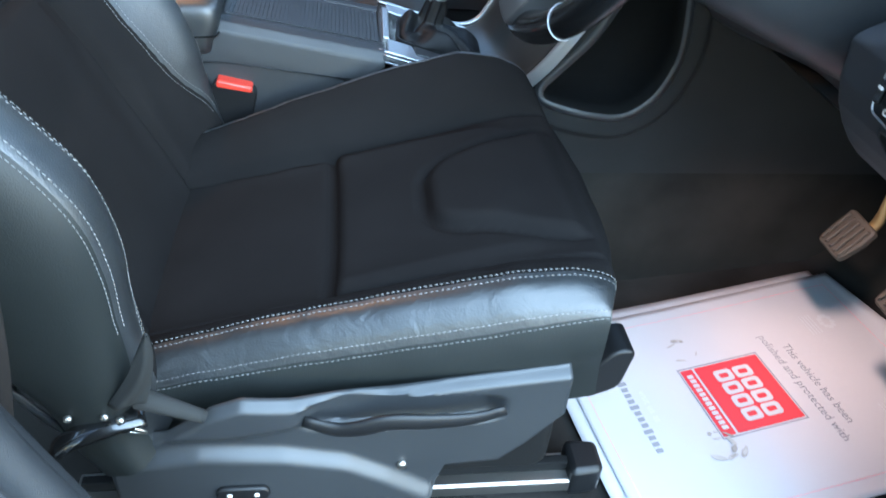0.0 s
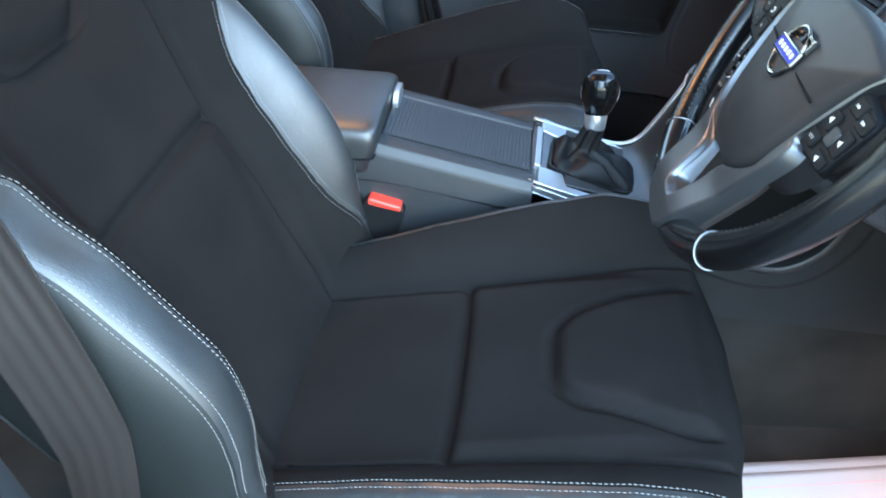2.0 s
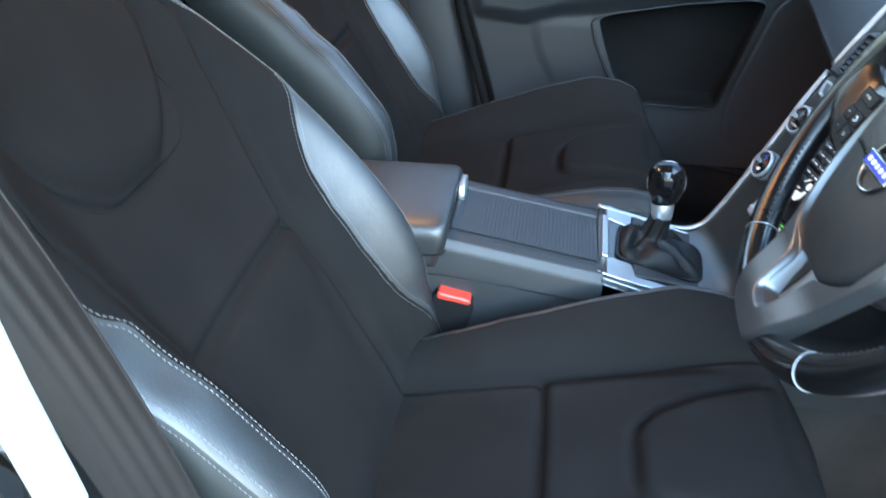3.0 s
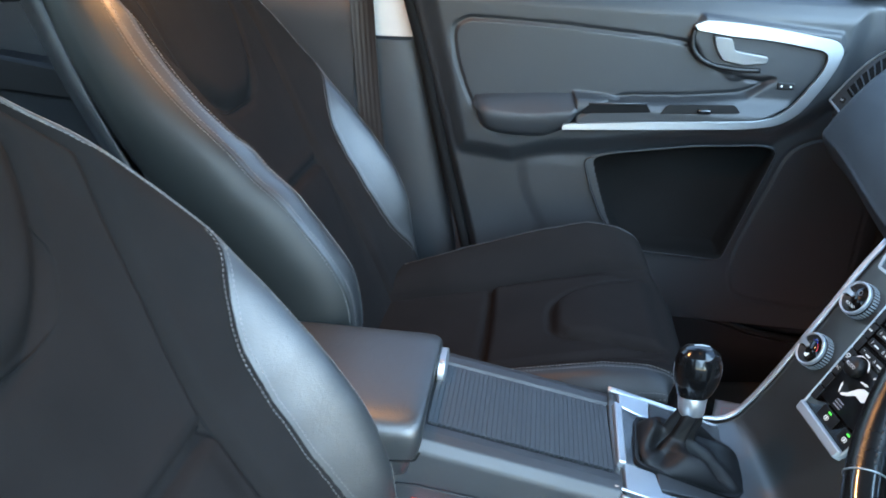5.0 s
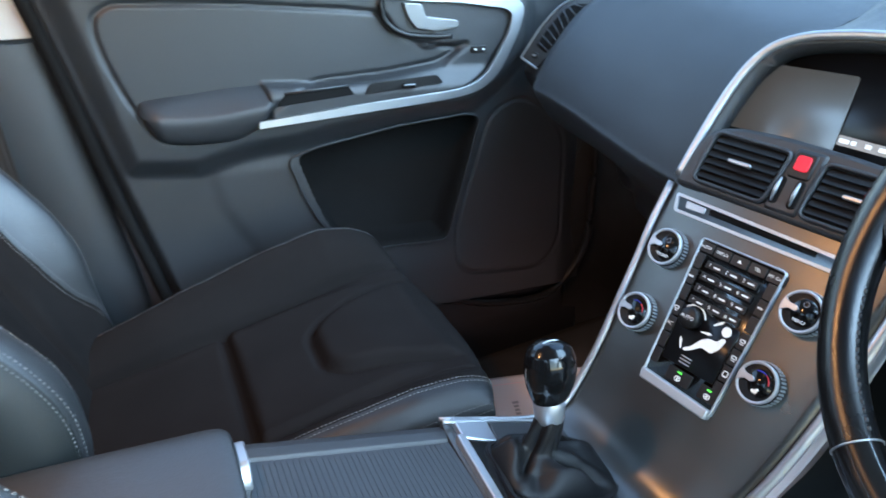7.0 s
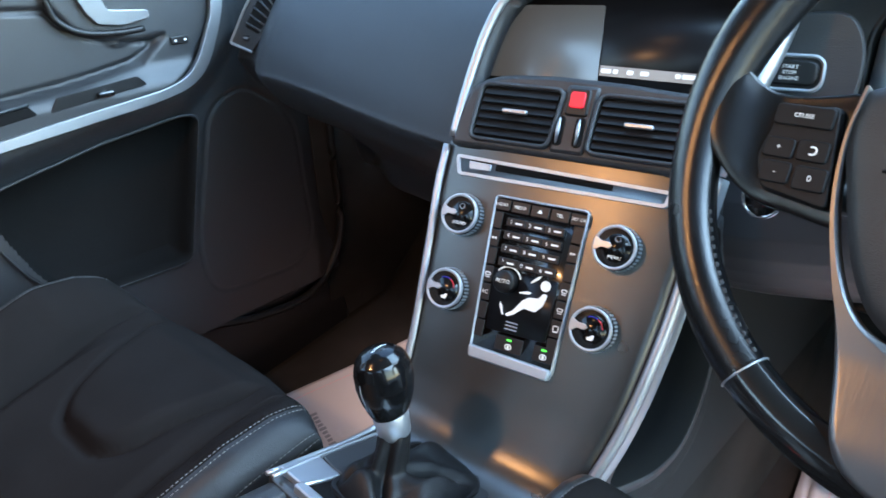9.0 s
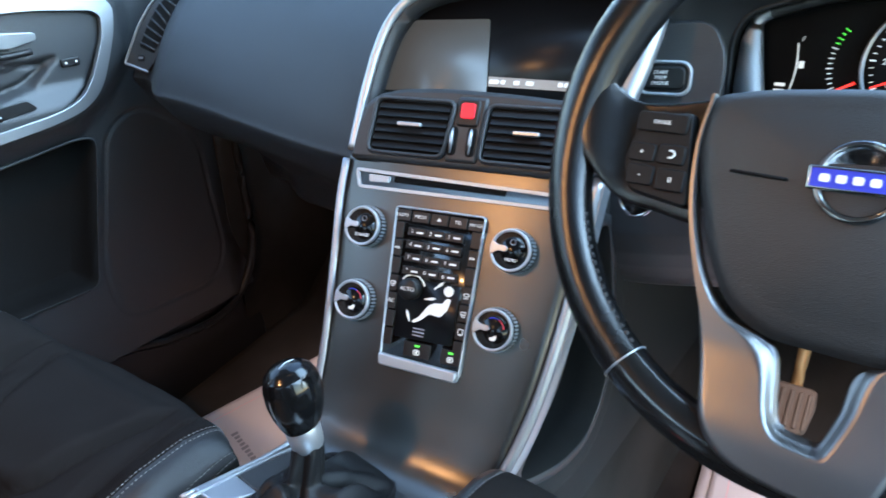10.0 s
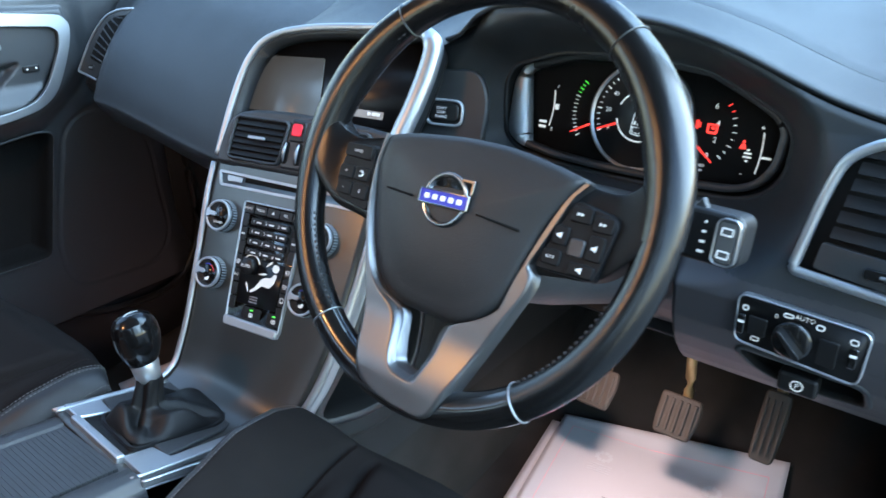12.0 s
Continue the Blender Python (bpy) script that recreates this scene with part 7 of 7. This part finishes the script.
# silver edge round the pad, and the lower spokes
def spoke_half(outer, inner):
    """One half of the silver bracket: a flat strip with crisp edges from the pad's corner down over the rim, rolled in round the opening."""
    o, n = crom([(a, b, 0) for a, b in outer], 90), crom([(a, b, 0) for a, b in inner], 90)

    def fn(u, v):
        w = min(1.0, max(0.0, (v - 0.06) / 0.88))
        p = along(o, u).lerp(along(n, u), w)
        h = 0.0098 + 0.0085 * ease(-0.110, -0.168, p.y)
        h -= 0.0016 * ease(0.07, 0.0, w) + (0.0010 + 0.0055 * ease(-0.095, -0.112, p.y)) * ease(0.80, 1.0, w)
        return TW @ Vector((p.x, p.y, h if 0.03 < v < 0.97 else -0.006))
    return sheet(fn, 110, 34)


part("spoke_trim", spoke_half([(-0.0900, 0.0365), (-0.0930, 0.0040), (-0.0885, -0.035), (-0.0770, -0.073), (-0.0680, -0.097), (-0.0600, -0.126), (-0.0490, -0.164), (-0.0300, -0.180), (-0.0020, -0.1855), (0.0100, -0.1862)],
                              [(-0.0880, 0.0365), (-0.0908, 0.0030), (-0.0852, -0.036), (-0.0720, -0.0725), (-0.0550, -0.095), (-0.0300, -0.1045), (-0.0200, -0.112), (-0.0145, -0.140), (-0.0090, -0.1525), (0.0100, -0.156)]), SPOKE, wheel_t, "satin silver spoke")
part("spoke_trim", spoke_half([(0.1190, 0.0300), (0.1085, 0.0165), (0.0990, -0.008), (0.0925, -0.025), (0.0872, -0.0385), (0.0925, -0.0470), (0.0915, -0.060), (0.0815, -0.085), (0.0665, -0.121), (0.0530, -0.152), (0.0380, -0.183), (0.0100, -0.1862)],
                              [(0.1145, 0.0310), (0.1020, 0.0130), (0.0885, -0.0215), (0.0780, -0.0565), (0.0690, -0.088), (0.0510, -0.1015), (0.0235, -0.1095), (0.0190, -0.135), (0.0135, -0.153), (0.0100, -0.156)]), SPOKE, wheel_t, "satin silver spoke")
# side spokes with the switches
for s in (-1, 1):
    top_edge = crom([(0.088, 0.036, 0), (0.125, 0.029, 0), (0.148, 0.032, 0), (0.171, 0.050, 0)], 30)
    low_edge = crom([(0.086, -0.046, 0), (0.112, -0.042, 0), (0.142, -0.036, 0), (0.173, -0.008, 0)], 30)

    def side(u, v, s=s):
        p = along(top_edge, v).lerp(along(low_edge, v), min(1.0, max(0.0, (u - 0.08) / 0.84)))
        h = 0.0005 + 0.0125 * ease(0.40, 1.0, v) ** 1.5 - 0.006 * abs(2 * u - 1) ** 5
        return TW @ Vector((s * p.x, p.y, h if 0.04 < u < 0.96 else -0.016))
    part("side_spoke", sheet(side, 36, 30), WHEEL_LEATHER if s < 0 else POD, wheel_t)
    b = fillet([(-0.0985, 0.0245), (-0.133, 0.0187), (-0.1395, -0.0125), (-0.132, -0.032), (-0.0895, -0.038)] if s < 0 else [(0.1100, 0.0185), (0.1475, 0.0122), (0.1510, 0.0050), (0.1425, -0.0395), (0.0895, -0.0400)], 0.005, 3)
    pod = part("switch_pod", slab(b if s > 0 else b[::-1], 0.000, 0.0085, TW, 0.0015), POD, wheel_t, bevel=0.002)
    if s < 0:
        keys = [(-0.1172, 0.0146, 0.034, 0.013, "CRUISE"), (-0.1262, -0.0058, 0.018, 0.0125, "+"), (-0.1245, -0.0205, 0.018, 0.0135, "-"), (-0.1068, -0.0052, 0.018, 0.013, ""), (-0.1040, -0.0215, 0.019, 0.0145, "0")]
    else:
        keys = [(0.1194, 0.0075, 0.018, 0.0125, ">"), (0.1387, 0.0039, 0.017, 0.0125, ">"), (0.1070, -0.0109, 0.013, 0.015, "s"), (0.1372, -0.0145, 0.013, 0.019, "s"), (0.1222, -0.0172, 0.0125, 0.0135, " "), (0.1040, -0.0285, 0.016, 0.012, "EXIT"), (0.130, -0.0325, 0.022, 0.010, "s")]
    for x, y, w, h, t in keys:
        k = part("switch_key", slab(rounded(w, h, 0.0025, x, y), 0.008, 0.0105, TW), HARD if t == " " else POD, pod, bevel=0.001)
        m = TW @ Matrix.Translation((x, y, 0.0108)) @ Matrix.Scale(0.75, 4)
        if t in ("CRUISE", "EXIT"):
            writing(t, 0.0048, m, WHITE_MARK, k)
        elif t in ("+", "-", "0"):
            writing(t, 0.007, m, WHITE_MARK, k)
        elif t == ">":
            for dx in (-0.0025, 0.0015):
                part("key_mark", slab([(dx - 0.0015, -0.0018), (dx + 0.002, 0), (dx - 0.0015, 0.0018)], 0, 0.0004, m), WHITE_MARK, k, smooth=False)
        elif t == "s":
            part("key_mark", slab([(-0.0035, -0.0014), (-0.001, -0.0014), (0.002, -0.0034), (0.002, 0.0034), (-0.001, 0.0014), (-0.0035, 0.0014)], 0, 0.0004, m), WHITE_MARK, k, smooth=False)
        elif t == "":
            arcp = [m @ Vector((0.0032 * math.cos(a), 0.0032 * math.sin(a), 0.0002)) for a in np.linspace(-2.2, 2.2, 12)]
            part("key_mark", tube(arcp, 0.0006, 5), WHITE_MARK, k)
# round badge with a blue band
BG = TW @ Matrix.Translation((0.0025, -0.0080, 0.0195))
badge = part("badge", lathe([(0.0225, 0.0), (0.0232, 0.003), (0.0215, 0.0042), (0.0190, 0.0030), (0.0185, 0.0)], BG, 40), BADGE_CHROME, wheel_t, "round chrome badge with a blue band")
part("badge_band", slab(rounded(0.049, 0.0115, 0.001), 0.0, 0.0052, BG @ pose(0, 0, 0, 0, 0, 1.5)), BADGE_BLUE, badge, bevel=0.0006)
bo = rounded(0.0505, 0.0130, 0.001)
part("band_edge", band(bo, shrink(bo, 0.0012), 0.0, 0.0056, BG @ pose(0, 0, 0, 0, 0, 1.5)), BADGE_CHROME, badge)
for k in range(5):
    part("band_mark", slab(rounded(0.0052, 0.0045, 0.0012, -0.0168 + 0.0084 * k, 0), 0.0052, 0.0056, BG @ pose(0, 0, 0, 0, 0, 1.5)), WHITE_MARK, badge, smooth=False)
ar = [(0.013, 0.020), (0.026, 0.020), (0.026, 0.008), (0.0235, 0.008), (0.0235, 0.0172), (0.013, 0.0172)]
part("badge_arrow", slab(ar, 0.0, 0.004, BG), BADGE_CHROME, badge, bevel=0.0006)

# column shroud and stalks behind the wheel
column = thing("steering_column", pose(0.25, -0.38, 0.58), "grey plastic steering column shroud behind the wheel", "steering column")
rings = []
for x, zc, w, h in ((0.125, 0.668, 0.050, 0.042), (0.14, 0.664, 0.060, 0.050), (0.20, 0.640, 0.066, 0.056), (0.27, 0.612, 0.070, 0.058), (0.36, 0.575, 0.074, 0.060), (0.42, 0.55, 0.074, 0.06)):
    rings.append([Vector((x + 0.02 * math.sin(a), -0.381 + w * math.copysign(abs(math.cos(a)) ** 0.6, math.cos(a)), zc + h * math.copysign(abs(math.sin(a)) ** 0.6, math.sin(a)))) for a in np.linspace(0, 2 * math.pi, 28, endpoint=False)])
part("shroud", loft(rings), SOFT, column)
stalk = thing("wiper_stalk", pose(0.18, -0.45, 0.69), "black wiper stalk with a grey rocker at its end", "control stalk")
part("stalk_arm", tube(crom([(0.22, -0.43, 0.655), (0.195, -0.48, 0.672), (0.172, -0.53, 0.688)], 10), [0.010, 0.011, 0.013, 0.014, 0.015, 0.016, 0.017, 0.018, 0.018, 0.018], 14), BLACK, stalk)
SK = dr(0.164, -0.558, 0.702, -12, -4)
part("stalk_head", slab(rounded(0.060, 0.040, 0.009), -0.020, 0.008, SK), BLACK, stalk, bevel=0.004, segs=3)
part("stalk_wheel", slab(rounded(0.014, 0.026, 0.003, -0.020, -0.002), 0.007, 0.012, SK), PIANO, stalk, bevel=0.002)
rock = part("stalk_rocker", slab(rounded(0.016, 0.033, 0.005, 0.020, 0.0), 0.007, 0.012, SK), KEY_GREY, stalk, bevel=0.002)
ro = rounded(0.018, 0.035, 0.006, 0.020, 0.0)
part("rocker_rim", band(ro, shrink(ro, 0.0012), 0.007, 0.0125, SK), DARK_METAL, stalk)
for y in (-0.009, 0.008):
    o = rounded(0.009, 0.006, 0.001, 0.020, y)
    part("rocker_mark", band(o, shrink(o, 0.001), 0.0120, 0.0126, SK), WHITE_MARK, rock, smooth=False)
for k in range(6):
    part("wheel_rib", slab(rounded(0.015, 0.0016, 0.0004, -0.020, -0.013 + 0.0044 * k), 0.0118, 0.0130, SK), HARD, stalk, smooth=False)
part("head_fin", slab([(-0.012, 0.018), (0.000, 0.018), (-0.006, 0.027)], -0.004, 0.004, SK), HARD, stalk, bevel=0.001)
for dx, w in ((-0.026, 0.006), (-0.018, 0.005), (-0.034, 0.004)):
    part("fin_mark", slab(rounded(w, 0.0022, 0.0006, dx, 0.0215), 0.0, 0.0052, SK), WHITE_MARK, stalk, smooth=False)
for k in range(4):
    part("head_mark", slab(rounded(0.002 + 0.001 * k, 0.002, 0.0006, 0.002, 0.011 - 0.0075 * k), 0.008, 0.0086, SK), WHITE_MARK, stalk, smooth=False)
stalk2 = thing("indicator_stalk", pose(0.18, -0.3, 0.65), "black indicator stalk with a chrome-ringed end", "control stalk")
part("stalk_arm", tube(crom([(0.22, -0.33, 0.640), (0.20, -0.27, 0.646), (0.18, -0.222, 0.650)], 10), 0.0125, 14), BLACK, stalk2)
EN = dr(0.172, -0.214, 0.644, 0, 0)
part("stalk_end", lathe([(0.0135, -0.01), (0.0135, 0.004), (0.011, 0.006), (0.001, 0.006)], EN, 24), PIANO, stalk2)
part("end_ring", lathe([(0.0142, 0.001), (0.0142, 0.0050), (0.0118, 0.0062), (0.0116, 0.003)], EN, 28), CHROME, stalk2)

# ---- pedals ----
def pedal(x, y, z, w, h, tilt, ribs, label, arm_top):
    m = basis((x, y, z), (0, -1, 0), Vector((math.sin(radians(tilt)), 0, math.cos(radians(tilt)))), Vector((-math.cos(radians(tilt)), 0, math.sin(radians(tilt)))))
    p = thing("pedal", m, label, "pedal", "pedals")
    part("pad", slab(fillet([(-w * 0.46, -h / 2), (w * 0.40, -h / 2), (w / 2, h * 0.1), (w * 0.46, h / 2), (-w / 2, h / 2), (-w / 2, -h * 0.1)], 0.008), -0.012, 0.0, m), RUBBER, p, bevel=0.003)
    for k in range(ribs):
        xx = -w * 0.36 + w * 0.72 * k / (ribs - 1)
        part("rib", slab(rounded(w * 0.09, h * 0.78, 0.002, xx, 0), 0, 0.0045, m), RUBBER, p, bevel=0.0015)
    part("arm", tube(crom([m @ Vector((0, h * 0.3, -0.012)), m @ Vector((0, h * 0.8, -0.015)), Vector(arm_top)], 12), 0.008, 10), BRASS, p, "brass-coloured steel arm")
    return p


pedal(0.590, -0.418, 0.205, 0.066, 0.066, 35, 5, "worn ribbed rubber brake pedal on a brass-coloured arm", (0.60, -0.415, 0.46))
pedal(0.572, -0.290, 0.215, 0.062, 0.064, 35, 5, "worn ribbed rubber clutch pedal on a brass-coloured arm", (0.60, -0.30, 0.46))
pedal(0.600, -0.548, 0.240, 0.038, 0.105, 30, 4, "long black ribbed accelerator pedal hung under the dashboard", (0.68, -0.55, 0.45))

# ---- seat belts of the front seats ----
def seat_belt(points, label, side):
    """A strap that hangs along points, with its anchor at the foot."""
    base = Vector(points[-1])
    belt = thing("seat_belt", Matrix.Translation(base), label, "seat belt", "front seat belts")
    line_ = crom(points, 60)

    def strap(u, v):
        p = along(line_, u)
        d = (along(line_, min(1, u + 0.02)) - along(line_, max(0, u - 0.02))).normalized()
        across = Vector(side)
        across = (across - d * across.dot(d)).normalized()
        curl = 0.006 * math.sin(3 * u + 1) * (v - 0.5) ** 2 * 4
        return p + across * (v - 0.5) * 0.047 + d.cross(across) * (curl + 0.0003 * math.cos(31.4 * v))

    part("webbing", sheet(strap, 60, 40), WEBBING, belt, thick=0.0012)
    part("floor_anchor", slab(fillet([(-0.020, -0.018), (0.020, -0.018), (0.024, 0.016), (-0.024, 0.016)], 0.006), -0.004, 0.004, basis(base + Vector((0, 0, -0.01)), Vector((1, 0, 0)), Vector((-0.1, 0, 0.99)).normalized(), Vector((0, -1, 0)))), BLACK, belt, bevel=0.003)
    return belt


seat_belt([(-0.570, -0.668, 1.13), (-0.508, -0.668, 0.93), (-0.460, -0.668, 0.80), (-0.438, -0.667, 0.73), (-0.419, -0.667, 0.66), (-0.403, -0.667, 0.59), (-0.391, -0.667, 0.52), (-0.389, -0.667, 0.47), (-0.402, -0.674, 0.36), (-0.430, -0.692, 0.215)],
          "dark brown seat belt webbing hanging beside the driver seat", (0.72, 0.68, 0.1))
seat_belt([(-0.585, 0.695, 1.13), (-0.562, 0.728, 0.90), (-0.551, 0.733, 0.76), (-0.547, 0.733, 0.70), (-0.535, 0.732, 0.55), (-0.515, 0.728, 0.38), (-0.495, 0.715, 0.215)],
          "dark seat belt webbing hanging along the passenger side pillar", (1, 0, 0))

# ---- paper mats in the footwells ----
def paper_mat(cx, cy, ang, label, second, hx=0.190, up0=-0.222, up1=0.272):
    """A printed paper mat that follows the floor; ang: degrees its right-hand edge turns forward."""
    e = Vector((math.sin(radians(ang)), -math.cos(radians(ang)), 0))
    f = Vector((math.cos(radians(ang)), math.sin(radians(ang)), 0))

    def at(r, u, lift=0.0):
        p = Vector((cx, cy, 0)) + e * r + f * u
        p.z = z_floor(p.x) + 0.010 + 0.004 * noise.noise(Vector((r * 5, u * 5, cx))) + lift
        return p

    t = thing("paper_mat", pose(cx, cy, 0.005), label, "paper mat", "paper floor mats")

    def body(u, v):
        r, w = -hx + 2 * hx * v, up0 + (up1 - up0) * u
        return at(r, w)

    part("sheet", sheet(body, 60, 40), PAPER, t, thick=0.0006)
    if second:
        part("under_sheet", sheet(lambda u, v: at((-hx + 2 * hx * v) * 0.995 - 0.024, up0 + (up1 - up0) * u * 1.0 - 0.020, -0.003) + e * 0.006 * u, 50, 30), PAPER, t, thick=0.0006)

    def line(a, b, w, mm, name):
        n = 24
        d = Vector((b[0] - a[0], b[1] - a[1])).normalized()
        q = Vector((-d.y, d.x)) * w / 2
        bm = bmesh.new()
        rows = []
        for k in range(n + 1):
            c = Vector(a).lerp(Vector(b), k / n)
            rows.append([bm.verts.new(at(c.x - q.x, c.y - q.y, 0.0012)), bm.verts.new(at(c.x + q.x, c.y + q.y, 0.0012))])
        for r0, r1 in zip(rows, rows[1:]):
            bm.faces.new((r0[0], r1[0], r1[1], r0[1]))
        part(name, bm, mm, t, smooth=False)

    bx = hx - 0.025
    for a, b in (((-bx, up0 + 0.016), (bx, up0 + 0.016)), ((bx, up0 + 0.016), (bx, up1 - 0.024)), ((bx, up1 - 0.024), (-bx, up1 - 0.024)), ((-bx, up1 - 0.024), (-bx, up0 + 0.016))):
        line(a, b, 0.0011, PINK_INK, "border_line")

    def laid(name, bm, mm, r, u, lift=0.0012):
        """Lays flat artwork on the sheet, its centre at (r, u)."""
        for v in bm.verts:
            v.co = at(r + v.co.x, u + v.co.y * (0.81 if "emblem" in name else 1.0), lift + v.co.z)
        return part(name, bm, mm, t, smooth=False)

    def letters(text, size, r, u, mm):
        ob = writing(text, size, Matrix(), mm)
        bm = bmesh.new()
        bm.from_mesh(ob.data)
        bpy.data.objects.remove(ob)
        bmesh.ops.triangulate(bm, faces=bm.faces)
        laid("lettering", bm, mm, r, u, 0.0016)

    # plain red emblem with white bars in place of its lettering
    laid("emblem_line", band([(-0.0645, -0.0785), (0.0645, -0.0785), (0.0645, 0.0785), (-0.0645, 0.0785)], [(-0.0628, -0.0768), (0.0628, -0.0768), (0.0628, 0.0768), (-0.0628, 0.0768)], 0, 0.0003), GREY_INK, 0, 0)
    laid("emblem", slab([(-0.0605, -0.048), (0.0605, -0.048), (0.0605, 0.0745), (-0.0605, 0.0745)], 0, 0.0003), RED_INK, 0, 0)
    laid("emblem", slab([(-0.0605, -0.0745), (0.0605, -0.0745), (0.0605, -0.0525), (-0.0605, -0.0525)], 0, 0.0003), RED_INK, 0, 0)
    for y in (0.031, -0.006):
        for k in range(4):
            laid("emblem_bar", band(rounded(0.0215, 0.033, 0.006, -0.036 + 0.0242 * k, y), rounded(0.0085, 0.017, 0.003, -0.036 + 0.0242 * k, y), 0.0007, 0.0012), PAPER, 0, 0)
    for k in range(12):
        laid("emblem_bar", slab(rounded(0.0062, 0.0105, 0.001, -0.047 + 0.00855 * k, -0.0635), 0.0007, 0.0012), PAPER, 0, 0)
    letters("This vehicle has been", 0.0178, 0.011, 0.1125, GREY_INK)
    letters("polished and protected with", 0.0178, 0.010, 0.0890, GREY_INK)
    letters("visit us at", 0.0150, -0.016, -0.1300, LIGHT_INK)
    for k in range(16):
        laid("address_bar", slab(rounded(0.0068, 0.0095 if k % 4 else 0.013, 0.001, -0.086 + 0.0108 * k, -0.0), 0, 0.0003), GREY_INK, -0.020, -0.1510)
    # dried mud from shoes
    dirt = random.Random(int(cx * 1000))
    for r0, u0, n_ in ((0.074, -0.072, 14), (-0.098, -0.044, 6)):
        for k in range(n_):
            a, rad = dirt.uniform(-0.6, 3.6), dirt.uniform(0.012, 0.026)
            c = Vector((r0 + rad * math.cos(a), u0 + 1.3 * rad * math.sin(a)))
            w, h = dirt.uniform(0.001, 0.004), dirt.uniform(0.003, 0.011)
            o = [(c.x + w * math.cos(q) * math.cos(a) - h * math.sin(q) * math.sin(a) + dirt.uniform(-0.0006, 0.0006), c.y + w * math.cos(q) * math.sin(a) + h * math.sin(q) * math.cos(a)) for q in np.linspace(0, 6.283, 11, endpoint=False)]
            laid("mud_smear", slab(o, 0, 0.0003), MUD if k % 3 else MUD_DARK, 0, 0, 0.0022)
    for s in (-1, 1):
        for k in range(9):
            a = k * 0.7
            laid("crest_mark", slab(fillet([(0.012 * math.cos(a) + dx, 0.009 * math.sin(a) + dy) for dx, dy in ((-0.004, -0.003), (0.003, -0.004), (0.004, 0.003), (-0.002, 0.004))], 0.001, 1), 0, 0.0003), LIGHT_INK, s * 0.090, 0.200)
        for k in range(4):
            laid("crest_bar", slab(rounded(0.040, 0.0016, 0.0004, 0, -0.019 - 0.005 * k), 0, 0.0003), LIGHT_INK, s * 0.090, 0.200)
    return t


paper_mat(0.4176, -0.4175, 8.1, "white printed paper mat with red emblem in the driver footwell", True)
paper_mat(0.392, 0.400, -17, "white printed paper mat with red emblem in the passenger footwell", False)
